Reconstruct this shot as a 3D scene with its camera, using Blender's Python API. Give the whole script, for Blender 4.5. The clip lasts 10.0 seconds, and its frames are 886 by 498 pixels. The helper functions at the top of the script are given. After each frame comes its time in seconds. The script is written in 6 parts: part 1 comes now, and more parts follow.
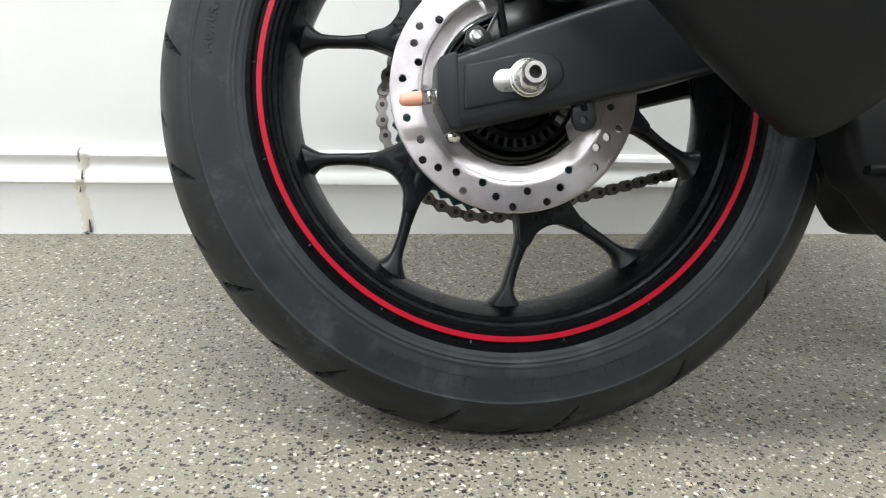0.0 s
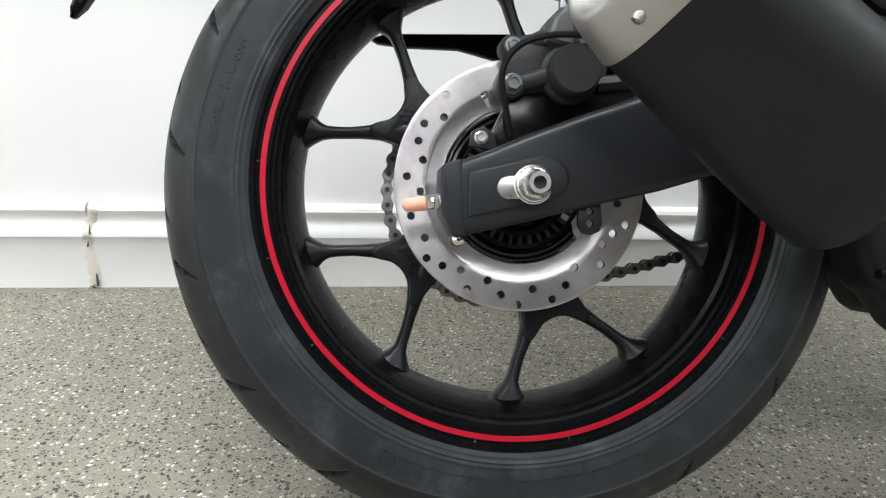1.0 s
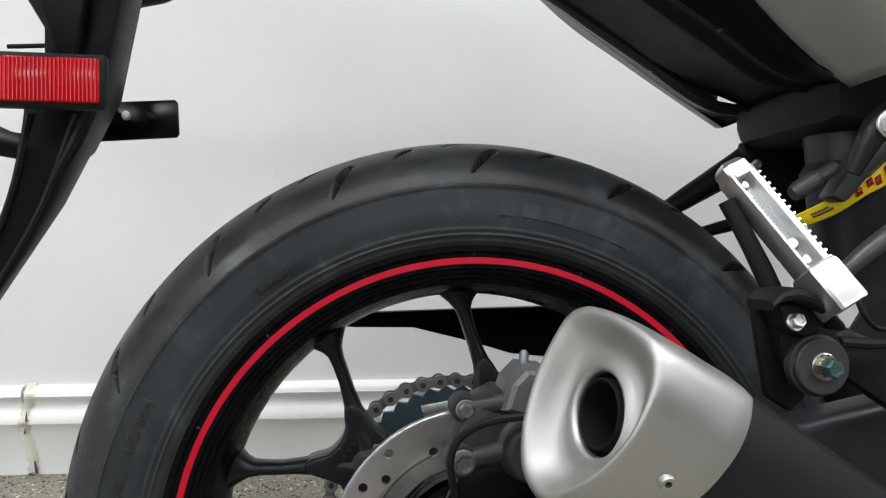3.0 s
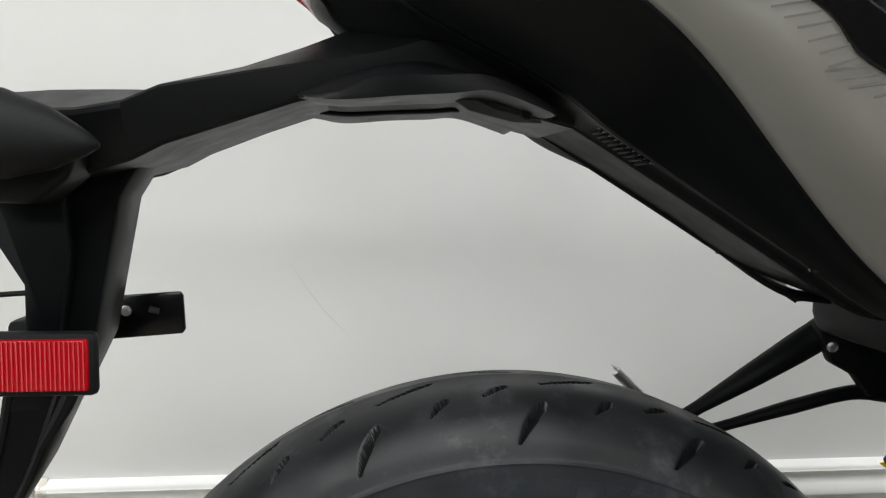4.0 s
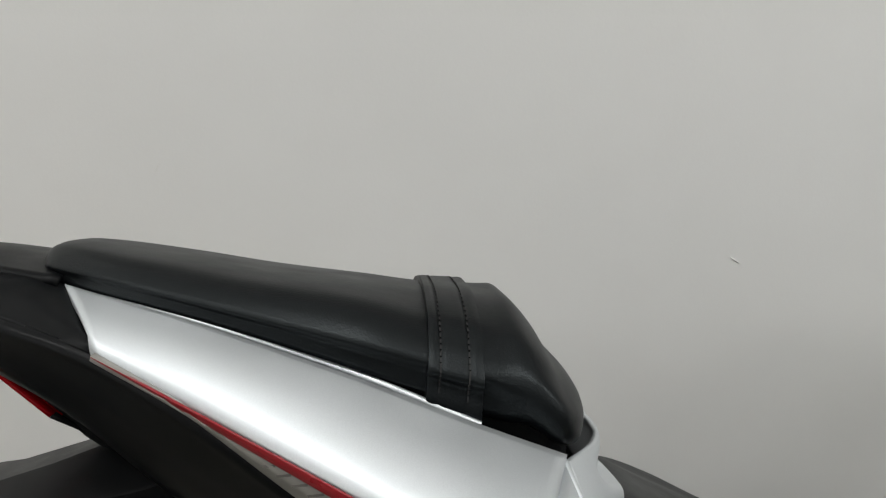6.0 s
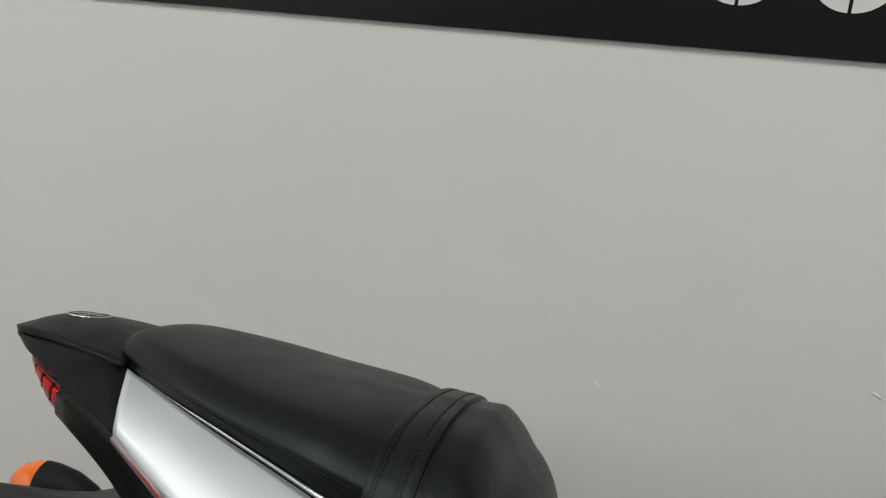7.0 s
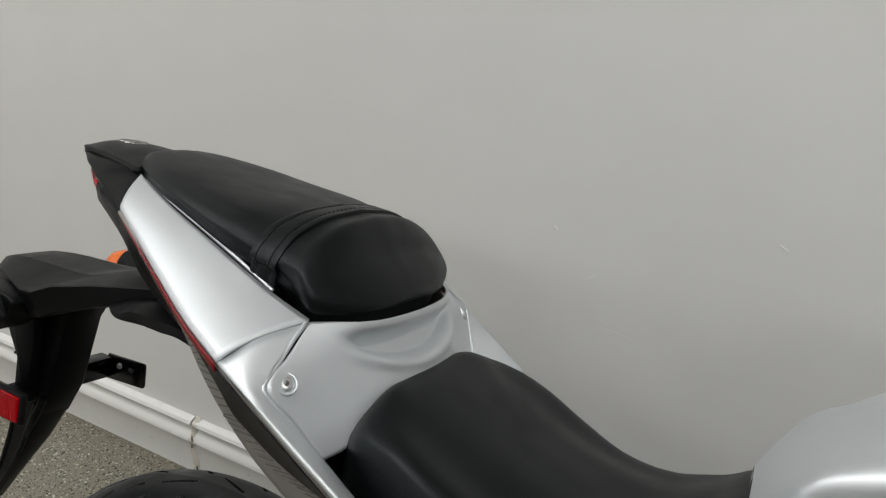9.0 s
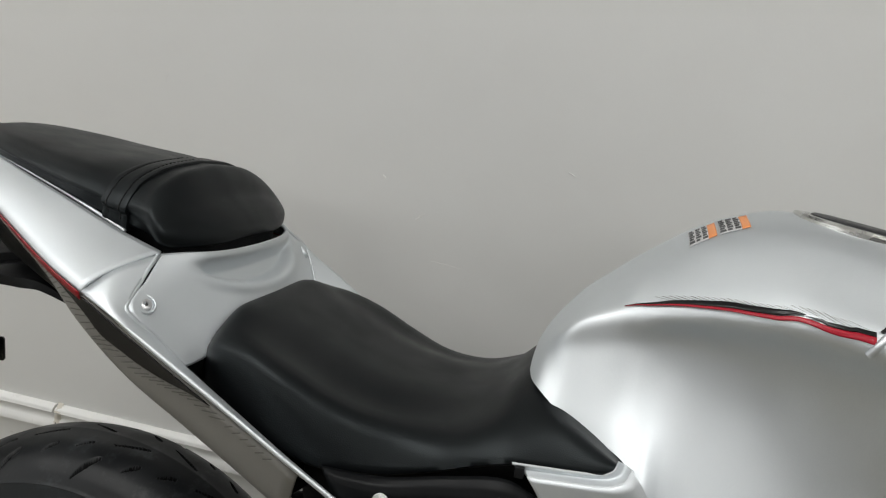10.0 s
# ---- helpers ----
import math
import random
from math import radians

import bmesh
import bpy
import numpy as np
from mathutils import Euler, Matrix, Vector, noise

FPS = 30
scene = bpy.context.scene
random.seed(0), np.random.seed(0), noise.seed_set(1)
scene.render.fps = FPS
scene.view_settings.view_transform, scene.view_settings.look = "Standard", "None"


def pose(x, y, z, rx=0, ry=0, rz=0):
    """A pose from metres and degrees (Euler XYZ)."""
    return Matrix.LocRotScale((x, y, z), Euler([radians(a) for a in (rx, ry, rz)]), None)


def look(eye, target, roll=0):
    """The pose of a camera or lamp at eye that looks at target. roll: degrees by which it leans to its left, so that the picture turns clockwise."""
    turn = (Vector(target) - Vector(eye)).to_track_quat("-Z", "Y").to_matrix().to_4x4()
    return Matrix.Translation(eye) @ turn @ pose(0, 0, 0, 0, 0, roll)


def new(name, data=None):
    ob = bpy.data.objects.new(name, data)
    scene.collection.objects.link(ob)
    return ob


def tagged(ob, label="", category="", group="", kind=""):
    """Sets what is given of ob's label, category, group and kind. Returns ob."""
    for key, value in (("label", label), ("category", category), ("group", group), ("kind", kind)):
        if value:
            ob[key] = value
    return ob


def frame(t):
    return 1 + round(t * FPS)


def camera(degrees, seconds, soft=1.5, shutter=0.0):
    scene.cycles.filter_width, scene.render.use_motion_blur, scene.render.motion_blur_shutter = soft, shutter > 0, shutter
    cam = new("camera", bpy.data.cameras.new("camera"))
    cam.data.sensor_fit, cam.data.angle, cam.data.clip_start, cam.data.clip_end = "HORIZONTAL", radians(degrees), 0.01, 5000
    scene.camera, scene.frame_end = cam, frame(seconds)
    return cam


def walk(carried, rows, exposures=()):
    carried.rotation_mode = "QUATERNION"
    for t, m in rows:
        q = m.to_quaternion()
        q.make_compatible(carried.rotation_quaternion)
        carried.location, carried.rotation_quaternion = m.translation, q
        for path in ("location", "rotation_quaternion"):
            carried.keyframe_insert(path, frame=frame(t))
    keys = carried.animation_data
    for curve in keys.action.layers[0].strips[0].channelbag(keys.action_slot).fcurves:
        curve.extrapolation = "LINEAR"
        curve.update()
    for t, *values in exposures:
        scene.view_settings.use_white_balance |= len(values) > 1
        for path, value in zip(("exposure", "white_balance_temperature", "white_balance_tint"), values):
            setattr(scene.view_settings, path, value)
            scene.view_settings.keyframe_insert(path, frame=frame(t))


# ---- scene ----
cam = camera(60.0, 10.0, soft=1.2)
PATH = [
    (0, (-0.1438, -0.455, 0.3788), (0.1043, 1.3245, -0.173), 2.2),
    (0.5, (-0.1382, -0.4559, 0.3995), (0.0818, 1.3301, -0.1466), 2.1),
    (1, (-0.1382, -0.4268, 0.4531), (0.0865, 1.3621, -0.0808), 2.2),
    (1.5, (-0.1438, -0.4004, 0.5151), (0.0987, 1.3865, -0.0169), 2.4),
    (2, (-0.1466, -0.3675, 0.5612), (0.1072, 1.4185, 0.031), 2.5),
    (2.5, (-0.1119, -0.3121, 0.6354), (0.141, 1.4749, 0.1109), 2.5),
    (2.7, (-0.0949, -0.2858, 0.6636), (0.1589, 1.5012, 0.1372), 2.6),
    (3.8, (-0.0880, -0.1600, 0.8430), (0.1180, 1.6650, 0.2150), 2.3),
    (4, (-0.0987, -0.109, 0.893), (0.1043, 1.6337, 0.2181), 2.6),
    (4.5, (-0.0959, -0.0611, 0.9776), (0.1119, 1.6779, 0.2961), 1.9),
    (5, (-0.0602, -0.0254, 1.0349), (0.0968, 1.7409, 0.4117), 2.3),
    (5.5, (-0.0103, -0.0038, 1.0763), (0.2049, 1.755, 0.4465), 2.8),
    (6, (0.0508, 0.0038, 1.1045), (0.2068, 1.7945, 0.5537), 4.4),
    (7.5, (0.2839, -0.0263, 1.2041), (-0.4221, 1.6431, 0.7069), 3.7),
    (8, (0.3779, -0.0677, 1.1919), (-0.4108, 1.5576, 0.673), 3.5),
    (8.5, (0.4531, -0.0893, 1.222), (-0.2942, 1.4749, 0.4963), 4.0),
    (9, (0.4822, -0.1194, 1.2361), (-0.2529, 1.4109, 0.4277), 3.7),
    (9.5, (0.5236, -0.1974, 1.2258), (-0.1194, 1.3658, 0.4033), 2.9),
    (10, (0.5706, -0.2425, 1.2408), (0.1589, 1.3968, 0.4192), 3.2),
]
EXPOSURES = [(0.0, 0.16, 6220, 9.5), (0.5, 0.14, 6200, 9.5), (2.0, 0.00, 6180, 9.5), (2.5, -0.15, 6180, 9), (4.0, -0.48, 6380, 9.5), (5.0, -0.70, 6480, 10), (6.0, -1.20, 6520, 10), (7.5, -1.40, 6540, 10), (8.0, -1.42, 6540, 10), (9.0, -1.35, 6540, 10), (10.0, -1.30, 6520, 10)]
walk(cam, [(t, look(eye, aim, lean)) for t, eye, aim, lean in PATH], EXPOSURES)

# ---- world, light ----
world = bpy.data.worlds.new("world")
scene.world = world
world.use_nodes = True
world.node_tree.nodes["Background"].inputs[0].default_value = (0.75, 0.8, 0.88, 1)
world.node_tree.nodes["Background"].inputs[1].default_value = 0.25


def area_lamp(name, place, target, sx, sy, watts, colour):
    data = bpy.data.lights.new(name, "AREA")
    data.shape, data.size, data.size_y, data.energy, data.color = "RECTANGLE", sx, sy, watts, colour
    ob = new(name, data)
    ob.matrix_world = look(place, target)
    return ob


# ---- node helpers and materials ----
class Mat:
    def __init__(self, name, base=(0.5, 0.5, 0.5), rough=0.5, metal=0.0, spec=0.5, coat=0.0):
        self.m = bpy.data.materials.new(name)
        self.m.use_nodes = True
        self.t = self.m.node_tree
        self.b = self.t.nodes["Principled BSDF"]
        self.set("Base Color", (*base, 1))
        self.set("Roughness", rough)
        self.set("Metallic", metal)
        self.set("Specular IOR Level", spec)
        self.set("Coat Weight", coat)

    def set(self, socket, value):
        self.b.inputs[socket].default_value = value

    def node(self, kind, **inputs):
        n = self.t.nodes.new(kind)
        for k, v in inputs.items():
            n.inputs[k.replace("_", " ")].default_value = v
        return n

    def link(self, a, b):
        self.t.links.new(a, b)

    def coords(self):
        return self.t.nodes.new("ShaderNodeTexCoord").outputs["Object"]

    def noise(self, scale, detail=4.0, rough=0.55, vec=None):
        n = self.node("ShaderNodeTexNoise", Scale=scale, Detail=detail, Roughness=rough)
        self.link(vec or self.coords(), n.inputs["Vector"])
        return n.outputs["Fac"]

    def ramp(self, fac, stops):
        n = self.t.nodes.new("ShaderNodeValToRGB")
        e = n.color_ramp.elements
        e[0].position, e[0].color = stops[0][0], (*stops[0][1], 1)
        e[1].position, e[1].color = stops[-1][0], (*stops[-1][1], 1)
        for p, c in stops[1:-1]:
            k = e.new(p)
            k.color = (*c, 1)
        self.link(fac, n.inputs["Fac"])
        return n.outputs["Color"]

    def mix(self, fac, a, b):
        n = self.t.nodes.new("ShaderNodeMix")
        n.data_type = "RGBA"
        for sock, v in ((n.inputs[0], fac), (n.inputs[6], a), (n.inputs[7], b)):
            if hasattr(v, "is_linked"):
                self.link(v, sock)
            elif isinstance(v, tuple):
                sock.default_value = (*v, 1)
            else:
                sock.default_value = v
        return n.outputs[2]

    def span(self, fac, lo, hi, a=0.0, b=1.0):
        n = self.t.nodes.new("ShaderNodeMapRange")
        for k, v in zip((1, 2, 3, 4), (lo, hi, a, b)):
            n.inputs[k].default_value = v
        self.link(fac, n.inputs[0])
        return n.outputs[0]

    def bump(self, height, strength=0.2, distance=0.001):
        n = self.node("ShaderNodeBump", Strength=strength, Distance=distance)
        self.link(height, n.inputs["Height"])
        self.link(n.outputs[0], self.b.inputs["Normal"])

    def colour(self, sock):
        self.link(sock, self.b.inputs["Base Color"])

    def roughness(self, sock):
        self.link(sock, self.b.inputs["Roughness"])


def plain(name, base, rough, metal=0.0, spec=0.35, coat=0.0, grain=900.0, bump=0.08, vary=0.12, blotch=14.0):
    """A surface with fine grain, slow colour changes and slightly uneven gloss."""
    m = Mat(name, base, rough, metal, spec, coat)
    slow = m.noise(blotch, 5.0)
    m.colour(m.mix(slow, tuple(c * (1 - vary) for c in base), tuple(min(1, c * (1 + vary)) for c in base)))
    m.roughness(m.span(m.noise(blotch * 3, 6.0), 0.3, 0.7, max(0.02, rough - 0.06), min(1, rough + 0.06)))
    if bump:
        m.bump(m.noise(grain, 3.0), bump, 0.0006)
    return m.m


def wall_material():
    m = Mat("wall_paint", (0.74, 0.73, 0.71), 0.55, spec=0.35)
    slow, mid = m.noise(1.2, 3.0), m.noise(9.0, 5.0)
    c = m.mix(slow, (0.70, 0.702, 0.685), (0.765, 0.768, 0.752))
    c = m.mix(m.span(mid, 0.35, 0.75, 0.0, 0.25), c, (0.675, 0.67, 0.65))
    m.colour(c)
    m.roughness(m.span(m.noise(4.0), 0.3, 0.7, 0.45, 0.62))
    add = m.t.nodes.new("ShaderNodeMath")
    add.operation = "ADD"
    m.link(m.span(m.noise(260.0, 3.0), 0, 1, 0, 0.35), add.inputs[0])
    m.link(m.span(m.noise(16.0, 3.0), 0, 1, 0, 1.0), add.inputs[1])
    m.bump(add.outputs[0], 0.16, 0.002)
    return m.m


def floor_material():
    """Epoxy floor strewn with paint flakes."""
    m = Mat("flake_floor", (0.4, 0.39, 0.36), 0.35, spec=0.4)
    base = m.mix(m.noise(3.0, 3.0), (0.212, 0.196, 0.146), (0.252, 0.233, 0.176))
    base = m.mix(m.span(m.noise(140.0, 4.0), 0.35, 0.65, 0, 0.4), base, (0.175, 0.172, 0.150))
    co = m.coords()
    warp = m.node("ShaderNodeTexNoise", Scale=260.0, Detail=2.0)
    m.link(co, warp.inputs["Vector"])
    mixv = m.t.nodes.new("ShaderNodeMix")
    mixv.data_type = "RGBA"
    mixv.blend_type = "LINEAR_LIGHT"
    mixv.inputs[0].default_value = 0.0030
    m.link(co, mixv.inputs[6])
    m.link(warp.outputs["Color"], mixv.inputs[7])
    out = base
    for scale, cover, stops in (
        (440.0, 0.42, ((0.0, (0.16, 0.155, 0.14)), (0.4, (0.28, 0.27, 0.24)), (0.7, (0.34, 0.33, 0.30)), (1.0, (0.20, 0.195, 0.175)))),
        (300.0, 0.38, ((0.0, (0.42, 0.36, 0.31)), (0.5, (0.22, 0.19, 0.14)), (1.0, (0.44, 0.42, 0.38)))),
        (270.0, 0.31, ((0.0, (0.020, 0.020, 0.021)), (0.6, (0.035, 0.032, 0.030)), (1.0, (0.08, 0.062, 0.045)))),
        (190.0, 0.15, ((0.0, (0.68, 0.67, 0.62)), (0.45, (0.58, 0.56, 0.49)), (0.7, (0.45, 0.38, 0.26)), (1.0, (0.60, 0.57, 0.50)))),
        (165.0, 0.15, ((0.0, (0.016, 0.016, 0.018)), (0.7, (0.03, 0.028, 0.026)), (1.0, (0.06, 0.05, 0.04)))),
    ):
        v = m.node("ShaderNodeTexVoronoi", Scale=scale)
        m.link(mixv.outputs[2], v.inputs["Vector"])
        sep = m.t.nodes.new("ShaderNodeSeparateColor")
        m.link(v.outputs["Color"], sep.inputs[0])
        pick = m.span(sep.outputs[0], 1 - cover, 1 - cover + 0.01)
        near = m.span(v.outputs["Distance"], 0.40, 0.45, 1.0, 0.0)
        mul = m.t.nodes.new("ShaderNodeMath")
        mul.operation = "MULTIPLY"
        m.link(pick, mul.inputs[0])
        m.link(near, mul.inputs[1])
        out = m.mix(mul.outputs[0], out, m.ramp(sep.outputs[1], stops))
    # dirt gathered along the foot of the wall
    axis = m.t.nodes.new("ShaderNodeSeparateXYZ")
    m.link(co, axis.inputs[0])
    wavy = m.t.nodes.new("ShaderNodeMath")
    wavy.operation = "MULTIPLY_ADD"
    m.link(m.noise(14.0, 5.0), wavy.inputs[0])
    wavy.inputs[1].default_value = 0.12
    m.link(axis.outputs[1], wavy.inputs[2])
    out = m.mix(m.span(wavy.outputs[0], 0.875, 0.935, 0.0, 0.45), out, (0.115, 0.088, 0.058))
    m.colour(out)
    m.roughness(m.span(m.noise(40.0, 5.0), 0.3, 0.7, 0.34, 0.55))
    m.bump(m.noise(160.0, 4.0), 0.3, 0.0012)
    return m.m


def tyre_material():
    m = Mat("tyre_rubber", (0.03, 0.031, 0.033), 0.5, spec=0.28)
    c = m.mix(m.span(m.noise(9.0, 6.0, 0.65), 0.35, 0.70), (0.0055, 0.0063, 0.0070), (0.0135, 0.0152, 0.0168))
    c = m.mix(m.span(m.noise(26.0, 6.0, 0.7), 0.54, 0.70, 0, 0.75), c, (0.044, 0.049, 0.053))
    c = m.mix(m.span(m.noise(110.0, 5.0, 0.7), 0.60, 0.8, 0, 0.35), c, (0.070, 0.068, 0.064))
    # sidewall painted lighter and bluish to stand in for sheen, the tread's shoulder darker
    flat = m.t.nodes.new("ShaderNodeVectorMath")
    flat.operation = "MULTIPLY"
    m.link(m.coords(), flat.inputs[0])
    flat.inputs[1].default_value = (1, 0, 1)
    away = m.t.nodes.new("ShaderNodeVectorMath")
    away.operation = "DISTANCE"
    m.link(flat.outputs[0], away.inputs[0])
    away.inputs[1].default_value = (0, 0, 0.308)
    c = m.mix(m.span(away.outputs["Value"], 0.2792, 0.2806, 0.19, 0.0), c, (0.040, 0.047, 0.053))
    m.colour(c)
    m.roughness(m.span(m.noise(18.0, 6.0), 0.3, 0.7, 0.30, 0.60))
    m.bump(m.noise(700.0, 3.0), 0.12, 0.0006)
    return m.m


def silver_material():
    m = Mat("silver_paint", (0.65, 0.66, 0.67), 0.44, 0.92, coat=0.05)
    m.set("Coat Roughness", 0.22)
    fine = m.noise(3200.0, 2.0)
    m.colour(m.mix(m.span(fine, 0.3, 0.7), (0.62, 0.65, 0.67), (0.745, 0.78, 0.80)))
    m.roughness(m.span(m.noise(30.0, 4.0), 0.3, 0.7, 0.50, 0.58))
    m.bump(fine, 0.05, 0.0003)
    return m.m


def seat_material():
    m = Mat("seat_vinyl", (0.004, 0.004, 0.004), 0.42, spec=0.22)
    m.set("Specular Tint", (0.86, 0.97, 1.0, 1))
    m.colour(m.mix(m.noise(20.0, 5.0), (0.0022, 0.0026, 0.0030), (0.0038, 0.0044, 0.0049)))
    v = m.node("ShaderNodeTexVoronoi", Scale=900.0)
    m.link(m.coords(), v.inputs["Vector"])
    m.roughness(m.span(m.noise(25.0, 5.0), 0.3, 0.7, 0.36, 0.46))
    m.bump(v.outputs["Distance"], 0.12, 0.0008)
    return m.m


def steel_disc_material():
    m = Mat("brushed_disc", (0.55, 0.53, 0.52), 0.36, 1.0)
    sep = m.t.nodes.new("ShaderNodeVectorMath")
    sep.operation = "DISTANCE"
    m.link(m.coords(), sep.inputs[0])
    sep.inputs[1].default_value = (0, -0.065, 0.308)
    n = m.node("ShaderNodeTexNoise", Scale=1500.0, Detail=4.0)
    n.noise_dimensions = "1D"
    m.link(sep.outputs["Value"], n.inputs["W"])
    m.colour(m.mix(m.span(m.noise(14.0, 5.0, 0.65), 0.35, 0.65), (0.40, 0.375, 0.39), (0.64, 0.62, 0.62)))
    m.roughness(m.span(n.outputs["Fac"], 0.2, 0.8, 0.26, 0.42))
    way = m.t.nodes.new("ShaderNodeTangent")
    way.direction_type, way.axis = "RADIAL", "Y"
    m.set("Anisotropic", 0.7)
    m.link(way.outputs[0], m.b.inputs["Tangent"])
    m.bump(n.outputs["Fac"], 0.15, 0.0003)
    return m.m


WALL = wall_material()
FLOOR = floor_material()
UNSEENWALL = plain("unseen_dark_wall", (0.06, 0.06, 0.062), 0.6, grain=60, bump=0.1)
TRIM = plain("trim_gloss", (0.80, 0.80, 0.78), 0.32, grain=60, bump=0.12, vary=0.04)
CAULK = plain("old_caulk", (0.60, 0.57, 0.50), 0.7, grain=300, bump=0.5, vary=0.2)
SIGN_BLACK = plain("sign_black", (0.008, 0.009, 0.010), 0.45, vary=0.2, bump=0.03)
SIGN_WHITE = plain("sign_white", (0.72, 0.73, 0.71), 0.5, vary=0.04, bump=0.03)
CEIL = plain("ceiling_paint", (0.75, 0.74, 0.72), 0.8, grain=80, bump=0.2, vary=0.04)
TYRE = tyre_material()
# near-black put into tyre grooves and exhaust outlet for the shade in them
RECESSDARK = plain("recess_shade", (0.007, 0.007, 0.0075), 0.85, spec=0.1, bump=0.1)
MARK = plain("tyre_moulding", (0.012, 0.0125, 0.0135), 0.42, spec=0.3, bump=0.05)
RIM = plain("rim_black", (0.0034, 0.0037, 0.0042), 0.28, coat=0.0, vary=0.2, bump=0.04, spec=0.08)
SPOKE = plain("spoke_black", (0.0055, 0.0062, 0.0076), 0.36, vary=0.2, bump=0.06, spec=0.26)
RED = plain("red_tape", (0.34, 0.003, 0.017), 0.36, vary=0.08, bump=0.02)
DISC = steel_disc_material()
BLACKPLASTIC = plain("black_plastic", (0.0075, 0.0080, 0.0084), 0.5, vary=0.15, bump=0.25, grain=1400, spec=0.13)
# black plastic lightened to grey in place of the glare on it
GLAREGREY = plain("glare_grey_plastic", (0.060, 0.060, 0.056), 0.55, vary=0.3, bump=0.3, grain=600, spec=0.3)
SATIN = plain("satin_black", (0.0036, 0.0041, 0.0046), 0.38, vary=0.12, bump=0.08, grain=1200, spec=0.11)
FENDER = plain("fender_black", (0.0055, 0.0059, 0.0063), 0.40, vary=0.15, bump=0.15, grain=1400, spec=0.13)
PIANO = plain("gloss_black", (0.003, 0.003, 0.0035), 0.22, vary=0.1, bump=0.02)
ARM = plain("swingarm_black", (0.0130, 0.0145, 0.0170), 0.40, vary=0.15, bump=0.1, grain=1500, spec=0.26)
DARKMETAL = plain("dark_metal", (0.034, 0.035, 0.037), 0.45, 0.35, vary=0.2, bump=0.2, spec=0.35)
CALIPERLIGHT = plain("cast_grey", (0.085, 0.087, 0.088), 0.46, 0.2, vary=0.3, bump=0.25, grain=1200)
BOLTGREY = plain("bolt_grey", (0.20, 0.21, 0.22), 0.38, 0.8, vary=0.3)
CALIPER = plain("caliper_coat", (0.021, 0.022, 0.023), 0.46, 0.1, vary=0.25, bump=0.25, spec=0.3)
DARKGREY = plain("dark_grey_coat", (0.045, 0.046, 0.048), 0.42, 0.3, vary=0.12, bump=0.1)
ZINC = plain("zinc_plate", (0.62, 0.62, 0.60), 0.26, 1.0, vary=0.1, bump=0.1)
RUBBER = plain("bush_rubber", (0.030, 0.030, 0.031), 0.62, 0.0, spec=0.3, vary=0.2, bump=0.12)
CASTALU = plain("cast_alloy", (0.45, 0.46, 0.47), 0.42, 0.9, vary=0.25, bump=0.3, grain=700)
TEALZINC = plain("teal_zinc", (0.17, 0.27, 0.27), 0.30, 0.9, vary=0.4, blotch=300)
BOLTTINT = plain("tinted_zinc", (0.44, 0.41, 0.34), 0.3, 1.0, vary=0.35, bump=0.1, blotch=160.0)
STEEL = plain("steel", (0.42, 0.41, 0.40), 0.35, 1.0, vary=0.15, bump=0.2)
CHAIN = plain("chain_steel", (0.40, 0.38, 0.37), 0.36, 0.95, vary=0.25, bump=0.2)
CHAIN_PIN = plain("chain_pin", (0.10, 0.095, 0.09), 0.4, 0.8, vary=0.25, bump=0.1)
CHAIN_IN = plain("chain_bronze", (0.25, 0.22, 0.20), 0.42, 0.85, vary=0.25, bump=0.2)
SPROCKET = plain("sprocket_blue_grey", (0.085, 0.130, 0.150), 0.42, 0.6, vary=0.15, bump=0.1)
COPPER = plain("copper_tip", (0.74, 0.36, 0.25), 0.35, 0.0, vary=0.12, bump=0.05, spec=0.5)
SATINSTEEL = plain("satin_steel", (0.40, 0.392, 0.380), 0.46, 0.95, vary=0.06, bump=0.15, grain=2600)
HEATBLACK = plain("heat_black", (0.0072, 0.0083, 0.0092), 0.47, vary=0.12, bump=0.3, grain=1700, spec=0.24)
ALU = plain("cast_aluminium", (0.68, 0.68, 0.68), 0.32, 0.95, vary=0.08, bump=0.15)
SILVER = silver_material()
GREY = plain("grey_matt_paint", (0.243, 0.236, 0.219), 0.5, 0.10, vary=0.06, bump=0.05, grain=3000)
GREYLINE = plain("grey_tape", (0.10, 0.095, 0.085), 0.5, vary=0.08, bump=0.03)
DARKRED = plain("dark_red_tape", (0.22, 0.004, 0.010), 0.32, vary=0.08, bump=0.02)
VINYL = seat_material()
THREAD = plain("seat_thread", (0.012, 0.012, 0.012), 0.7, bump=0)
AMBER = plain("amber_lens", (0.85, 0.16, 0.01), 0.12, coat=0.5, vary=0.05, bump=0)
REDLENS = plain("red_lens", (0.36, 0.002, 0.006), 0.16, spec=0.25, coat=0.12, vary=0.1, bump=0)
REDCELL = plain("red_cell", (0.58, 0.004, 0.008), 0.3, spec=0.2, vary=0.1, bump=0)
DARKLENS = plain("dark_lens", (0.035, 0.001, 0.0015), 0.2, spec=0.3, vary=0.1, bump=0)
YELLOW = plain("yellow_label", (0.85, 0.62, 0.01), 0.4, vary=0.05, bump=0)
ORANGE = plain("orange_label", (0.70, 0.27, 0.10), 0.45, vary=0.05, bump=0)
PAPER = plain("label_grey", (0.5, 0.5, 0.5), 0.45, vary=0.05, bump=0)
INK = plain("ink", (0.07, 0.07, 0.07), 0.5, bump=0)
# glow for the pane of the added, unseen side window
ADDEDGLOW = Mat("added_pane_glow", (0.9, 0.9, 0.9), 0.5)
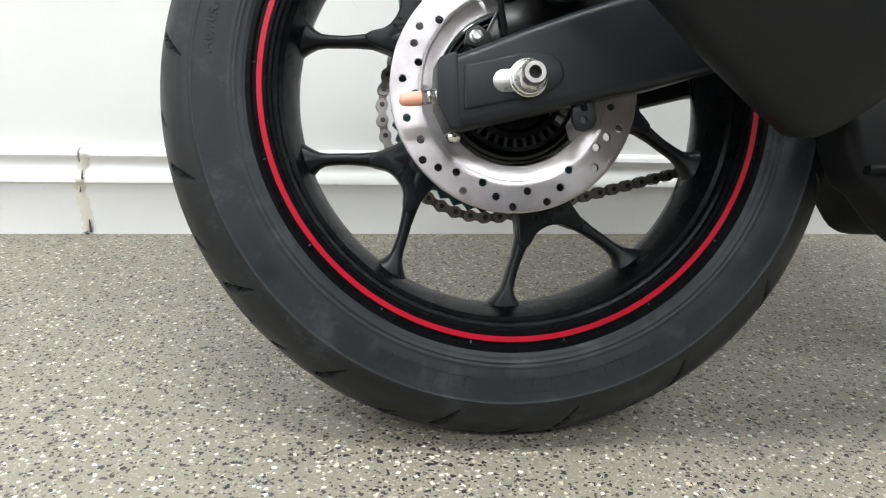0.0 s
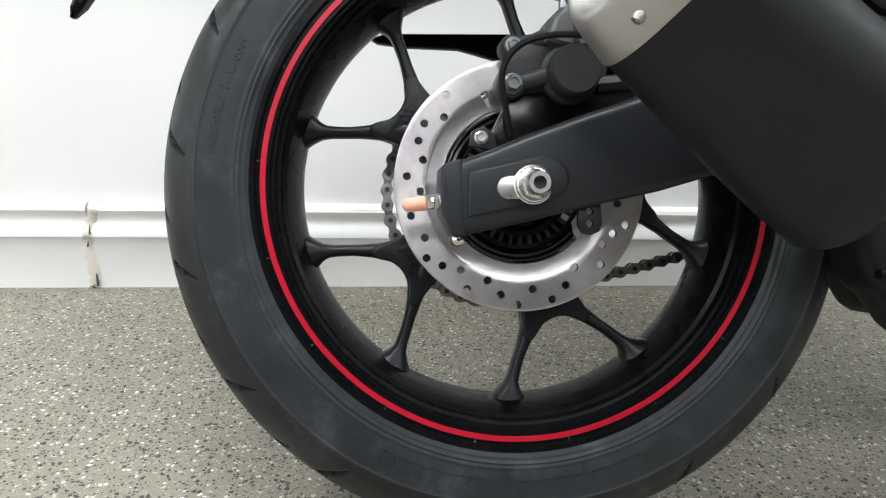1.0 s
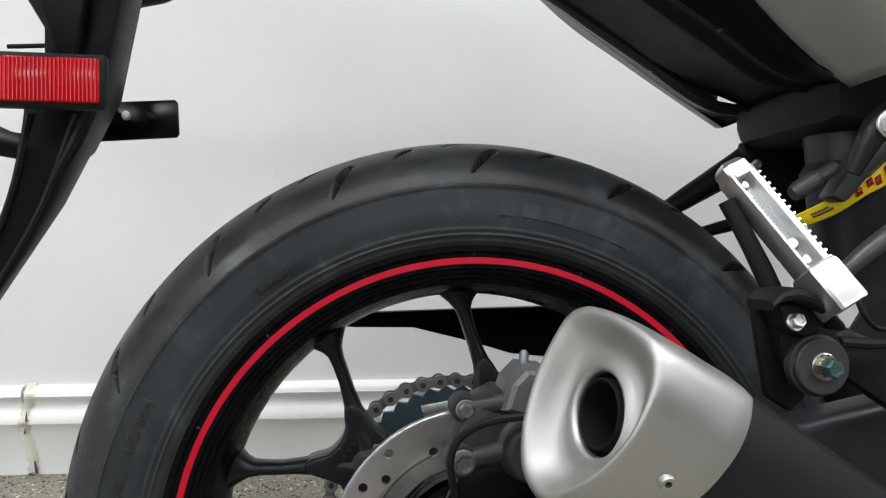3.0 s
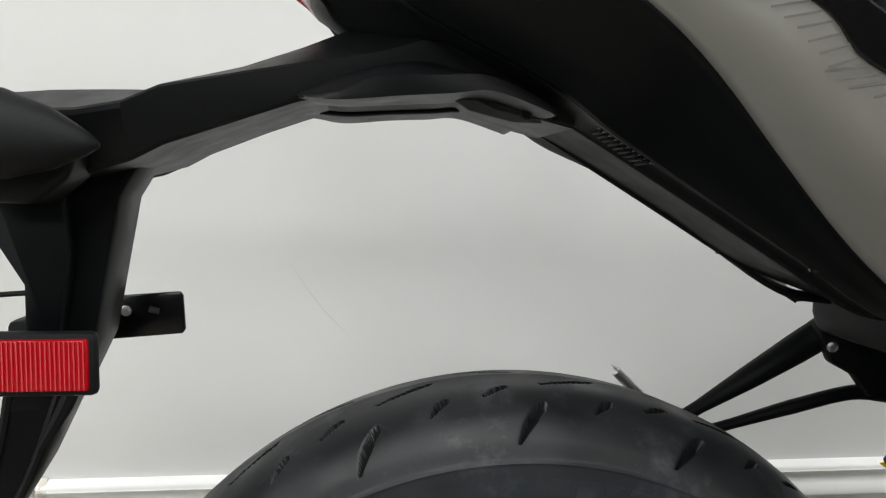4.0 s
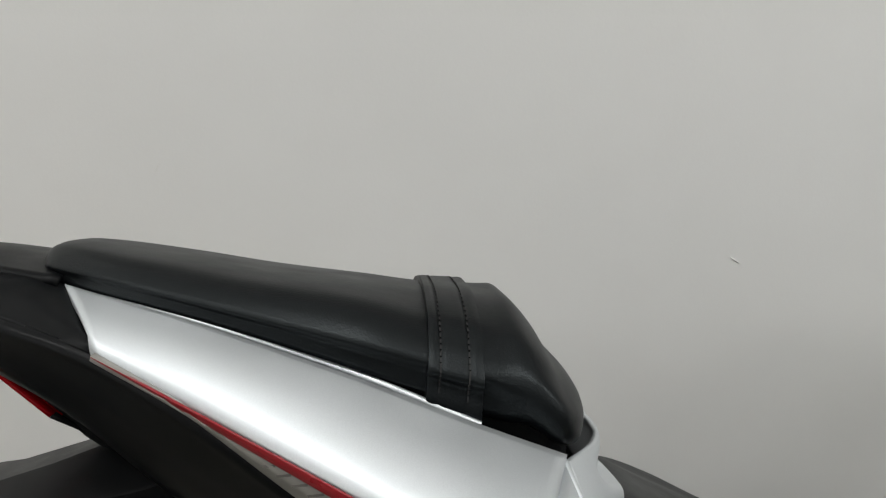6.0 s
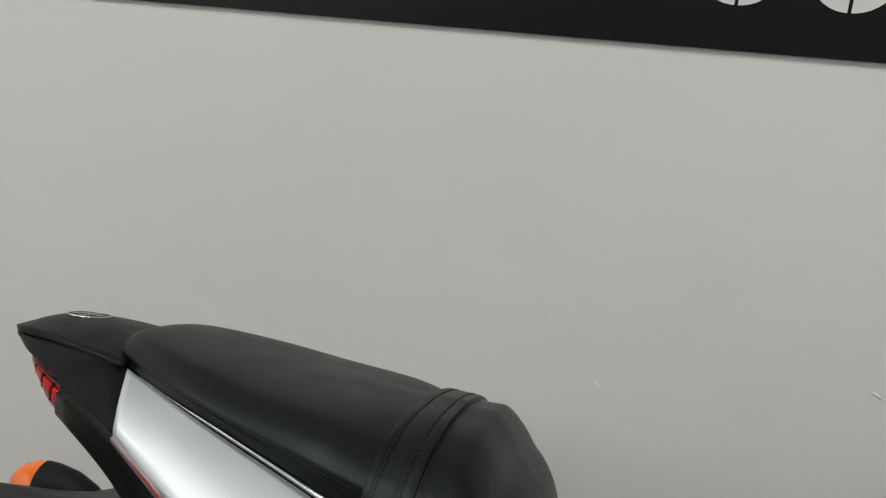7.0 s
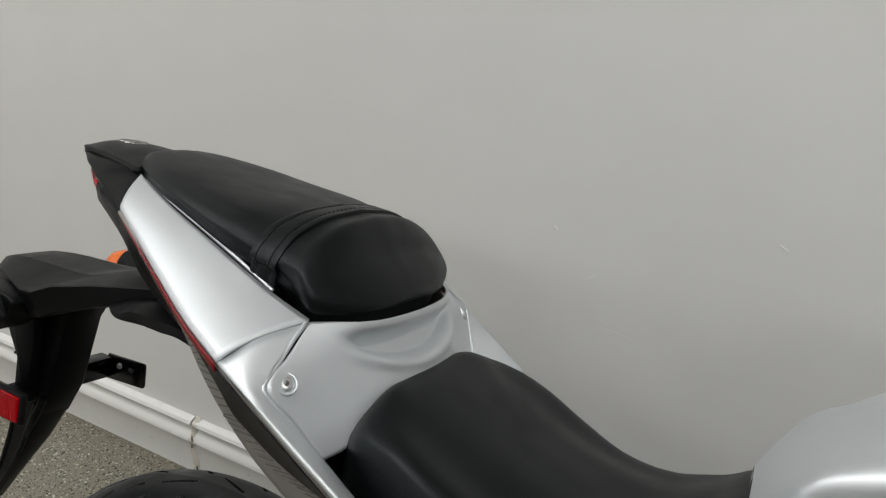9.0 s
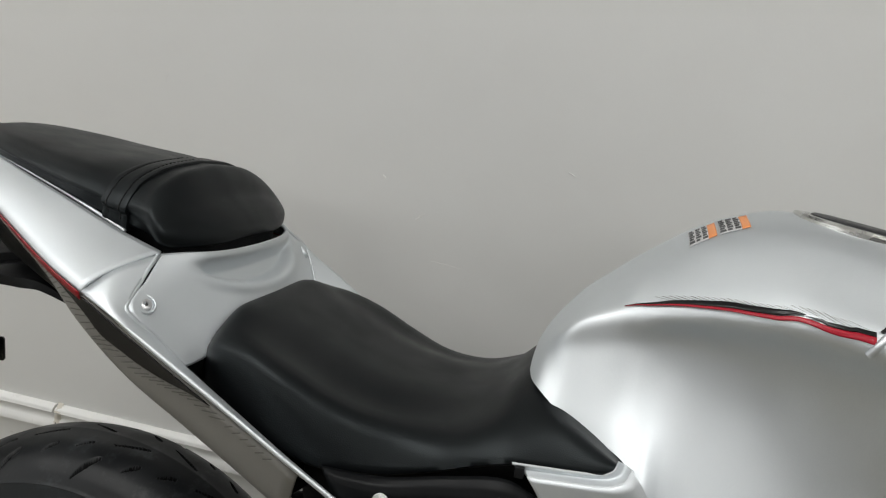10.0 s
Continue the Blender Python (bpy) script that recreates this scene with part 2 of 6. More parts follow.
ADDEDGLOW.set("Emission Color", (0.95, 0.98, 1, 1))
ADDEDGLOW.set("Emission Strength", 1.0)
ADDEDGLOW = ADDEDGLOW.m
LAMPGLOW = Mat("lamp_glow", (0.9, 0.9, 0.9), 0.5)
LAMPGLOW.set("Emission Color", (1, 0.98, 0.94, 1))
LAMPGLOW.set("Emission Strength", 3.0)
LAMPGLOW = LAMPGLOW.m


# ---- mesh helpers ----
def finish(name, verts, faces, mat, parent=None, label="", sharp=38, smooth=True, merge=True):
    me = bpy.data.meshes.new(name)
    me.from_pydata([tuple(v) for v in verts], [], faces)
    bm = bmesh.new()
    bm.from_mesh(me)
    if merge:
        bmesh.ops.remove_doubles(bm, verts=bm.verts, dist=1e-5)
    bmesh.ops.recalc_face_normals(bm, faces=bm.faces)
    bm.to_mesh(me)
    bm.free()
    return dress(name, me, mat, parent, label, sharp, smooth)


def dress(name, me, mat, parent, label="", sharp=38, smooth=True):
    me.materials.append(mat)
    if smooth:
        me.polygons.foreach_set("use_smooth", [True] * len(me.polygons))
        me.set_sharp_from_angle(angle=radians(sharp))
    ob = new(name, me)
    if parent:
        ob.parent = parent
    if label:
        tagged(ob, label)
    return ob


def part(name, bm, mat, parent, label="", sharp=38, smooth=True):
    me = bpy.data.meshes.new(name)
    bmesh.ops.recalc_face_normals(bm, faces=bm.faces)
    bm.to_mesh(me)
    bm.free()
    return dress(name, me, mat, parent, label, sharp, smooth)


def catmull(pts, n):
    """n points along a smooth curve through pts."""
    p = np.array(pts, float)
    d = np.r_[0, np.cumsum(np.sqrt(np.linalg.norm(np.diff(p, axis=0), axis=1)) + 1e-9)]
    out = []
    for s in np.linspace(0, d[-1], n):
        i = min(max(np.searchsorted(d, s) - 1, 0), len(p) - 2)
        a, b = p[i], p[i + 1]
        h = d[i + 1] - d[i]
        u = (s - d[i]) / h
        ma = (p[i + 1] - p[i - 1]) / (d[i + 1] - d[i - 1]) if i else (b - a) / h
        mb = (p[i + 2] - p[i]) / (d[i + 2] - d[i]) if i + 2 < len(p) else (b - a) / h
        out.append((2 * u**3 - 3 * u**2 + 1) * a + (u**3 - 2 * u**2 + u) * h * ma + (-2 * u**3 + 3 * u**2) * b + (u**3 - u**2) * h * mb)
    return np.array(out)


def grid_faces(rows, cols, closed=False):
    f = []
    for i in range(rows - 1):
        for j in range(cols if closed else cols - 1):
            k = (j + 1) % cols
            f.append((i * cols + j, i * cols + k, (i + 1) * cols + k, (i + 1) * cols + j))
    return f


def skin(name, lines, mat, parent, label="", n=24, across=6, thick=0.004, mirror=False, sharp=40, straight=False):
    """A shell through several lines, smooth along them and across them, of the given thickness."""
    rows = np.array([catmull(l, n) for l in lines])
    if straight:
        grid = np.concatenate([np.linspace(rows[i], rows[i + 1], across, endpoint=False) for i in range(len(rows) - 1)] + [rows[-1:]])
    else:
        m = across * (len(lines) - 1) + 1
        grid = np.stack([catmull(rows[:, j], m) for j in range(n)], 1)
    if mirror:
        grid = grid * (1, -1, 1)
    r, c = grid.shape[:2]
    ob = finish(name, grid.reshape(-1, 3), grid_faces(r, c), mat, parent, label, sharp)
    s = ob.modifiers.new("shell", "SOLIDIFY")
    s.thickness, s.offset = thick, 0.0
    return ob


def loft(name, rings, mat, parent, label="", cap=True, sharp=40, closed=True):
    rings = np.array(rings, float)
    r, c = rings.shape[:2]
    f = grid_faces(r, c, closed)
    if cap:
        f += [tuple(range(c))[::-1], tuple((r - 1) * c + j for j in range(c))]
    return finish(name, rings.reshape(-1, 3), f, mat, parent, label, sharp, merge=False)


def lathe(name, profile, mat, parent, label="", n=96, centre=(0, 0, 0.308), closed=False, sharp=35):
    """Turns (y, r) about the wheel's axle."""
    p = np.array(profile, float)
    a = np.linspace(0, 2 * math.pi, n, endpoint=False)
    v = np.stack([np.stack([centre[0] + p[:, 1] * math.cos(t), centre[1] + p[:, 0], centre[2] + p[:, 1] * math.sin(t)], 1) for t in a])
    m = len(p)
    f = []
    for i in range(n):
        k = (i + 1) % n
        for j in range(m if closed else m - 1):
            l = (j + 1) % m
            f.append((i * m + j, i * m + l, k * m + l, k * m + j))
    return finish(name, v.reshape(-1, 3), f, mat, parent, label, sharp, merge=True)


def tube(name, pts, radius, mat, parent, label="", n=10, steps=None, flat=1.0):
    """A round bar along a smooth curve; radius may be a list along it."""
    steps = steps or max(2, (len(pts) - 1) * 8 + 1)
    p = catmull(pts, steps) if len(pts) > 2 else np.array(pts, float)
    steps = len(p)
    rad = np.interp(np.linspace(0, 1, steps), np.linspace(0, 1, len(radius)), radius) if isinstance(radius, (list, tuple)) else [radius] * steps
    rings, side = [], None
    for i in range(steps):
        d = Vector(p[min(i + 1, steps - 1)] - p[max(i - 1, 0)]).normalized()
        if side is None:
            side = d.orthogonal().normalized()
        side = (side - d * side.dot(d)).normalized()
        up = d.cross(side)
        rings.append([Vector(p[i]) + float(rad[i]) * (side * float(math.cos(t)) + up * float(math.sin(t) * flat)) for t in np.linspace(0, 2 * math.pi, n, endpoint=False)])
    return loft(name, rings, mat, parent, label)


def plate(name, outline, y0, y1, mat, parent, label="", bevel=0.0025, smooth_n=0, segments=2, holes=()):
    """A flat piece: an outline in x and z, from y0 to y1, with rounded edges."""
    pts = [(p[0], p[1]) for p in outline]
    if smooth_n:
        q = catmull(pts + pts[:1], smooth_n + 1)[:-1]
        pts = [tuple(v) for v in q]
    bm = bmesh.new()
    a = [bm.verts.new((x, y0, z)) for x, z in pts]
    face = bm.faces.new(a)
    out = bmesh.ops.extrude_face_region(bm, geom=[face])
    for v in out["geom"]:
        if isinstance(v, bmesh.types.BMVert):
            v.co.y = y1
    bmesh.ops.recalc_face_normals(bm, faces=bm.faces)
    if bevel:
        edges = [e for e in bm.edges if len(e.link_faces) == 2 and e.calc_face_angle(0) > 0.6]
        bmesh.ops.bevel(bm, geom=edges, offset=bevel, segments=segments, profile=0.5, affect="EDGES", clamp_overlap=True)
    return part(name, bm, mat, parent, label)


def box(name, lo, hi, mat, parent=None, label="", bevel=0.002, m=None, segments=2):
    bm = bmesh.new()
    bmesh.ops.create_cube(bm, size=1.0)
    lo, hi = Vector(lo), Vector(hi)
    for v in bm.verts:
        v.co = Vector(((v.co[k] + 0.5) * (hi[k] - lo[k]) + lo[k]) for k in range(3))
    if bevel:
        bmesh.ops.bevel(bm, geom=bm.edges[:], offset=bevel, segments=segments, profile=0.5, affect="EDGES", clamp_overlap=True)
    if m:
        bm.transform(m)
    return part(name, bm, mat, parent, label)


def turned(name, p0, p1, profile, mat, parent, label="", n=24, sharp=35):
    """A turned piece along p0 to p1: profile of (share of the way, radius)."""
    p0, p1 = Vector(p0), Vector(p1)
    d = (p1 - p0).normalized()
    s = d.orthogonal().normalized()
    u = d.cross(s)
    rings = [[p0.lerp(p1, k) + r * (s * math.cos(t) + u * math.sin(t)) for t in np.linspace(0, 2 * math.pi, n, endpoint=False)] for k, r in profile]
    return loft(name, rings, mat, parent, label, sharp=sharp)


def bolt(name, place, axis, radius, height, mat, parent, label="", flange=1.35, sides=6):
    """A hexagon head on its flange."""
    place, axis = Vector(place), Vector(axis).normalized()
    rings = []
    s = axis.orthogonal().normalized()
    u = axis.cross(s)
    for k, r, hexed in ((0, flange, 0), (0.22, flange, 0), (0.30, flange * 0.93, 0), (0.32, 1.0, 1), (0.85, 1.0, 1), (1.0, 0.86, 1), (1.0, 0.55, 0), (0.8, 0.5, 0)):
        ring = []
        for t in np.linspace(0, 2 * math.pi, 24, endpoint=False):
            q = r * (math.cos(math.pi / sides) / math.cos((t % (2 * math.pi / sides)) - math.pi / sides) if hexed else 1)
            ring.append(place + axis * (k * height) + radius * q * (s * math.cos(t) + u * math.sin(t)))
        rings.append(ring)
    return loft(name, rings, mat, parent, label, sharp=30)


# ---- the room ----
WALL_Y = 0.874
X0, X1, Y0, HIGH = -4.0, 5.0, -5.0, 3.0


def slab(name, lo, hi, mat, label, category):
    return tagged(box(name, lo, hi, mat, bevel=0), label, category, kind="structure")


slab("floor", (X0, Y0, -0.1), (X1, WALL_Y + 0.2, 0.0), FLOOR, "grey epoxy floor strewn with black, white and tan flakes", "floor")
slab("wall_north", (X0, WALL_Y, 0.0), (X1, WALL_Y + 0.2, HIGH), WALL, "off-white painted wall with small scuffs and dents", "wall")
slab("wall_west", (X0 - 0.2, Y0 - 0.2, 0), (X0, WALL_Y + 0.2, HIGH), WALL, "plain off-white painted side wall", "wall")
# unseen east and south walls, darkened to shape reflections in metal and black parts
slab("wall_east", (X1, Y0 - 0.2, 0), (X1 + 0.2, WALL_Y + 0.2, HIGH), UNSEENWALL, "unseen side wall, kept dark for the reflections", "wall")
slab("wall_south", (X0, Y0 - 0.2, 0), (X1, Y0, HIGH), UNSEENWALL, "unseen wall behind the camera, kept dark for the reflections", "wall")
slab("ceiling", (X0, Y0, HIGH), (X1, WALL_Y + 0.2, HIGH + 0.1), CEIL, "plain white ceiling with light panels", "ceiling")


def baseboard(name, x0, x1):
    """A moulded skirting board from x0 to x1, on the north wall."""
    prof = [(0.0, 0.0), (-0.016, 0.0), (-0.016, 0.086), (-0.0175, 0.0885), (-0.0215, 0.0900), (-0.0215, 0.094), (-0.019, 0.101), (-0.0145, 0.108), (-0.012, 0.112),
            (-0.0125, 0.122), (-0.014, 0.129), (-0.0175, 0.1315), (-0.0185, 0.135), (-0.0165, 0.1375), (-0.0165, 0.1395), (-0.013, 0.143), (-0.006, 0.146), (0.0, 0.146)]
    rings = [[(x, WALL_Y + y, z) for y, z in prof] for x in np.linspace(x0, x1, 24)]
    ob = loft(name, rings, TRIM, None, sharp=50)
    return tagged(ob, "white glossy moulded wooden baseboard along the wall", "baseboard", kind="structure")


baseboard("baseboard", X0, -0.572)
baseboard("baseboard", -0.566, X1)


def caulk_joint():
    rnd = random.Random(4)
    rings = []
    for z in np.linspace(0.002, 0.150, 34):
        deep = np.interp(z, [0, 0.086, 0.09, 0.096, 0.112, 0.13, 0.137, 0.146, 0.15], [0.016, 0.016, 0.0215, 0.021, 0.012, 0.015, 0.018, 0.008, 0.0])
        x = -0.569 + 0.003 * math.sin(z * 60) + np.interp(z, [0.08, 0.11, 0.14], [0, 0.0, 0.008])
        w = 0.0075 + rnd.uniform(-0.002, 0.003)
        rings.append([(x - w, WALL_Y - deep - 0.0002, z), (x - w * 0.4, WALL_Y - deep - 0.0012 - rnd.uniform(0, 0.0012), z), (x + w * 0.3, WALL_Y - deep - 0.001 - rnd.uniform(0, 0.0012), z), (x + w, WALL_Y - deep - 0.0002, z), (x + w, WALL_Y - 0.0005, z), (x - w, WALL_Y - 0.0005, z)])
    ob = loft("caulk_seam", rings, CAULK, None, sharp=60)
    tagged(ob, "cracked lumpy white caulk in the baseboard joint", "caulk", kind="structure")
    for x0, z0, x1, z1, w in ((-0.561, 0.004, -0.5625, 0.026, 0.0022), (-0.566, 0.096, -0.5645, 0.112, 0.0014), (-0.572, 0.073, -0.5705, 0.082, 0.0012), (-0.574, 0.002, -0.566, 0.006, 0.002)):
        y = WALL_Y - (0.0205 if z0 < 0.09 else 0.0235)
        bm = bmesh.new()
        f = [bm.verts.new(p) for p in ((x0 - w, y, z0), (x0 + w, y, z0), (x1 + w * 0.3, y, z1), (x1 - w * 0.2, y, z1))]
        bm.faces.new(f)
        r = bmesh.ops.extrude_face_region(bm, geom=bm.faces[:])
        for v in r["geom"]:
            if isinstance(v, bmesh.types.BMVert):
                v.co.y += 0.002
        part("crack", bm, INK, ob)


caulk_joint()


def wall_scuff(points, width, depth, mat, label):
    """A shallow nick or scratch in the paint."""
    rings = []
    n = len(points)
    for i, (x, z) in enumerate(points):
        w = width * (1 - abs(2 * i / (n - 1) - 1) ** 2 * 0.7)
        rings.append([(x, WALL_Y + 0.001, z - w), (x, WALL_Y - depth, z - w * 0.4), (x + w * 0.3, WALL_Y - depth, z + w * 0.5), (x, WALL_Y + 0.001, z + w)])
    tagged(loft("wall_scuff", rings, mat, None), label, "scuff", kind="structure")


SCUFF = plain("scuff_grey", (0.50, 0.48, 0.45), 0.7, bump=0)
SCUFF_LIGHT = plain("scuff_light", (0.80, 0.79, 0.77), 0.7, bump=0)
wall_scuff([(-0.192, 0.489), (-0.172, 0.455), (-0.149, 0.420), (-0.131, 0.399), (-0.113, 0.379)], 0.0007, 0.0002, SCUFF, "thin dark scratch in the wall paint")
wall_scuff([(0.240, 0.726), (0.246, 0.731), (0.255, 0.740)], 0.0018, 0.0005, SCUFF_LIGHT, "pale raised nick in the wall paint")
wall_scuff([(0.270, 0.655), (0.295, 0.653), (0.322, 0.650)], 0.0009, 0.0003, SCUFF_LIGHT, "long pale scrape in the wall paint")
wall_scuff([(0.182, 0.797), (0.185, 0.794), (0.188, 0.792)], 0.0020, 0.0014, SCUFF_LIGHT, "small pale chip in the wall paint")
wall_scuff([(0.480, 0.845), (0.486, 0.842), (0.492, 0.839)], 0.0014, 0.0010, SCUFF_LIGHT, "small pale chip in the wall paint")
wall_scuff([(-0.206, 0.906), (-0.203, 0.914), (-0.2, 0.918)], 0.0016, 0.0002, SCUFF, "small grey rub mark on the wall paint")


def sign():
    board = tagged(box("wall_sign", (-0.514, WALL_Y - 0.004, 1.194), (2.10, WALL_Y - 0.0005, 1.66), SIGN_BLACK, bevel=0.0008), "black wall sign with large white stencil shapes", "sign")
    z0, z1, y = 1.242, 1.60, WALL_Y - 0.0046

    def shape(pts):
        bm = bmesh.new()
        bm.faces.new([bm.verts.new((x, y, z)) for x, z in pts])
        r = bmesh.ops.extrude_face_region(bm, geom=bm.faces[:])
        for v in r["geom"]:
            if isinstance(v, bmesh.types.BMVert):
                v.co.y += 0.0008
        part("white_shape", bm, SIGN_WHITE, board)

    for a, b, top in ((-0.340, -0.308, -0.30), (-0.298, -0.272, -0.25), (-0.195, -0.171, -0.155), (-0.148, -0.126, -0.160), (-0.048, -0.028, -0.07), (-0.002, 0.020, 0.04), (0.068, 0.094, 0.11), (0.142, 0.162, 0.125)):
        shape([(a, z0), (b, z0), (top + 0.02, z1), (top - 0.02, z1)])
    shape([(0.164, 1.2425), (0.190, z1), (0.186, z1)])
    for cx in (0.2665, 0.3735):
        for s in (-1, 1):
            arc = [(cx + s * (0.0018 + 0.044 * math.sin(a)), z0 - 0.003 + 0.048 * (1 - math.cos(a))) for a in np.linspace(0, math.pi / 2, 12)]
            shape(arc + [(cx + s * 0.0458, 1.40), (cx + s * 0.028, 1.40), (cx + s * 0.028, 1.30), (cx + s * 0.0018, 1.275)])


sign()

# ---- the motorcycle, leaning on its stand towards the wall ----
bike = tagged(new("motorcycle"), "silver and black sport motorcycle with red trim, leaning towards the wall", "motorcycle")
bike.matrix_world = pose(0.0099, 0.1989, 0.0039, -16.5, 0, 0)
AX = 0.308  # height of the axle over the tyre's lowest point


def rear_wheel():
    rim = lathe("rear_wheel", [(-0.066, 0.2375), (-0.0685, 0.2350), (-0.0685, 0.2310), (-0.0655, 0.2290), (-0.0655, 0.2180), (-0.0625, 0.2168), (-0.0622, 0.2142), (-0.0570, 0.2132), (-0.0562, 0.2105), (-0.0490, 0.2088), (-0.0470, 0.2052), (-0.030, 0.2000), (-0.012, 0.1960), (0, 0.195), (0.012, 0.196), (0.03, 0.201), (0.055, 0.2135), (0.0655, 0.218), (0.0655, 0.229), (0.0685, 0.231), (0.0685, 0.235), (0.066, 0.2375), (0.05, 0.222), (0.0, 0.208), (-0.05, 0.222)], RIM, bike, "black cast rim", n=160, closed=True)
    lathe("rim_stripe", [(-0.0660, 0.2208), (-0.0668, 0.2213), (-0.0668, 0.2255), (-0.0660, 0.2260)], RED, rim, "red rim tape", n=160)
    # tyre with its cut grooves
    raw = catmull([(-0.060, 0.226), (-0.0675, 0.2335), (-0.0720, 0.2430), (-0.0740, 0.2560), (-0.0737, 0.2690), (-0.0734, 0.2770), (-0.0731, 0.2793), (-0.0716, 0.2803), (-0.0704, 0.2830), (-0.0637, 0.2936), (-0.0490, 0.3070), (-0.0280, 0.3164), (0.0, 0.3205)], 400)
    run = np.r_[0, np.cumsum(np.linalg.norm(np.diff(raw, axis=0), axis=1))]
    edge = np.interp(0.2800, raw[:, 1], run)
    at = np.r_[np.linspace(0, edge, 44, endpoint=False), np.linspace(edge, run[-1], 58)]
    prof = np.stack([np.interp(at, run, raw[:, 0]), np.interp(at, run, raw[:, 1])], 1)
    prof = np.concatenate([prof, (prof[:-1] * (-1, 1))[::-1]])
    n = 1530
    ang = np.linspace(0, 2 * math.pi, n, endpoint=False)
    y, r = prof[:, 0][None, :], np.repeat(prof[:, 1][None, :], n, 0)
    pitch = 2 * math.pi / 17
    cut = np.zeros_like(r)
    for side, phase in ((-1, 0.0), (1, 0.5)):
        yy = y * side
        for at, y0, y1, lean, wide in ((0.0, 0.005, 0.021, 2.6, 0.0046), (0.56, 0.023, 0.036, 1.4, 0.0046), (0.93, 0.034, 0.047, 1.0, 0.0044), (0.35, 0.042, 0.066, 0.85, 0.0042)):
            first = radians(100.6) + (at + phase) * pitch
            d = ang[:, None] - first - lean * (yy - y0) / 0.308
            d = (d + pitch / 2) % pitch - pitch / 2
            share = np.clip((yy - y0) / 0.003, 0, 1) * np.clip((y1 - yy) / 0.010, 0, 1)
            half = wide * (0.30 + 0.70 * share)
            cut = np.maximum(cut, np.clip((half - np.abs(d) * 0.3) / 0.0010, 0, 1) * (share > 0))
    ridge = np.zeros_like(cut)
    for k, tall in ((0.2385, 0.0010), (0.2430, 0.0012), (0.2470, 0.0010), (0.2800, 0.0012)):
        ridge += tall * np.exp(-((r - k) / 0.0011) ** 2)
    yv = np.repeat(y, n, 0) + np.sign(y) * ridge
    r = r - 0.0085 * np.clip(cut, 0, 1)
    v = np.stack([r * np.cos(ang)[:, None], yv, AX + r * np.sin(ang)[:, None]], 2)
    # the tread is pressed flat where it rests on the floor
    lean = radians(16.5)
    high = 0.0039 - v[:, :, 1] * math.sin(lean) + v[:, :, 2] * math.cos(lean)
    push = np.clip(0.0006 - high, 0, None)
    v[:, :, 1] -= push * math.sin(lean)
    v[:, :, 2] += push * math.cos(lean)
    m = v.shape[1]
    idx = np.arange(n * m).reshape(n, m)
    nx = np.roll(idx, -1, 0)
    faces = np.stack([idx[:, :-1], idx[:, 1:], nx[:, 1:], nx[:, :-1]], 2).reshape(-1, 4)
    me = bpy.data.meshes.new("tyre")
    me.from_pydata(v.reshape(-1, 3).tolist(), [], faces.tolist())
    tyre = dress("tyre", me, TYRE, rim, "black road tyre with slanted tread grooves and moulded sidewall marks", sharp=60)
    # cut faces take the darker colour as painted groove shade
    me.materials.append(RECESSDARK)
    deep = np.clip(cut, 0, 1)
    deep = (deep[:, :-1] + deep[:, 1:] + np.roll(deep, -1, 0)[:, :-1] + np.roll(deep, -1, 0)[:, 1:]) / 4
    me.polygons.foreach_set("material_index", (deep > 0.30).astype(np.int32).ravel())
    sidewall_marks(tyre)
    mould_nubs(tyre)
    # hub
    lathe("hub", [(-0.055, 0.0), (-0.055, 0.030), (-0.050, 0.034), (-0.046, 0.062), (-0.040, 0.066), (-0.02, 0.058), (0.02, 0.058), (0.045, 0.066), (0.055, 0.060), (0.058, 0.0)], SPOKE, rim, "black wheel hub", n=64)
    spokes(rim)
    return rim


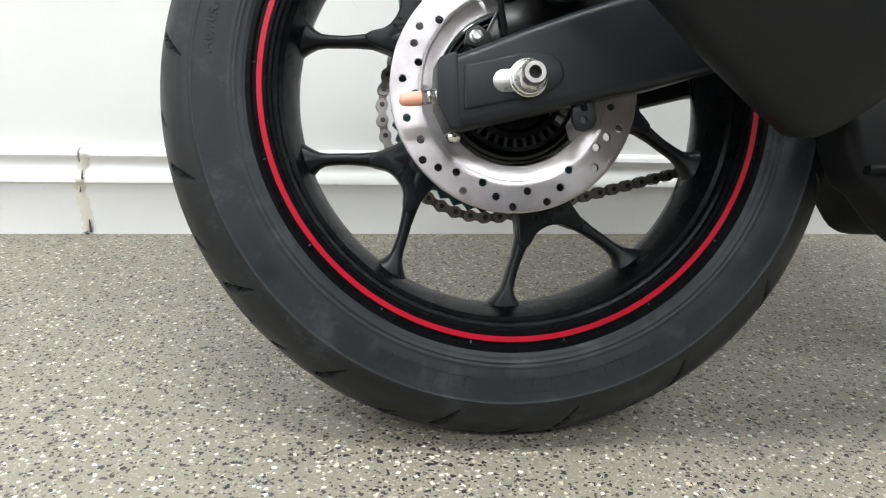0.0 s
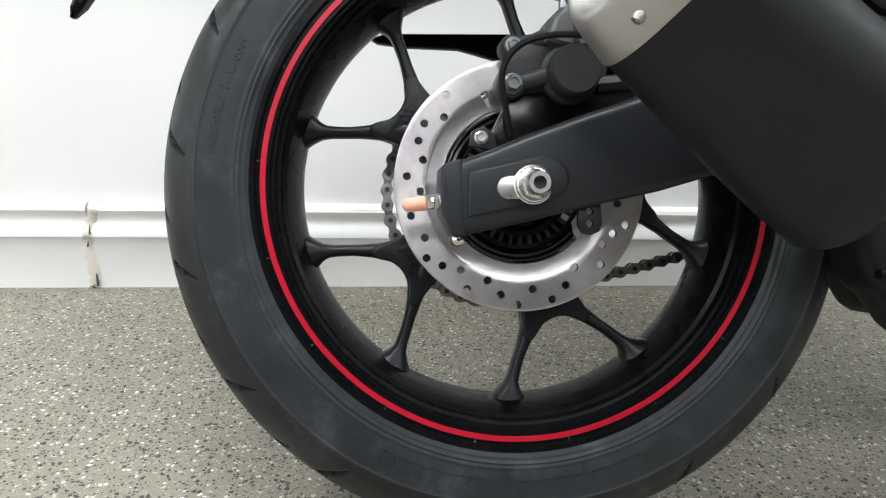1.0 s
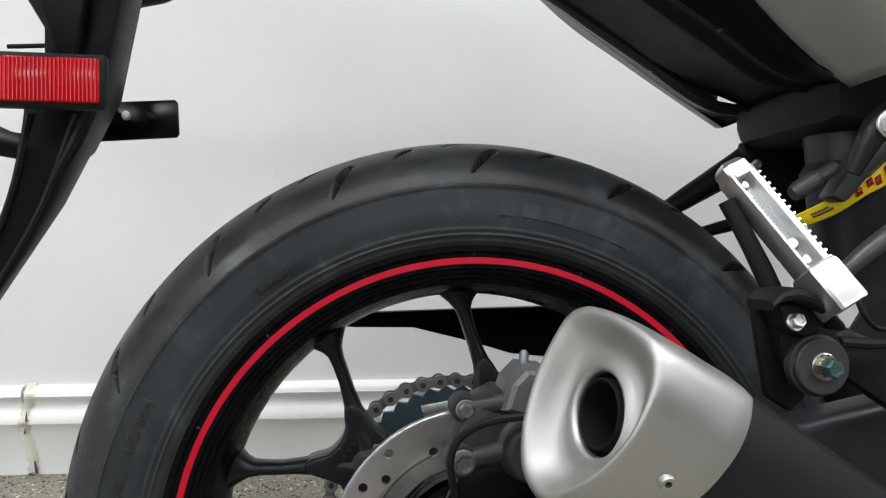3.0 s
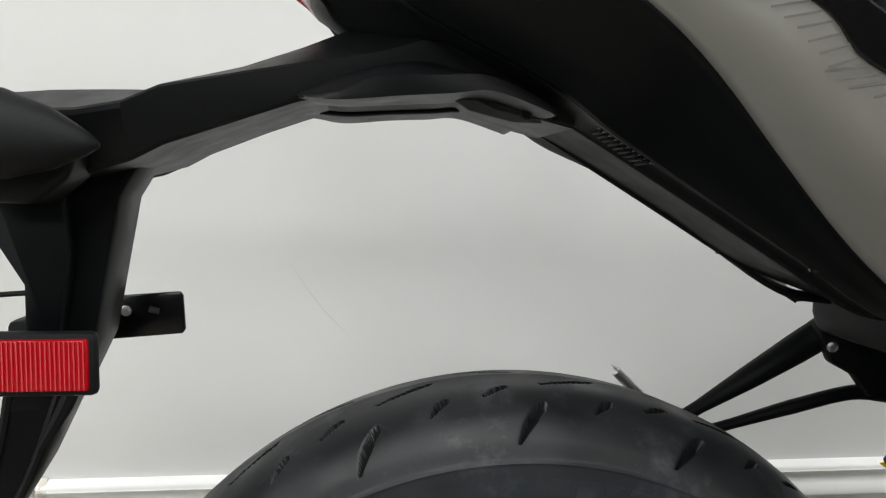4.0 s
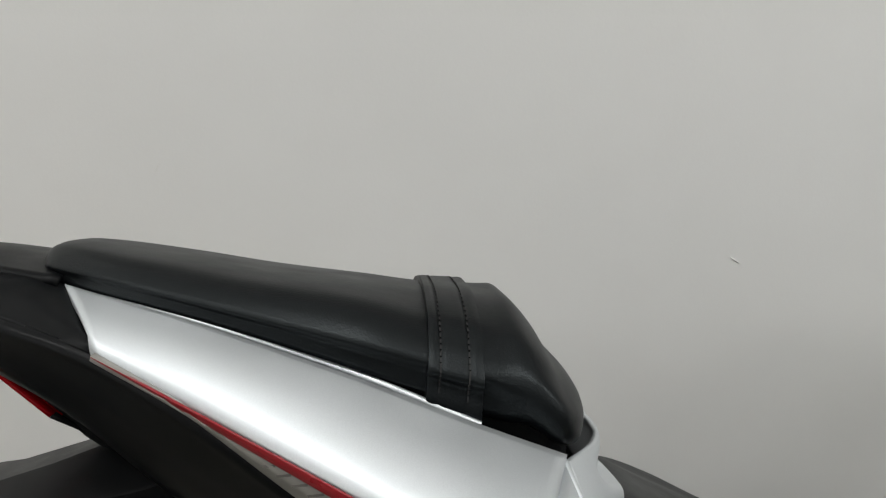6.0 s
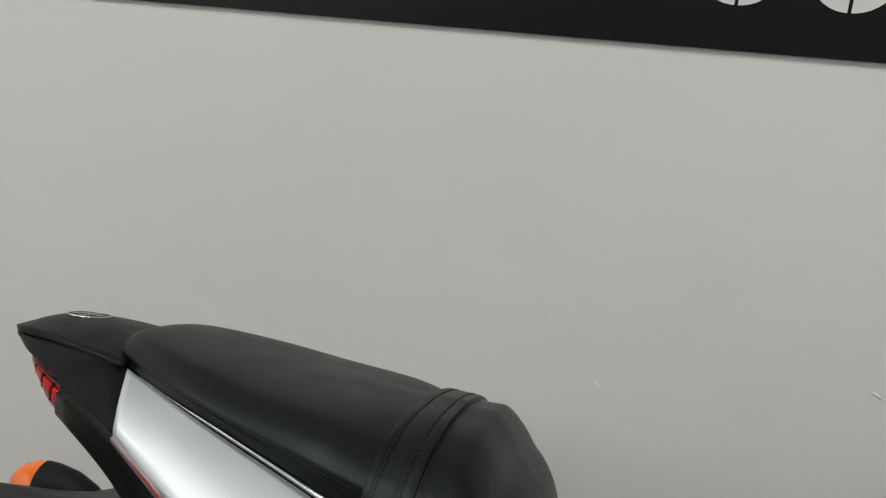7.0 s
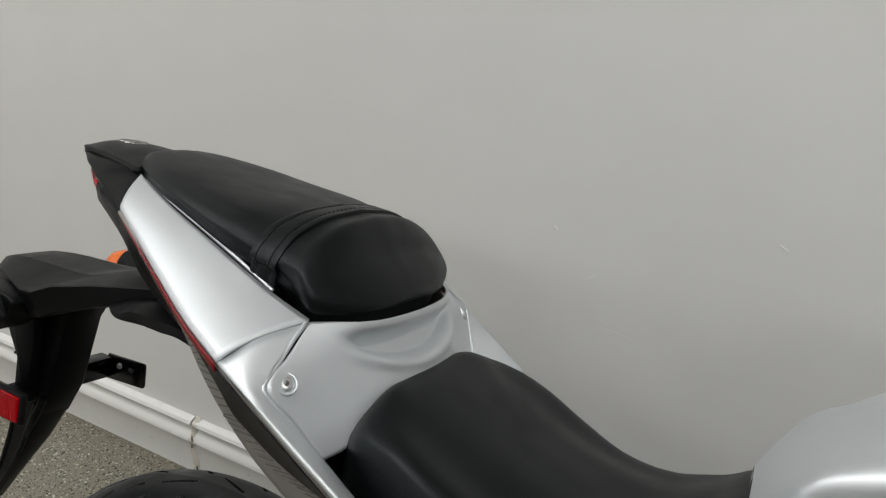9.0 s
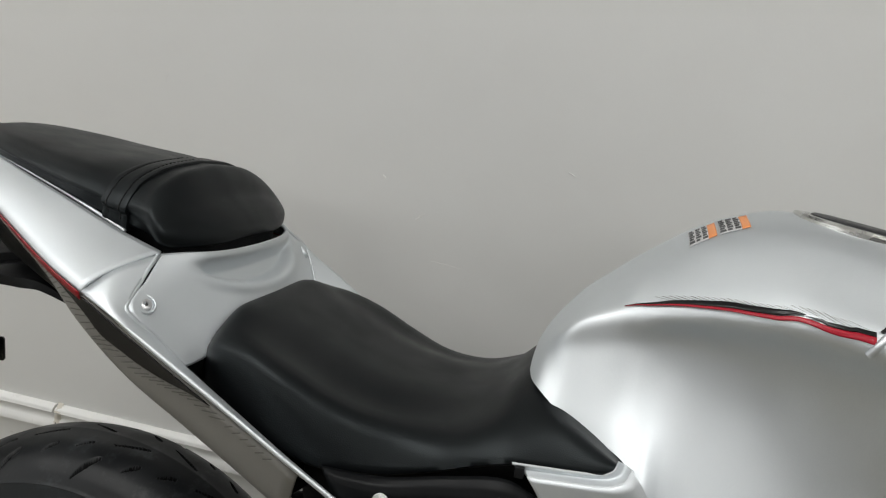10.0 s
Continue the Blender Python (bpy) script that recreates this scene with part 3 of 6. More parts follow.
def sidewall_marks(tyre):
    """Raised size code, and plain raised blocks where the maker's words stand."""
    def wrap(verts, r0, middle, outward):
        out = []
        for x, z, lift in verts:
            a = middle - x / r0 * outward
            r = r0 + z * outward
            yy = -(np.interp(r, [0.2335, 0.2430, 0.2560, 0.2690, 0.2800], [0.0675, 0.0720, 0.0740, 0.0730, 0.0700]) + lift)
            out.append((r * math.cos(a), yy, AX + r * math.sin(a)))
        return out

    def block(x0, x1, z0, z1, r0, middle, outward, grow=0.0007, lift=0.0005, mat=None):
        if grow:
            block(x0, x1, z0, z1, r0, middle, outward, 0, 0.0012, TYRE)
        n = 4
        x0, x1, z0, z1 = x0 - grow, x1 + grow, z0 - grow, z1 + grow
        xs = np.linspace(x0, x1, n)
        v = [(x, z, l) for l in (-0.001, lift) for z in (z0, z1) for x in xs]
        f = [(i, i + 1, i + n + 1, i + n) for k in (0, 2 * n) for i in range(k, k + n - 1)]
        f += [(i, i + 1, i + 2 * n + 1, i + 2 * n) for k in (0, n) for i in range(k, k + n - 1)]
        f += [(0, n, 3 * n, 2 * n), (n - 1, 2 * n - 1, 4 * n - 1, 3 * n - 1)]
        finish("moulded_block", wrap(v, r0, middle, outward), f, mat or MARK, tyre, smooth=False)

    for middle, count, size in ((radians(283), 8, 0.0150), (radians(252), 7, 0.0125), (radians(75), 6, 0.0160)):
        for k in range(count):
            x0 = (k - count / 2) * size * 1.12
            block(x0, x0 + size * 0.80, -0.0055, 0.0055, 0.2640, middle, 1)
    def words(name, text, size, r0, middle, label):
        font = bpy.data.curves.new(name, "FONT")
        font.body, font.size, font.align_x, font.extrude, font.offset = text, size, "CENTER", 0.0004, 0.00018
        tmp = new(name, font)
        me = bpy.data.meshes.new_from_object(tmp.evaluated_get(bpy.context.evaluated_depsgraph_get()))
        bpy.data.objects.remove(tmp)
        co = [(v.co.x, v.co.y - size * 0.4, 0.0009 + v.co.z) for v in me.vertices]
        faces = [tuple(p.vertices) for p in me.polygons]
        finish(name, wrap(co, r0, middle, 1), faces, MARK, tyre, label, smooth=False)

    words("size_code", "140/70R17 M/C 66H", 0.0125, 0.2680, radians(164), "raised tyre size code")
    words("type_mark", "TUBELESS", 0.0080, 0.2580, radians(126), "raised tyre type mark")


def mould_nubs(tyre):
    """Short rubber hairs left by the mould, round the sidewall and on the tread's edge."""
    rnd = random.Random(7)
    bm = bmesh.new()
    for k in range(70):
        a = 2 * math.pi * k / 70 + rnd.uniform(-0.02, 0.02)
        r, y = rnd.choice(((0.2520, -0.0737), (0.2745, -0.0722), (0.2905, -0.0640), (0.2905, -0.0640)))
        out = Vector((0.4 * math.cos(a), -1, 0.4 * math.sin(a))) if r < 0.28 else Vector((math.cos(a), -0.8, math.sin(a)))
        m = Matrix.Translation((r * math.cos(a), y, AX + r * math.sin(a))) @ out.to_track_quat("Z", "Y").to_matrix().to_4x4()
        bmesh.ops.create_cone(bm, cap_ends=True, segments=5, radius1=0.0006, radius2=0.0003, depth=rnd.uniform(0.002, 0.005), matrix=m)
    tagged(part("mould_nubs", bm, MARK, tyre), kind="stuff")


def spokes(rim):
    for k in range(5):
        a = radians(145 + 72 * k)

        def at(r, off, yy):
            return (r * math.cos(a + off), yy, AX + r * math.sin(a + off))

        def web(name, stations):
            rings = []
            for r, off, w, d in stations:
                u = Vector((-math.sin(a + off), 0, math.cos(a + off)))
                c = Vector(at(r, off, -0.004))
                ring = []
                for t in np.linspace(0, 2 * math.pi, 16, endpoint=False):
                    cs, sn = math.cos(t), math.sin(t)
                    q = (abs(cs) ** 2.6 + abs(sn) ** 2.6) ** (-1 / 2.6)
                    ring.append(c + u * (w * q * cs) + Vector((0, d * q * sn, 0)))
                rings.append(ring)
            return loft(name, rings, SPOKE, rim, sharp=50)

        web("spoke", [(0.050, 0, 0.032, 0.026), (0.085, 0, 0.026, 0.022), (0.104, 0, 0.024, 0.017), (0.116, 0, 0.020, 0.012)])
        web_line = catmull([(-0.026, 0.090), (-0.0275, 0.112), (-0.0335, 0.137), (-0.0275, 0.1415), (-0.0215, 0.1385), (-0.0120, 0.1310), (0.0, 0.1285), (0.0120, 0.1310), (0.0215, 0.1385), (0.0275, 0.1415), (0.0335, 0.137), (0.0275, 0.112), (0.026, 0.090)], 40)
        flat = [(r * math.cos(a) - u * math.sin(a), AX + r * math.sin(a) + u * math.cos(a)) for u, r in web_line]
        plate("spoke_web", flat, -0.0175, 0.010, SPOKE, rim, bevel=0.0030, segments=3)
        for u, r in ((-0.006, 0.118), (0.0, 0.118), (0.006, 0.118), (-0.003, 0.1245), (0.004, 0.1245)):
            box("cast_mark", (-0.0018, -0.0181, -0.0022), (0.0018, -0.0172, 0.0022), SPOKE, rim, bevel=0.0003, m=Matrix.Translation((r * math.cos(a) - u * math.sin(a), 0, AX + r * math.sin(a) + u * math.cos(a))) @ Matrix.Rotation(math.pi / 2 - a, 4, "Y"))
        for s in (-1, 1):
            web("spoke", [(0.100, s * 0.06, 0.013, 0.016), (0.118, s * 0.13, 0.0115, 0.014), (0.135, s * 0.195, 0.0086, 0.012), (0.150, s * 0.246, 0.0064, 0.011), (0.162, s * 0.280, 0.0057, 0.011), (0.175, s * 0.305, 0.0059, 0.011), (0.183, s * 0.320, 0.0070, 0.012), (0.189, s * 0.331, 0.0105, 0.014), (0.1945, s * 0.338, 0.0155, 0.016), (0.200, s * 0.342, 0.0240, 0.018)])


def drill(ob, holes):
    """Bores round holes through a flat piece, along the axle's direction."""
    hole_bm = bmesh.new()
    for place, radius in holes:
        m = Matrix.Translation(place) @ Matrix.Rotation(math.pi / 2, 4, "X")
        bmesh.ops.create_cone(hole_bm, cap_ends=True, segments=16, radius1=radius, radius2=radius, depth=0.02, matrix=m)
    me = bpy.data.meshes.new("cutter")
    hole_bm.to_mesh(me)
    hole_bm.free()
    cutter = new("cutter", me)
    home = ob.parent
    ob.parent = None
    mod = ob.modifiers.new("holes", "BOOLEAN")
    mod.object, mod.operation, mod.solver = cutter, "DIFFERENCE", "EXACT"
    dep = bpy.context.evaluated_depsgraph_get()
    ob_me = bpy.data.meshes.new_from_object(ob.evaluated_get(dep))
    ob.modifiers.clear()
    ob.data = ob_me
    ob.data.set_sharp_from_angle(angle=radians(25))
    bpy.data.objects.remove(cutter)
    ob.parent = home


def brake_disc(parent):
    holes = [(0.0885, 166), (0.0885, 184), (0.1, 148), (0.0895, 139), (0.0975, 157), (0.102, 130), (0.085, 112), (0.096, 209), (0.1045, 218), (0.0986, 226), (0.0914, 235), (0.1027, 243), (0.0888, 251), (0.0978, 260), (0.1054, 269), (0.0922, 277), (0.1048, 286), (0.0971, 295), (0.0870, 304), (0.1006, 316), (0.0900, 325), (0.0935, 333), (0.101, 340), (0.0885, 350), (0.100, 0), (0.0900, 12), (0.1040, 24), (0.0930, 36), (0.0860, 48), (0.1000, 60), (0.0900, 72), (0.1030, 84), (0.0930, 96), (0.1000, 176), (0.1000, 196)]
    n, rr = 420, np.array([0.0685, 0.0695, 0.0710, 0.0820, 0.0828, 0.0835, 0.0880, 0.0930, 0.0980, 0.1030, 0.1080, 0.1100, 0.1110, 0.1114])
    yy = np.array([-0.0632, -0.0642, -0.0642, -0.0642, -0.0645, -0.0648, -0.0648, -0.0648, -0.0648, -0.0648, -0.0648, -0.0648, -0.0644, -0.0636])
    disc = lathe("brake_disc", [*zip(yy, rr), (-0.0610, 0.1114), (-0.0604, 0.1105), (-0.0604, 0.0695), (-0.061, 0.0685)], DISC, None, "drilled brushed steel brake disc", n=160, closed=True, sharp=25)
    drill(disc, [((r * math.cos(radians(deg)), -0.063, AX + r * math.sin(radians(deg))), 0.0036) for r, deg in holes])
    disc.parent = parent
    plate("disc_lobe", [(0.0560, 0.2585), (0.0500, 0.2620), (0.0475, 0.2675), (0.0450, 0.2755), (0.0340, 0.2790), (0.0340, 0.2950), (0.0640, 0.2950), (0.0690, 0.2830)], -0.0640, -0.0606, DISC, disc, bevel=0.0006, smooth_n=48)
    carrier = lathe("disc_carrier", [(-0.0625, 0.0655), (-0.0620, 0.0670), (-0.058, 0.0680), (-0.0605, 0.0610), (-0.056, 0.0595), (-0.052, 0.040), (-0.058, 0.036), (-0.058, 0.0)], PIANO, disc, "black disc carrier", n=72)
    for k in range(36):
        a = 2 * math.pi * k / 36
        b = box("tooth", (-0.0016, -0.066, 0.044), (0.0016, -0.060, 0.0535), CALIPER, disc, bevel=0.0004, m=Matrix.Translation((0, 0, AX)) @ Matrix.Rotation(a, 4, "Y"))
    lathe("sensor_ring", [(-0.060, 0.040), (-0.066, 0.040), (-0.066, 0.045), (-0.060, 0.045)], SATIN, disc, n=72)
    lathe("sensor_ring", [(-0.060, 0.0525), (-0.066, 0.0525), (-0.066, 0.0560), (-0.060, 0.0560)], SATIN, disc, n=72)
    return disc


def chain_and_sprocket(rim):
    R = 0.1115
    sp = plate("sprocket", [((R - 0.0065 + (0.0025 if k % 2 else -0.0028)) * math.cos(math.pi * k / 43), AX + (R - 0.0065 + (0.0025 if k % 2 else -0.0028)) * math.sin(math.pi * k / 43)) for k in range(86)], 0.059, 0.065, SPROCKET, rim, "blue-grey rear sprocket", bevel=0)
    for k in range(5):
        a = radians(100 + 72 * k)
        plate("sprocket_slot", [(0.085 * math.cos(a + d) * s, AX + 0.085 * math.sin(a + d) * s) for d, s in ((-0.22, 0.9), (0.22, 0.9), (0.2, 1.12), (-0.2, 1.12))], 0.0578, 0.0592, ALU, sp, bevel=0.0004)
    # the chain's line: lower run, round the sprocket, upper run
    low_dir = math.atan2(0.019, 0.075)
    pts = []
    a0, a1 = -math.pi / 2 + low_dir, math.pi / 2 - 0.10
    p_low = Vector((R * math.cos(a0), AX + R * math.sin(a0)))
    d_low = Vector((math.cos(low_dir), math.sin(low_dir)))
    step = 0.0159
    for k in range(26, 0, -1):
        pts.append(p_low + d_low * step * k)
    total = (2 * math.pi - (a1 - a0)) * R
    for k in range(int(total / step) + 1):
        a = a0 - k * step / R
        pts.append(Vector((R * math.cos(a), AX + R * math.sin(a))))
    last, d_up = pts[-1], Vector((math.cos(-0.10), math.sin(-0.10)))
    for k in range(1, 28):
        pts.append(last + d_up * step * k)
    chain = tagged(new("drive_chain"), "steel drive chain on the rear sprocket")
    shapes = {}

    def link_mesh(kind):
        half, rad, y = step / 2, 0.0063, 0.0052 if kind == "outer" else 0.0034
        bm = bmesh.new()
        for s in (-1, 1):
            prof = []
            for t in np.linspace(-2.4, 2.4, 13):
                prof.append((half + rad * math.cos(t), rad * math.sin(t)))
            prof = prof[1:-1]
            prof += [(0.002, rad * 0.60), (-0.002, rad * 0.60)] + [(-x, z) for x, z in reversed(prof)] + [(-0.002, -rad * 0.60), (0.002, -rad * 0.60)]
            a = [bm.verts.new((x, s * y, z)) for x, z in prof]
            b = [bm.verts.new((x, s * (y + 0.0014), z)) for x, z in prof]
            bm.faces.new(a)
            bm.faces.new(b)
            for i in range(len(a)):
                j = (i + 1) % len(a)
                bm.faces.new((a[i], a[j], b[j], b[i]))
        for x in (-half, half):
            m = Matrix.Translation((x, 0, 0)) @ Matrix.Rotation(math.pi / 2, 4, "X")
            before = len(bm.faces)
            bmesh.ops.create_cone(bm, cap_ends=True, segments=10, radius1=0.0026 if kind == "outer" else 0.0046, radius2=0.0026 if kind == "outer" else 0.0046, depth=0.0160 if kind == "outer" else 0.006, matrix=m)
            bm.faces.ensure_lookup_table()
            for face in bm.faces[before:]:
                face.material_index = 1
        bmesh.ops.recalc_face_normals(bm, faces=bm.faces)
        me = bpy.data.meshes.new("link")
        bm.to_mesh(me)
        bm.free()
        me.materials.append(CHAIN if kind == "outer" else CHAIN_IN)
        me.materials.append(CHAIN_PIN)
        return me

    shapes = (link_mesh("outer"), link_mesh("inner"))
    base = new("drive_chain", shapes[0])
    bpy.data.objects.remove(chain)
    base.parent = bike
    tagged(base, "steel drive chain on the rear sprocket")
    for i in range(len(pts) - 1):
        c, d = (pts[i] + pts[i + 1]) / 2, pts[i + 1] - pts[i]
        m = Matrix.Translation((c.x, 0.062, c.y)) @ Matrix.Rotation(-math.atan2(d.y, d.x), 4, "Y")
        if i == 0:
            base.matrix_local = m
            inv = m.inverted()
            continue
        ob = new("link", shapes[i % 2])
        ob.parent = base
        ob.matrix_local = inv @ m


wheel = rear_wheel()
brake_disc(wheel)
chain_and_sprocket(wheel)
wheel.matrix_basis = Matrix.Translation((0, -0.066, 0)) @ Matrix.Rotation(radians(-2.5), 4, "Z") @ Matrix.Translation((0, 0.066, 0))


def swingarm():
    outline = [(-0.0720, 0.3185), (-0.0600, 0.3228), (-0.036, 0.332), (-0.009, 0.3435), (0.042, 0.3625), (0.094, 0.3800), (0.20, 0.412), (0.33, 0.438), (0.50, 0.450), (0.50, 0.36), (0.36, 0.352), (0.24, 0.336), (0.17, 0.319), (0.103, 0.2995), (0.051, 0.288), (0.031, 0.2830), (-0.022, 0.2705), (-0.0570, 0.2625), (-0.0690, 0.2635)]
    arm = plate("swingarm", outline, -0.128, -0.090, ARM, bike, "satin black box-section swingarm", bevel=0.0085, segments=5)
    plate("end_cap", [(-0.0765, 0.3180), (-0.0660, 0.3225), (-0.0610, 0.3235), (-0.0580, 0.2625), (-0.0670, 0.2615), (-0.0705, 0.2690), (-0.0765, 0.2810), (-0.0775, 0.3030)], -0.1285, -0.0885, ARM, arm, "black swingarm end cap", bevel=0.0022, segments=3)
    plate("axle_boss", [(-0.0560, 0.3125), (-0.024, 0.3200), (0.004, 0.3265), (0.0165, 0.3240), (0.0240, 0.3160), (0.0262, 0.3070), (0.0230, 0.2990), (0.0130, 0.2925), (-0.022, 0.2840), (-0.0560, 0.2765)], -0.1305, -0.126, ARM, arm, bevel=0.0030, segments=4)
    slot = [(-0.0240 + 0.0092 * math.cos(t), 0.3005 + 0.0092 * math.sin(t)) for t in np.linspace(math.pi / 2, 1.5 * math.pi, 14)] + [(0.004, 0.2925), (0.004, 0.3110)]
    plate("adjuster_plate", slot, -0.1316, -0.130, ZINC, arm, "zinc plated adjuster plate", bevel=0.0005)
    tab = plate("hose_tab", [(0.0370, 0.2900), (0.0560, 0.2940), (0.0580, 0.2730), (0.0555, 0.2665), (0.0475, 0.2632), (0.0405, 0.2650), (0.0370, 0.2720)], -0.1160, -0.1105, ARM, arm, bevel=0.0012)
    drill(tab, [((0.0470, -0.113, 0.2830), 0.0033), ((0.0470, -0.113, 0.2730), 0.0033)])
    # axle nut with its washer and hollow axle
    ax = turned("axle_nut", (-0.0045, -0.1305, 0.3030), (-0.0045, -0.1340, 0.3030), [(0, 0.0), (0, 0.0158), (0.8, 0.0158), (1, 0.0150), (1, 0.0)], ZINC, arm, "zinc plated axle nut and washer", n=40)
    bolt("nut", (-0.0045, -0.1340, 0.3030), (0, -1, 0), 0.0125, 0.0125, ZINC, ax, flange=1.14)
    turned("axle_end", (-0.0045, -0.140, 0.3030), (-0.0045, -0.1550, 0.3030), [(0, 0.0095), (0.8, 0.0095), (1, 0.0085), (1, 0.0052), (0.0, 0.0050), (0.0, 0.0)], STEEL, ax, "hollow steel axle end", n=28)
    # dark disc in place of the shade inside the hollow axle
    turned("bore_shade", (-0.0045, -0.1446, 0.3030), (-0.0045, -0.1452, 0.3030), [(0, 0.0), (0, 0.0052), (1, 0.0052), (1, 0)], INK, ax)
    # chain adjuster bolt with its copper coloured tip
    bolt_ob = turned("adjuster_bolt", (-0.0885, -0.112, 0.2885), (-0.1070, -0.112, 0.2865), [(0, 0.0), (0, 0.0058), (0.02, 0.0060), (0.6, 0.0058), (0.85, 0.0052), (0.96, 0.0036), (1, 0.0012)], COPPER, arm, "copper coloured adjuster bolt tip")
    turned("adjuster_stud", (-0.070, -0.112, 0.2910), (-0.090, -0.112, 0.2885), [(0, 0.0), (0, 0.0036), (1, 0.0036), (1, 0)], ZINC, bolt_ob)
    bolt("lock_nut", (-0.0755, -0.112, 0.2903), (-1, 0, -0.11), 0.0064, 0.0066, ZINC, bolt_ob, flange=1.0)
    bolt("lock_nut", (-0.0822, -0.112, 0.2895), (-1, 0, -0.11), 0.0061, 0.0064, ZINC, bolt_ob, flange=1.0)
    plate("swingarm_far", [(x, z) for x, z in outline], 0.090, 0.125, ARM, arm, bevel=0.006)
    turned("rear_screw", (-0.0600, -0.0900, 0.2600), (-0.0600, -0.1040, 0.2600), [(0, 0.0), (0, 0.004), (0.55, 0.004), (0.56, 0.0068), (0.75, 0.0064), (0.92, 0.0045), (1.0, 0.0018), (0.97, 0)], ZINC, arm, "zinc plated pan head screw")
    return arm


swingarm()


def muffler():
    A = Vector((0.80, 0.16, -0.575)).normalized()
    V = Vector((0, -1, 0))
    V = (V - A * V.dot(A)).normalized()
    U = V.cross(A).normalized()
    if U.z < 0:
        U = -U
    C = Vector((0.0375, -0.255, 0.4545))
    N = Vector((0.955, 0.225, -0.19)).normalized()
    P = (U - N * U.dot(N)).normalized()
    Q = (V - N * V.dot(N) - P * (V - N * V.dot(N)).dot(P)).normalized()
    O = Vector((0.0335, -0.2455, 0.4536))
    MU, MV, COUNT = -0.007, -0.012, 72

    def around(points):
        # the outline's radius at even angles round the middle
        fine = catmull(points + points[:1], 241)[:-1]
        angle = np.arctan2(fine[:, 1] - MV, fine[:, 0] - MU)
        radius = np.hypot(fine[:, 1] - MV, fine[:, 0] - MU)
        order = np.argsort(angle)
        turn = np.linspace(-math.pi, math.pi, COUNT, endpoint=False)
        return np.interp(turn, angle[order], radius[order], period=2 * math.pi), turn

    rim, turn = around([(0.036, 0.029), (0.025, 0.0325), (0.010, 0.031), (-0.006, 0.026), (-0.028, 0.0125), (-0.043, -0.002), (-0.056, -0.018), (-0.058, -0.031), (-0.053, -0.044), (-0.042, -0.051), (-0.028, -0.055), (-0.0035, -0.055), (0.020, -0.049), (0.034, -0.042), (0.0425, -0.027), (0.0445, 0.000), (0.0415, 0.021)])
    joint, turn = around([(0.0495, 0.026), (0.039, 0.0335), (0.026, 0.0385), (0.010, 0.039), (-0.008, 0.0345), (-0.024, 0.0225), (-0.040, 0.009), (-0.0525, -0.004), (-0.061, -0.018), (-0.065, -0.032), (-0.062, -0.050), (-0.048, -0.063), (-0.012, -0.068), (0.030, -0.060), (0.050, -0.042), (0.0545, -0.008)])

    def at(u, v, s):
        return C + A * s + U * u + V * v

    def ring(radius, place, grow=1.0):
        out = []
        for r, t in zip(radius, turn):
            u, v = MU + r * grow * math.cos(t), MV + r * grow * math.sin(t)
            out.append(at(u, v, place(u, v) if callable(place) else place))
        return out

    def lip(u, v):
        return -0.0078 - 0.373 * u + 0.2695 * v

    body = loft("muffler", [ring(joint, s, g) for s, g in ((0.0425, 0.975), (0.050, 0.985), (0.07, 1.01), (0.10, 1.04), (0.16, 1.10), (0.22, 1.13), (0.255, 1.11), (0.265, 1.0), (0.268, 0.8))], HEATBLACK, bike, "matt black exhaust muffler with satin steel tip", sharp=60)
    rings = [ring(joint, 0.0445, 0.982), ring(joint, 0.0445, 1.0), ring(joint, 0.0425, 1.006)]
    for k, bulge in ((0.2, 1.012), (0.4, 1.022), (0.58, 1.028), (0.72, 1.030), (0.82, 1.028), (0.90, 1.022), (0.96, 1.012)):
        radius = joint * (1 - k) + rim * k
        rings.append([Vector(a) * (1 - k) + Vector(b) * k for a, b in zip(ring(radius, 0.0425, bulge), ring(radius, lip, bulge))])
    rings.append(ring(rim, lip))
    throat = []
    for t in turn:
        throat.append(O + P * (0.0238 * math.cos(t)) + Q * (0.0238 * math.sin(t)))
    for k, deep in ((0.07, -0.0016), (0.15, -0.0018), (0.25, -0.0006), (0.38, 0.0022), (0.52, 0.0044), (0.68, 0.0046), (0.84, 0.0022), (0.95, 0.0002), (1.0, 0.0)):
        rings.append([Vector(a) * (1 - k) + b * k + A * deep for a, b in zip(rings[10], throat)])

    def round_ring(s, r):
        return [O + N * s + P * (r * math.cos(t)) + Q * (r * math.sin(t)) for t in turn]

    rings += [round_ring(0.0022, 0.0224), round_ring(0.010, 0.0222)]
    loft("muffler_tip", rings, SATINSTEEL, body, "satin steel exhaust end cap with funnel", cap=False, sharp=70)
    # outlet walls coloured near-black for the shade inside the pipe
    loft("outlet", [round_ring(0.004, 0.0221), round_ring(0.009, 0.0205), round_ring(0.009, 0.0192), round_ring(0.0010, 0.0190), round_ring(0.0, 0.0182), round_ring(0.0008, 0.0172), round_ring(0.06, 0.0170), round_ring(0.06, 0.0005)], RECESSDARK, body, "black exhaust outlet", cap=False)
    for x, y, z in ((0.0287, -0.2599, 0.3934), (0.0548, -0.2932, 0.4213)):
        p = min((Vector(v) for r in rings[3:9] for v in r), key=lambda v: (v - Vector((x, y, z))).length)
        out = (p - C - A * (p - C).dot(A)).normalized()
        turned("screw", p - out * 0.006, p + out * 0.0026, [(0, 0.0), (0, 0.0044), (0.80, 0.0044), (1.0, 0.0036), (1, 0.0019), (0.5, 0.0017), (0.5, 0)], SATINSTEEL, body, "small round socket screw", n=20)
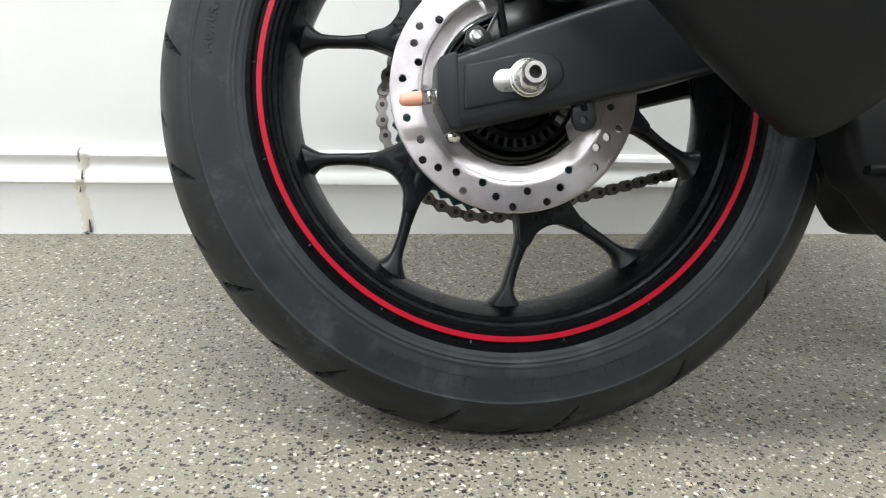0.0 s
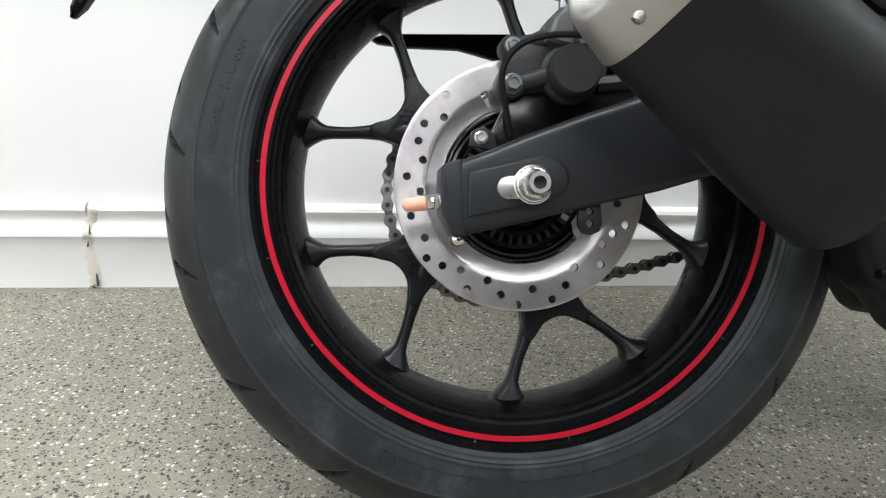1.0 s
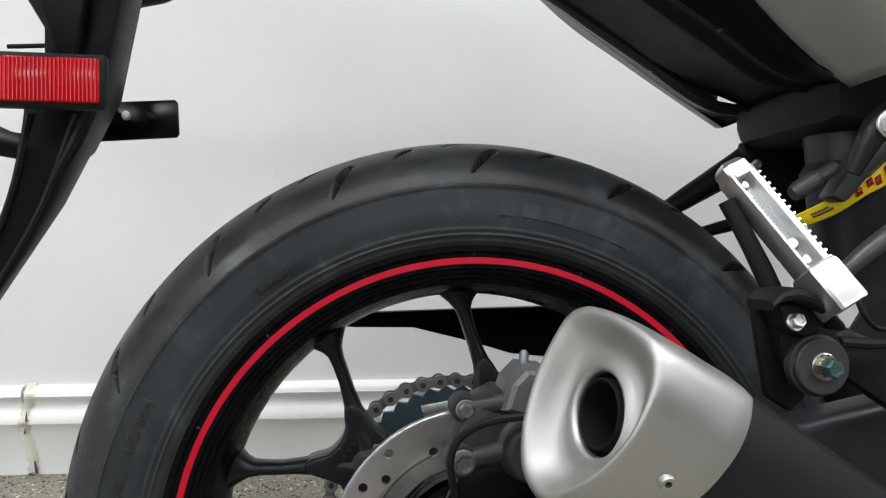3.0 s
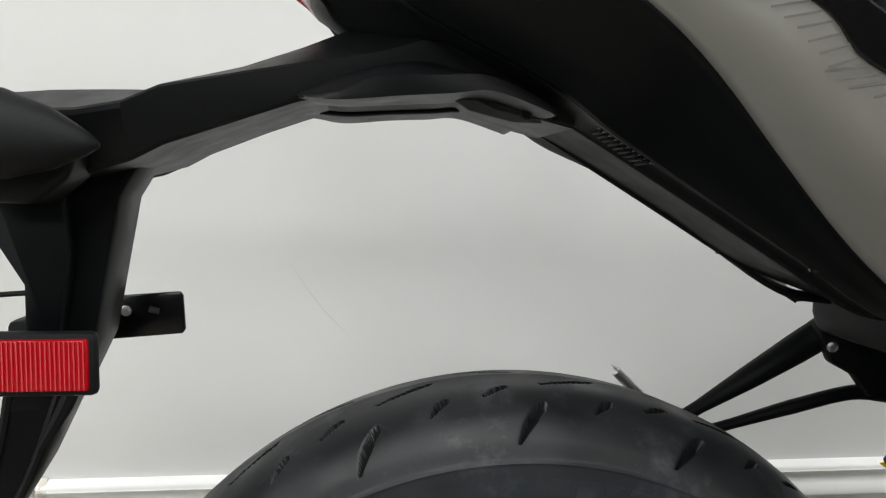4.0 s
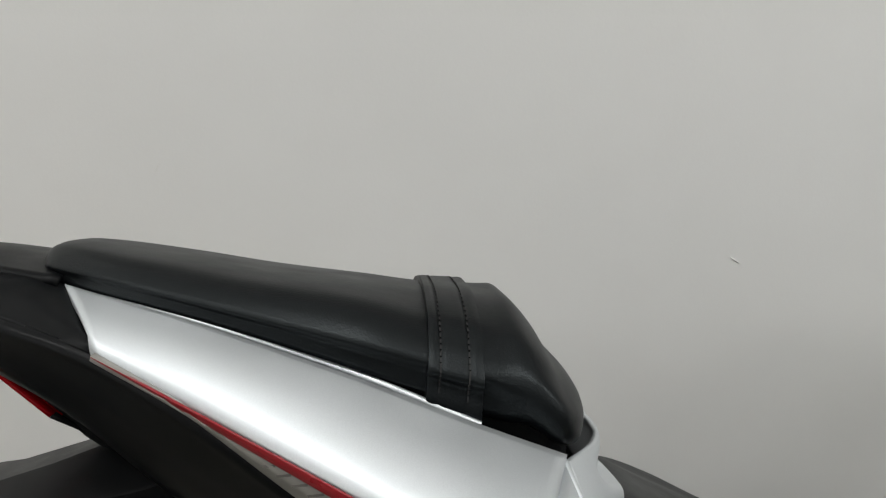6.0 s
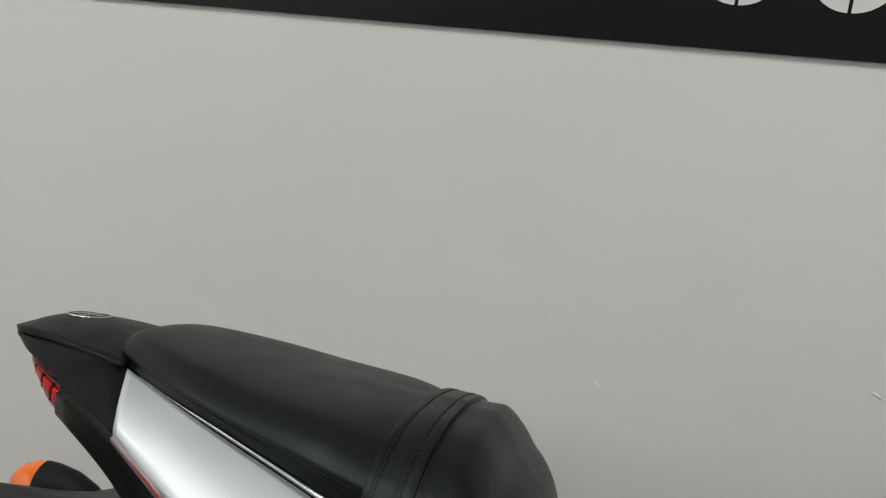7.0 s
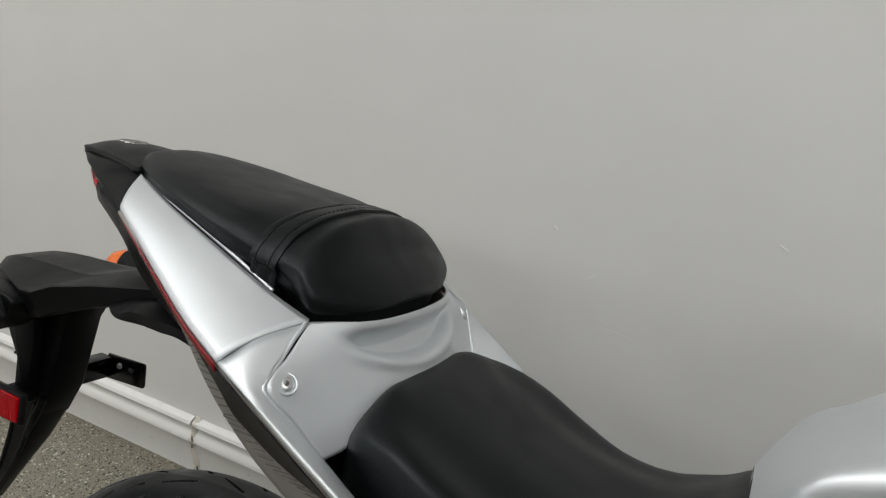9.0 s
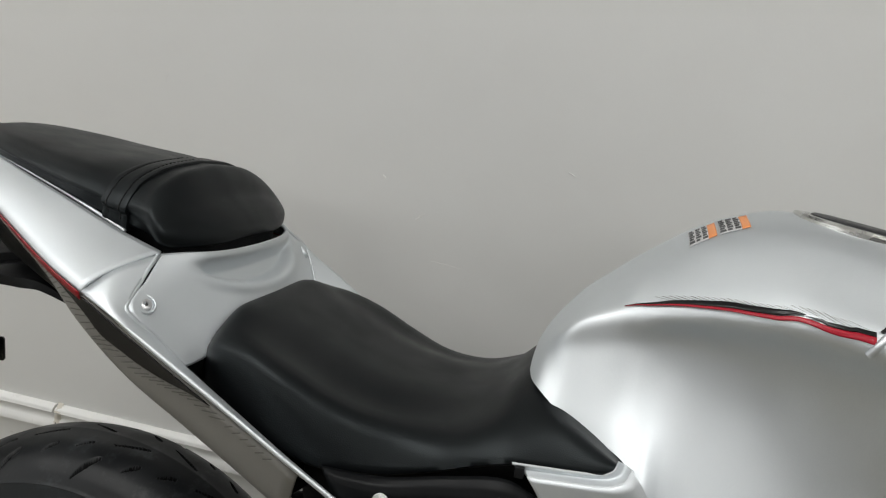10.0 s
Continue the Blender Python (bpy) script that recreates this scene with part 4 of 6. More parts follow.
        # black plug stands in for the shade in the screw's recess
        turned("socket_shade", p - out * 0.0050, p + out * 0.0006, [(0, 0.0), (0, 0.00165), (1, 0.00165), (1, 0)], HEATBLACK, body, n=6)


muffler()


# ---- tail, seats and tank ----
TOP = [(-0.1270, -0.0700, 0.9642), (-0.0550, -0.1040, 0.9520), (0.0300, -0.1235, 0.9305), (0.0900, -0.1310, 0.9115), (0.1375, -0.1300, 0.8965)]
RIDGE = [(-0.0910, -0.1230, 0.9370), (-0.0500, -0.1420, 0.9230), (0.0000, -0.1640, 0.9050), (0.0600, -0.1880, 0.8830), (0.1100, -0.2050, 0.8680)]
GREYLOW = [(-0.0905, -0.1225, 0.9365), (-0.0450, -0.1418, 0.9180), (0.0020, -0.1520, 0.8885), (0.0415, -0.1550, 0.8620), (0.0825, -0.1500, 0.8280), (0.1620, -0.1180, 0.7548), (0.2238, -0.1000, 0.7040), (0.2820, -0.0980, 0.6662)]
BANDOUT = [(0.1100, -0.2050, 0.8680), (0.1300, -0.2080, 0.8600), (0.1650, -0.2075, 0.8405), (0.2000, -0.2060, 0.8210), (0.2600, -0.2000, 0.7840), (0.3220, -0.1920, 0.7440), (0.4200, -0.1800, 0.6850)]
BANDIN = [(0.1375, -0.1290, 0.8945), (0.1480, -0.1935, 0.8560), (0.1680, -0.1765, 0.8275), (0.1890, -0.1580, 0.7980), (0.2450, -0.1600, 0.7660), (0.3180, -0.1700, 0.7300), (0.4200, -0.1700, 0.6700)]


def offset(line, dx=0.0, dy=0.0, dz=0.0):
    return [(x + dx, y + dy, z + dz) for x, y, z in line]


def blend(a, b, k):
    return [tuple(np.array(p) * (1 - k) + np.array(q) * k) for p, q in zip(a, b)]


def tail():
    for side in (False, True):
        top, ridge = TOP, RIDGE
        mid = offset(blend(top, ridge, 0.55), dz=0.005, dy=-0.003)
        near = offset(blend(top, ridge, 0.90), dz=0.0035, dy=-0.003)
        panel = skin("tail_panel", [top, mid, near, offset(ridge, dz=-0.001)], SILVER, bike, "silver painted tail side panel", n=36, mirror=side, thick=0.004)
        band_mid = [(x, y - 0.0025, z + (0.0048 if i == 0 else 0.003)) for i, (x, y, z) in enumerate(blend(BANDOUT, BANDIN, 0.45))]
        skin("tail_band", [offset(BANDOUT, dz=-0.001), band_mid, BANDIN], SILVER, panel, n=26, mirror=side, thick=0.004)
        # red and black tape just under the ridge
        drop = (0.0012, 0.0026, 0.0040, 0.0054, 0.0070)
        under1 = [(x, y - (0.0052 if i < 2 else 0.0038), z + 0.0002) for i, (x, y, z) in enumerate(RIDGE)]
        under2 = [(x, y - 0.0030 + 0.25 * d, z - 0.0002 - d) for (x, y, z), d in zip(RIDGE, drop)]
        skin("red_tape", [under1, offset(blend(under1, under2, 0.5), dy=-0.0004), under2], DARKRED, panel, "dark red pinstripe", n=40, mirror=side, thick=0.0012)
        up = RIDGE + [(0.135, -0.2060, 0.8540), (0.2000, -0.2040, 0.8160), (0.2600, -0.1980, 0.7790), (0.3220, -0.1900, 0.7390)]
        def sag(line):
            return [(x, y - 0.004 - 0.009 * k, z - 0.022 * k) for (x, y, z) in line for k in (float(np.interp(x, [0.04, 0.13, 0.30], [0, 1, 1])),)]

        grey_rows = [offset(up, dz=-0.0035, dy=0.003), sag([tuple(v) for v in (catmull(up, 9) + catmull(GREYLOW, 9)) / 2]), GREYLOW]
        skin("grey_panel", grey_rows, GREY, panel, "matt grey lower tail panel", n=40, mirror=side, thick=0.004)
        # black tape widening along the edge, and a row of short slanting dashes under it
        s = 1 if side else -1
        across = [np.array(v) for v in zip(*[catmull(l, 60) for l in grey_rows])]
        fine_rows = [catmull(v, 101) for v in across]

        def tape_at(k, share):
            p = fine_rows[k][int(share * 100)]
            return (p[0], p[1] - 0.0028, p[2] - 0.0008)

        first = [float(np.interp(k, [0, 26, 30, 59], [0.0, 0.06, 0.0, 0.0])) for k in range(60)]
        wide = [float(np.interp(k, [6, 14, 26, 33, 40, 47], [0.02, 0.060, 0.125, 0.23, 0.17, 0.004])) for k in range(60)]
        ks = range(6, 49, 3)
        skin("black_tape", [[tape_at(k, first[k]) for k in ks], [tape_at(k, (first[k] + wide[k]) / 2) for k in ks], [tape_at(k, wide[k]) for k in ks]], PIANO, panel, "black tape stripe", n=40, mirror=side, thick=0.001)
        cloud = np.array(fine_rows)
        for k in range(14, 57):
            a = np.array(tape_at(k, wide[k] + 0.012))
            long = float(np.interp(k, [14, 26, 36, 57], [0.006, 0.012, 0.017, 0.012]))
            far = np.hypot(cloud[:, :, 0] - a[0] + long, cloud[:, :, 2] - a[2] + 0.16 * long)
            b = cloud[np.unravel_index(np.argmin(far), far.shape)] + (0, -0.0028, -0.0008)
            f = np.array((0.0003, 0, -0.0011))
            quad = [Vector((v[0], s * (abs(v[1]) + 0.0004), v[2])) for v in (a, b, b + f, a + f)]
            finish("tape_dash", quad, [(0, 1, 2, 3)], GREYLINE, panel, smooth=False)
        lip = [(-0.1150, -0.0745, 0.9625), (-0.0550, -0.1000, 0.9538), (0.0300, -0.1190, 0.9328), (0.0950, -0.1275, 0.9108)]
        lip = [(x, s * abs(y), z) for x, y, z in lip]
        tube("panel_lip", lip, [0.0008, 0.0016, 0.0020, 0.0018], SILVER, panel, n=10, steps=40)
        # black panels
        upper = [(-0.1540, -0.0940, 0.9500), (-0.0910, -0.1230, 0.9368)] + GREYLOW[1:]
        lower = [(-0.1690, -0.0720, 0.9245), (-0.1130, -0.0726, 0.8938), (-0.0580, -0.0890, 0.8600), (0.0095, -0.0940, 0.8245), (0.0440, -0.0880, 0.8010), (0.0875, -0.0680, 0.7785), (0.1400, -0.0680, 0.7460), (0.1845, -0.0680, 0.7190), (0.2495, -0.0680, 0.6790), (0.3000, -0.0700, 0.6750)]
        upper = [tuple(v) for v in catmull(upper, 10)]

        def bulge(line, most):
            return [(x, y - 0.003 - most * float(np.interp(x, [-0.17, -0.11, -0.02, 0.06], [0.2, 1, 1, 0])), z) for x, y, z in line]

        body = skin("black_panel", [offset(upper, dy=0.001), offset(blend(upper, lower, 0.07), dy=-0.004), offset(blend(upper, lower, 0.13), dy=-0.0055), bulge(blend(upper, lower, 0.42), 0.009), bulge(blend(upper, lower, 0.76), 0.011), lower], SATIN, bike, "satin black lower tail fairing", n=40, mirror=side, thick=0.004)
        inner = [(-0.1360, -0.0400, 0.8890), (-0.1180, -0.0265, 0.8680), (-0.0500, -0.0400, 0.8480), (0.0120, -0.0480, 0.8190), (0.0400, -0.0460, 0.8020), (0.0700, -0.0440, 0.7840), (0.1330, -0.0440, 0.7460), (0.1900, -0.0440, 0.7110), (0.2400, -0.0440, 0.6810), (0.2900, -0.0440, 0.6730)]
        # thin bead of lighter plastic, added to draw the edge's highlight
        tube("seam_highlight", [(x, s * abs(y) + s * 0.0006, z - 0.0006) for x, y, z in lower[1:]], 0.0011, BLACKPLASTIC, body, n=6, steps=50)
        tube("undertail_rim", [(x, s * 0.0455, z - 0.0008) for x, y, z in inner[3:]], 0.0018, BLACKPLASTIC, body, n=6, steps=50)
        skin("undertail", [lower, offset(blend(lower, inner, 0.5), dz=0.004), inner], BLACKPLASTIC, body, "black plastic undertail", n=36, mirror=side, thick=0.003)
        rear_top = [(-0.2410, -0.0420, 0.9680), (-0.2000, -0.0600, 0.9700), (-0.1500, -0.0690, 0.9690), (-0.1270, -0.0700, 0.9640), (-0.0910, -0.1180, 0.9400)]
        rear_low = [(-0.2380, -0.0420, 0.9660), (-0.2140, -0.0600, 0.9610), (-0.1800, -0.0800, 0.9560), (-0.1540, -0.0945, 0.9500), (-0.0910, -0.1235, 0.9370)]
        skin("upper_panel", [rear_top, offset(blend(rear_top, rear_low, 0.5), dz=0.002, dy=-0.002), rear_low], SATIN, body, n=24, mirror=side, thick=0.003)
        for x, y, z in ((0.195, -0.068, 0.7110),):
            turned("panel_clip", (x, s * abs(y), z + 0.0005), (x, s * abs(y), z + 0.008), [(0, 0.0), (0, 0.0048), (0.4, 0.006), (1, 0.006)], PIANO, body)
    # cover behind the seat
    cover = skin("tail_cover", [[(-0.2440, y, 0.9715 + 0.004 * (1 - (y / 0.042) ** 2)) for y in (-0.042, -0.02, 0, 0.02, 0.042)],
                                [(-0.2300, y * 1.22, 0.9720 + 0.009 * (1 - (y / 0.042) ** 2)) for y in (-0.042, -0.02, 0, 0.02, 0.042)],
                                [(-0.1900, y * 1.50, 0.9715 + 0.010 * (1 - (y / 0.042) ** 2)) for y in (-0.042, -0.02, 0, 0.02, 0.042)],
                                [(-0.1300, y * 1.75, 0.9660 + 0.010 * (1 - (y / 0.042) ** 2)) for y in (-0.042, -0.02, 0, 0.02, 0.042)]], SATIN, bike, "satin black tail top cover", n=20, thick=0.006)
    emblem = [((-0.2160 + 0.0145 * math.cos(t)), 0.0175 * math.sin(t), 0.9848) for t in np.linspace(0, 2 * math.pi, 33)]
    em = tube("emblem", emblem, 0.0006, ZINC, cover, "round chrome emblem", n=6, steps=40)
    for t in (0.4, 2.5, 4.6):
        tube("emblem_spoke", [(-0.216, 0, 0.9848), (-0.216 + 0.0135 * math.cos(t), 0.0163 * math.sin(t), 0.9848)], 0.0005, ZINC, em, n=6)
    # tail light
    rows = [[(-0.2400, -0.036, 0.9660), (-0.2440, 0, 0.9680), (-0.2400, 0.036, 0.9660)],
            [(-0.2230, -0.047, 0.9580), (-0.2290, 0, 0.9560), (-0.2230, 0.047, 0.9580)],
            [(-0.1860, -0.068, 0.9380), (-0.1890, 0, 0.9400), (-0.1860, 0.068, 0.9380)],
            [(-0.1690, -0.068, 0.9225), (-0.1730, 0, 0.9235), (-0.1690, 0.068, 0.9225)],
            [(-0.1390, -0.050, 0.8895), (-0.1420, 0, 0.8895), (-0.1390, 0.050, 0.8895)],
            [(-0.1150, -0.030, 0.8720), (-0.1200, 0, 0.8700), (-0.1150, 0.030, 0.8720)]]
    light = skin("tail_light", rows[:5], REDLENS, bike, "red tail light lens", n=16, thick=0.003)
    for side in (-1, 1):
        wedge = [[(-0.2230, side * 0.0440, 0.9572), (-0.2000, side * 0.0650, 0.9560), (-0.1750, side * 0.0800, 0.9535), (-0.1550, side * 0.0895, 0.9500)],
                 [(-0.2214, side * 0.0450, 0.9555), (-0.2040, side * 0.0580, 0.9450), (-0.1860, side * 0.0680, 0.9345), (-0.1690, side * 0.0720, 0.9245)]]
        skin("side_lens", wedge, REDLENS, light, n=16, thick=0.003)
        top_l, low_l = catmull(wedge[0], 41), catmull(wedge[1], 41)

        def on_lens(k, share, lift):
            p = top_l[int(k * 40)] * (1 - share) + low_l[int(k * 40)] * share
            return (p[0] - lift * 0.5, p[1] + side * lift, p[2])

        skin("lens_rim", [[on_lens(k, v, 0.0020) for k in np.linspace(0.02, 0.98, 8)] for v in (0.02, 0.16)], DARKLENS, light, n=14, across=2, thick=0.0012)
        for k0, k1 in ((0.16, 0.32), (0.36, 0.54), (0.58, 0.76), (0.80, 0.95)):
            cell = [[on_lens(k, v, 0.0021) for k in np.linspace(k0, k1, 4)] for v in (0.30, 0.52, 0.74)]
            skin("lens_cell", cell, REDCELL, light, n=8, across=3, thick=0.0014)
            tube("lens_rib", [on_lens(k0 - 0.02, 0.16, 0.002), on_lens(k0 - 0.02, 0.86, 0.002)], 0.0010, DARKLENS, light, n=6)
    for side in (-1, 1):
        strip = [(-0.1680, side * 0.0670, 0.9225), (-0.1560, side * 0.0560, 0.9085), (-0.1450, side * 0.0480, 0.8985), (-0.1350, side * 0.0425, 0.8895)]
        inside = [(x - 0.0022, y - side * 0.0045, z - 0.0012) for x, y, z in strip]
        skin("lens_strip", [strip, inside], REDLENS, light, "thin red strip under the tail light", n=16, across=3, thick=0.004)
    skin("inner_floor", [rows[4], rows[5], [(-0.05, -0.041, 0.850), (-0.05, 0, 0.852), (-0.05, 0.041, 0.850)], [(0.05, -0.048, 0.797), (0.05, 0, 0.799), (0.05, 0.048, 0.797)], [(0.13, -0.046, 0.750), (0.13, 0, 0.752), (0.13, 0.046, 0.750)], [(0.2, -0.046, 0.707), (0.2, 0, 0.709), (0.2, 0.046, 0.707)], [(0.28, -0.046, 0.676), (0.28, 0, 0.678), (0.28, 0.046, 0.676)]], BLACKPLASTIC, light, "black plastic under-seat tray", n=14, thick=0.003)
    vent = box("vent_grille", (-0.022, -0.018, -0.002), (0.022, 0.018, 0.002), PIANO, light, "slatted vent in the undertail", m=Matrix.Translation((0.0610, -0.055, 0.7938)) @ Matrix.Rotation(radians(32), 4, "Y"))
    for k in range(9):
        box("vent_slat", (-0.020 + 0.0046 * k, -0.016, -0.0040), (-0.0180 + 0.0046 * k, 0.016, -0.001), BLACKPLASTIC, vent, bevel=0.0004, m=Matrix.Translation((0.0610, -0.055, 0.7938)) @ Matrix.Rotation(radians(32), 4, "Y"))


tail()


def pad_rings(stations, n=56, grow=0.0):
    """Sections of the pillion pad: a flat dome, a soft crease and a low skirt."""
    rings = []
    for x, w, zb, zt, k in stations:
        h = zt - zb
        w = w + grow
        soft = min(max((x - 0.098) / 0.02, 0.0), 1.0)
        tuck, foot = 0.972 + 0.016 * soft, 0.25 - 0.12 * soft
        half = catmull([(0, zt + grow), (0.45 * w, zt - 0.28 * k * h + grow), (0.78 * w, zt - k * h + grow), (0.92 * w, zt - (0.22 + 0.85 * k) * h + grow * 0.5), (0.99 * w, zb + 0.40 * h), (1.0 * w, zb + (0.32 - 0.05 * soft) * h), (tuck * w, zb + foot * h), ((0.968 - 0.01 * soft) * w, zb + 0.04 * h), (0.86 * w, zb)], n // 2)
        rings.append([(x, -yy, zz) for yy, zz in half] + [(x, yy, zz) for yy, zz in half[::-1]][:-1])
    return rings


def smooth_stations(stations, n):
    return [tuple(v) for v in catmull(stations, n)]


def pillion_seat():
    st = [(-0.156, 0.02, 0.969, 0.979, 0.16), (-0.15, 0.044, 0.967, 0.986, 0.16), (-0.135, 0.064, 0.9655, 0.9905, 0.16), (-0.085, 0.094, 0.959, 0.9865, 0.16), (-0.028, 0.113, 0.948, 0.98, 0.16), (0.03, 0.126, 0.934, 0.976, 0.17), (0.07, 0.1268, 0.9219, 0.9735, 0.255), (0.105, 0.1274, 0.9105, 0.9736, 0.27), (0.1144, 0.1286, 0.9090, 0.9738, 0.27), (0.1223, 0.1315, 0.9080, 0.9682, 0.285), (0.1303, 0.1335, 0.9030, 0.9590, 0.285), (0.1382, 0.1315, 0.9000, 0.9465, 0.283), (0.147, 0.1183, 0.8990, 0.9380, 0.273), (0.1545, 0.0974, 0.8990, 0.9306, 0.262), (0.1611, 0.0725, 0.8995, 0.9225, 0.25), (0.1655, 0.0468, 0.9015, 0.9150, 0.215), (0.1678, 0.023, 0.9070, 0.9110, 0.197)]
    seat = loft("pillion_seat", pad_rings(smooth_stations(st, 90)), VINYL, bike, "black vinyl pillion seat with grab strap", sharp=70)
    # black filler added under the pad so the gap there stays dark
    base = []
    for x, w, zb, zt, k in smooth_stations(st, 24)[1:-2]:
        base.append([(x - 0.006, y * w, z) for y, z in ((-0.90, zb + 0.004), (-0.86, zb - 0.016), (0.86, zb - 0.016), (0.90, zb + 0.004))])
    loft("seat_gap_filler", base, BLACKPLASTIC, seat, "black filler closing the dark gap under the seat")
    fine = smooth_stations(st, 220)
    band = [s for s in fine if 0.066 < s[0] < 0.0955]
    def strap_ring(i, grow, dx=0.0):
        x, w, zb, zt, k = band[i]
        return pad_rings([(x + dx, w, zb - 0.004, zt, k)], grow=grow, n=150)[0]

    m = len(band)
    grows = [(0, -0.002, -0.0008)] + [(0, 0.0030, 0.0)] + [(i, 0.0036 + 0.0008 * (i in (3, m - 4)) * -1, 0.0) for i in range(1, m - 1)] + [(m - 1, 0.0030, 0.0), (m - 1, -0.002, 0.0008)]
    strap = loft("grab_strap", [strap_ring(*g) for g in grows], VINYL, seat, "black stitched grab strap over the seat", cap=False, sharp=40)
    for i in (3, m - 4):
        line = strap_ring(i, 0.0034)
        bm = bmesh.new()
        n = len(line)
        for j in range(1, n - 1):
            p, q = Vector(line[j]), Vector(line[j - 1])
            if j % 2 and p.z > band[i][2] + 0.006:
                d = (p - q).normalized()
                rot = d.to_track_quat("Y", "Z").to_matrix().to_4x4()
                bmesh.ops.create_cube(bm, size=1.0, matrix=Matrix.Translation(p) @ rot @ Matrix.Diagonal((0.0008, 0.0026, 0.0010, 1)))
        tagged(part("stitching", bm, THREAD, strap), kind="stuff")
    return seat


pillion_seat()


def rider_seat():
    data = [(0.184, 0.8202, 0.0603, 0.8194, 0.113, 0.806, 0.116, 0.784), (0.191, 0.8399, 0.0771, 0.836, 0.125, 0.811, 0.127, 0.776), (0.208, 0.8449, 0.0889, 0.8416, 0.1375, 0.817, 0.138, 0.767), (0.24, 0.833, 0.0968, 0.8275, 0.1455, 0.818, 0.147, 0.756), (0.28, 0.8167, 0.1019, 0.8100, 0.1505, 0.806, 0.159, 0.745), (0.33, 0.7995, 0.1039, 0.7895, 0.1475, 0.7855, 0.163, 0.735), (0.38, 0.7895, 0.0973, 0.7785, 0.136, 0.7725, 0.154, 0.736), (0.43, 0.788, 0.0879, 0.7808, 0.13, 0.7735, 0.15, 0.748), (0.47, 0.804, 0.0846, 0.7975, 0.13, 0.786, 0.15, 0.763), (0.496, 0.8287, 0.0801, 0.8197, 0.1215, 0.799, 0.148, 0.77), (0.515, 0.828, 0.092, 0.822, 0.128, 0.8045, 0.15, 0.774), (0.54, 0.82, 0.108, 0.813, 0.136, 0.8075, 0.156, 0.779), (0.575, 0.8, 0.13, 0.798, 0.149, 0.7985, 0.16, 0.785), (0.591, 0.793, 0.14, 0.791, 0.153, 0.794, 0.157, 0.788)]
    rings = []
    for x, zt, y1, z1, y2, z2, y3, z3 in catmull(data, 70):
        half = catmull([(0, zt), (y1 * 0.55, zt * 0.85 + z1 * 0.15), (y1, z1), (y2, z2), (y3, z3 + 0.004), (y3 - 0.004, z3 - 0.002), (y3 * 0.6, z3 - 0.006)], 24)
        rings.append([(x, -yy, zz) for yy, zz in half] + [(x, yy, zz) for yy, zz in half[::-1]][:-1])
    return loft("rider_seat", rings, VINYL, bike, "black vinyl rider seat with a raised tail", sharp=80)


rider_seat()


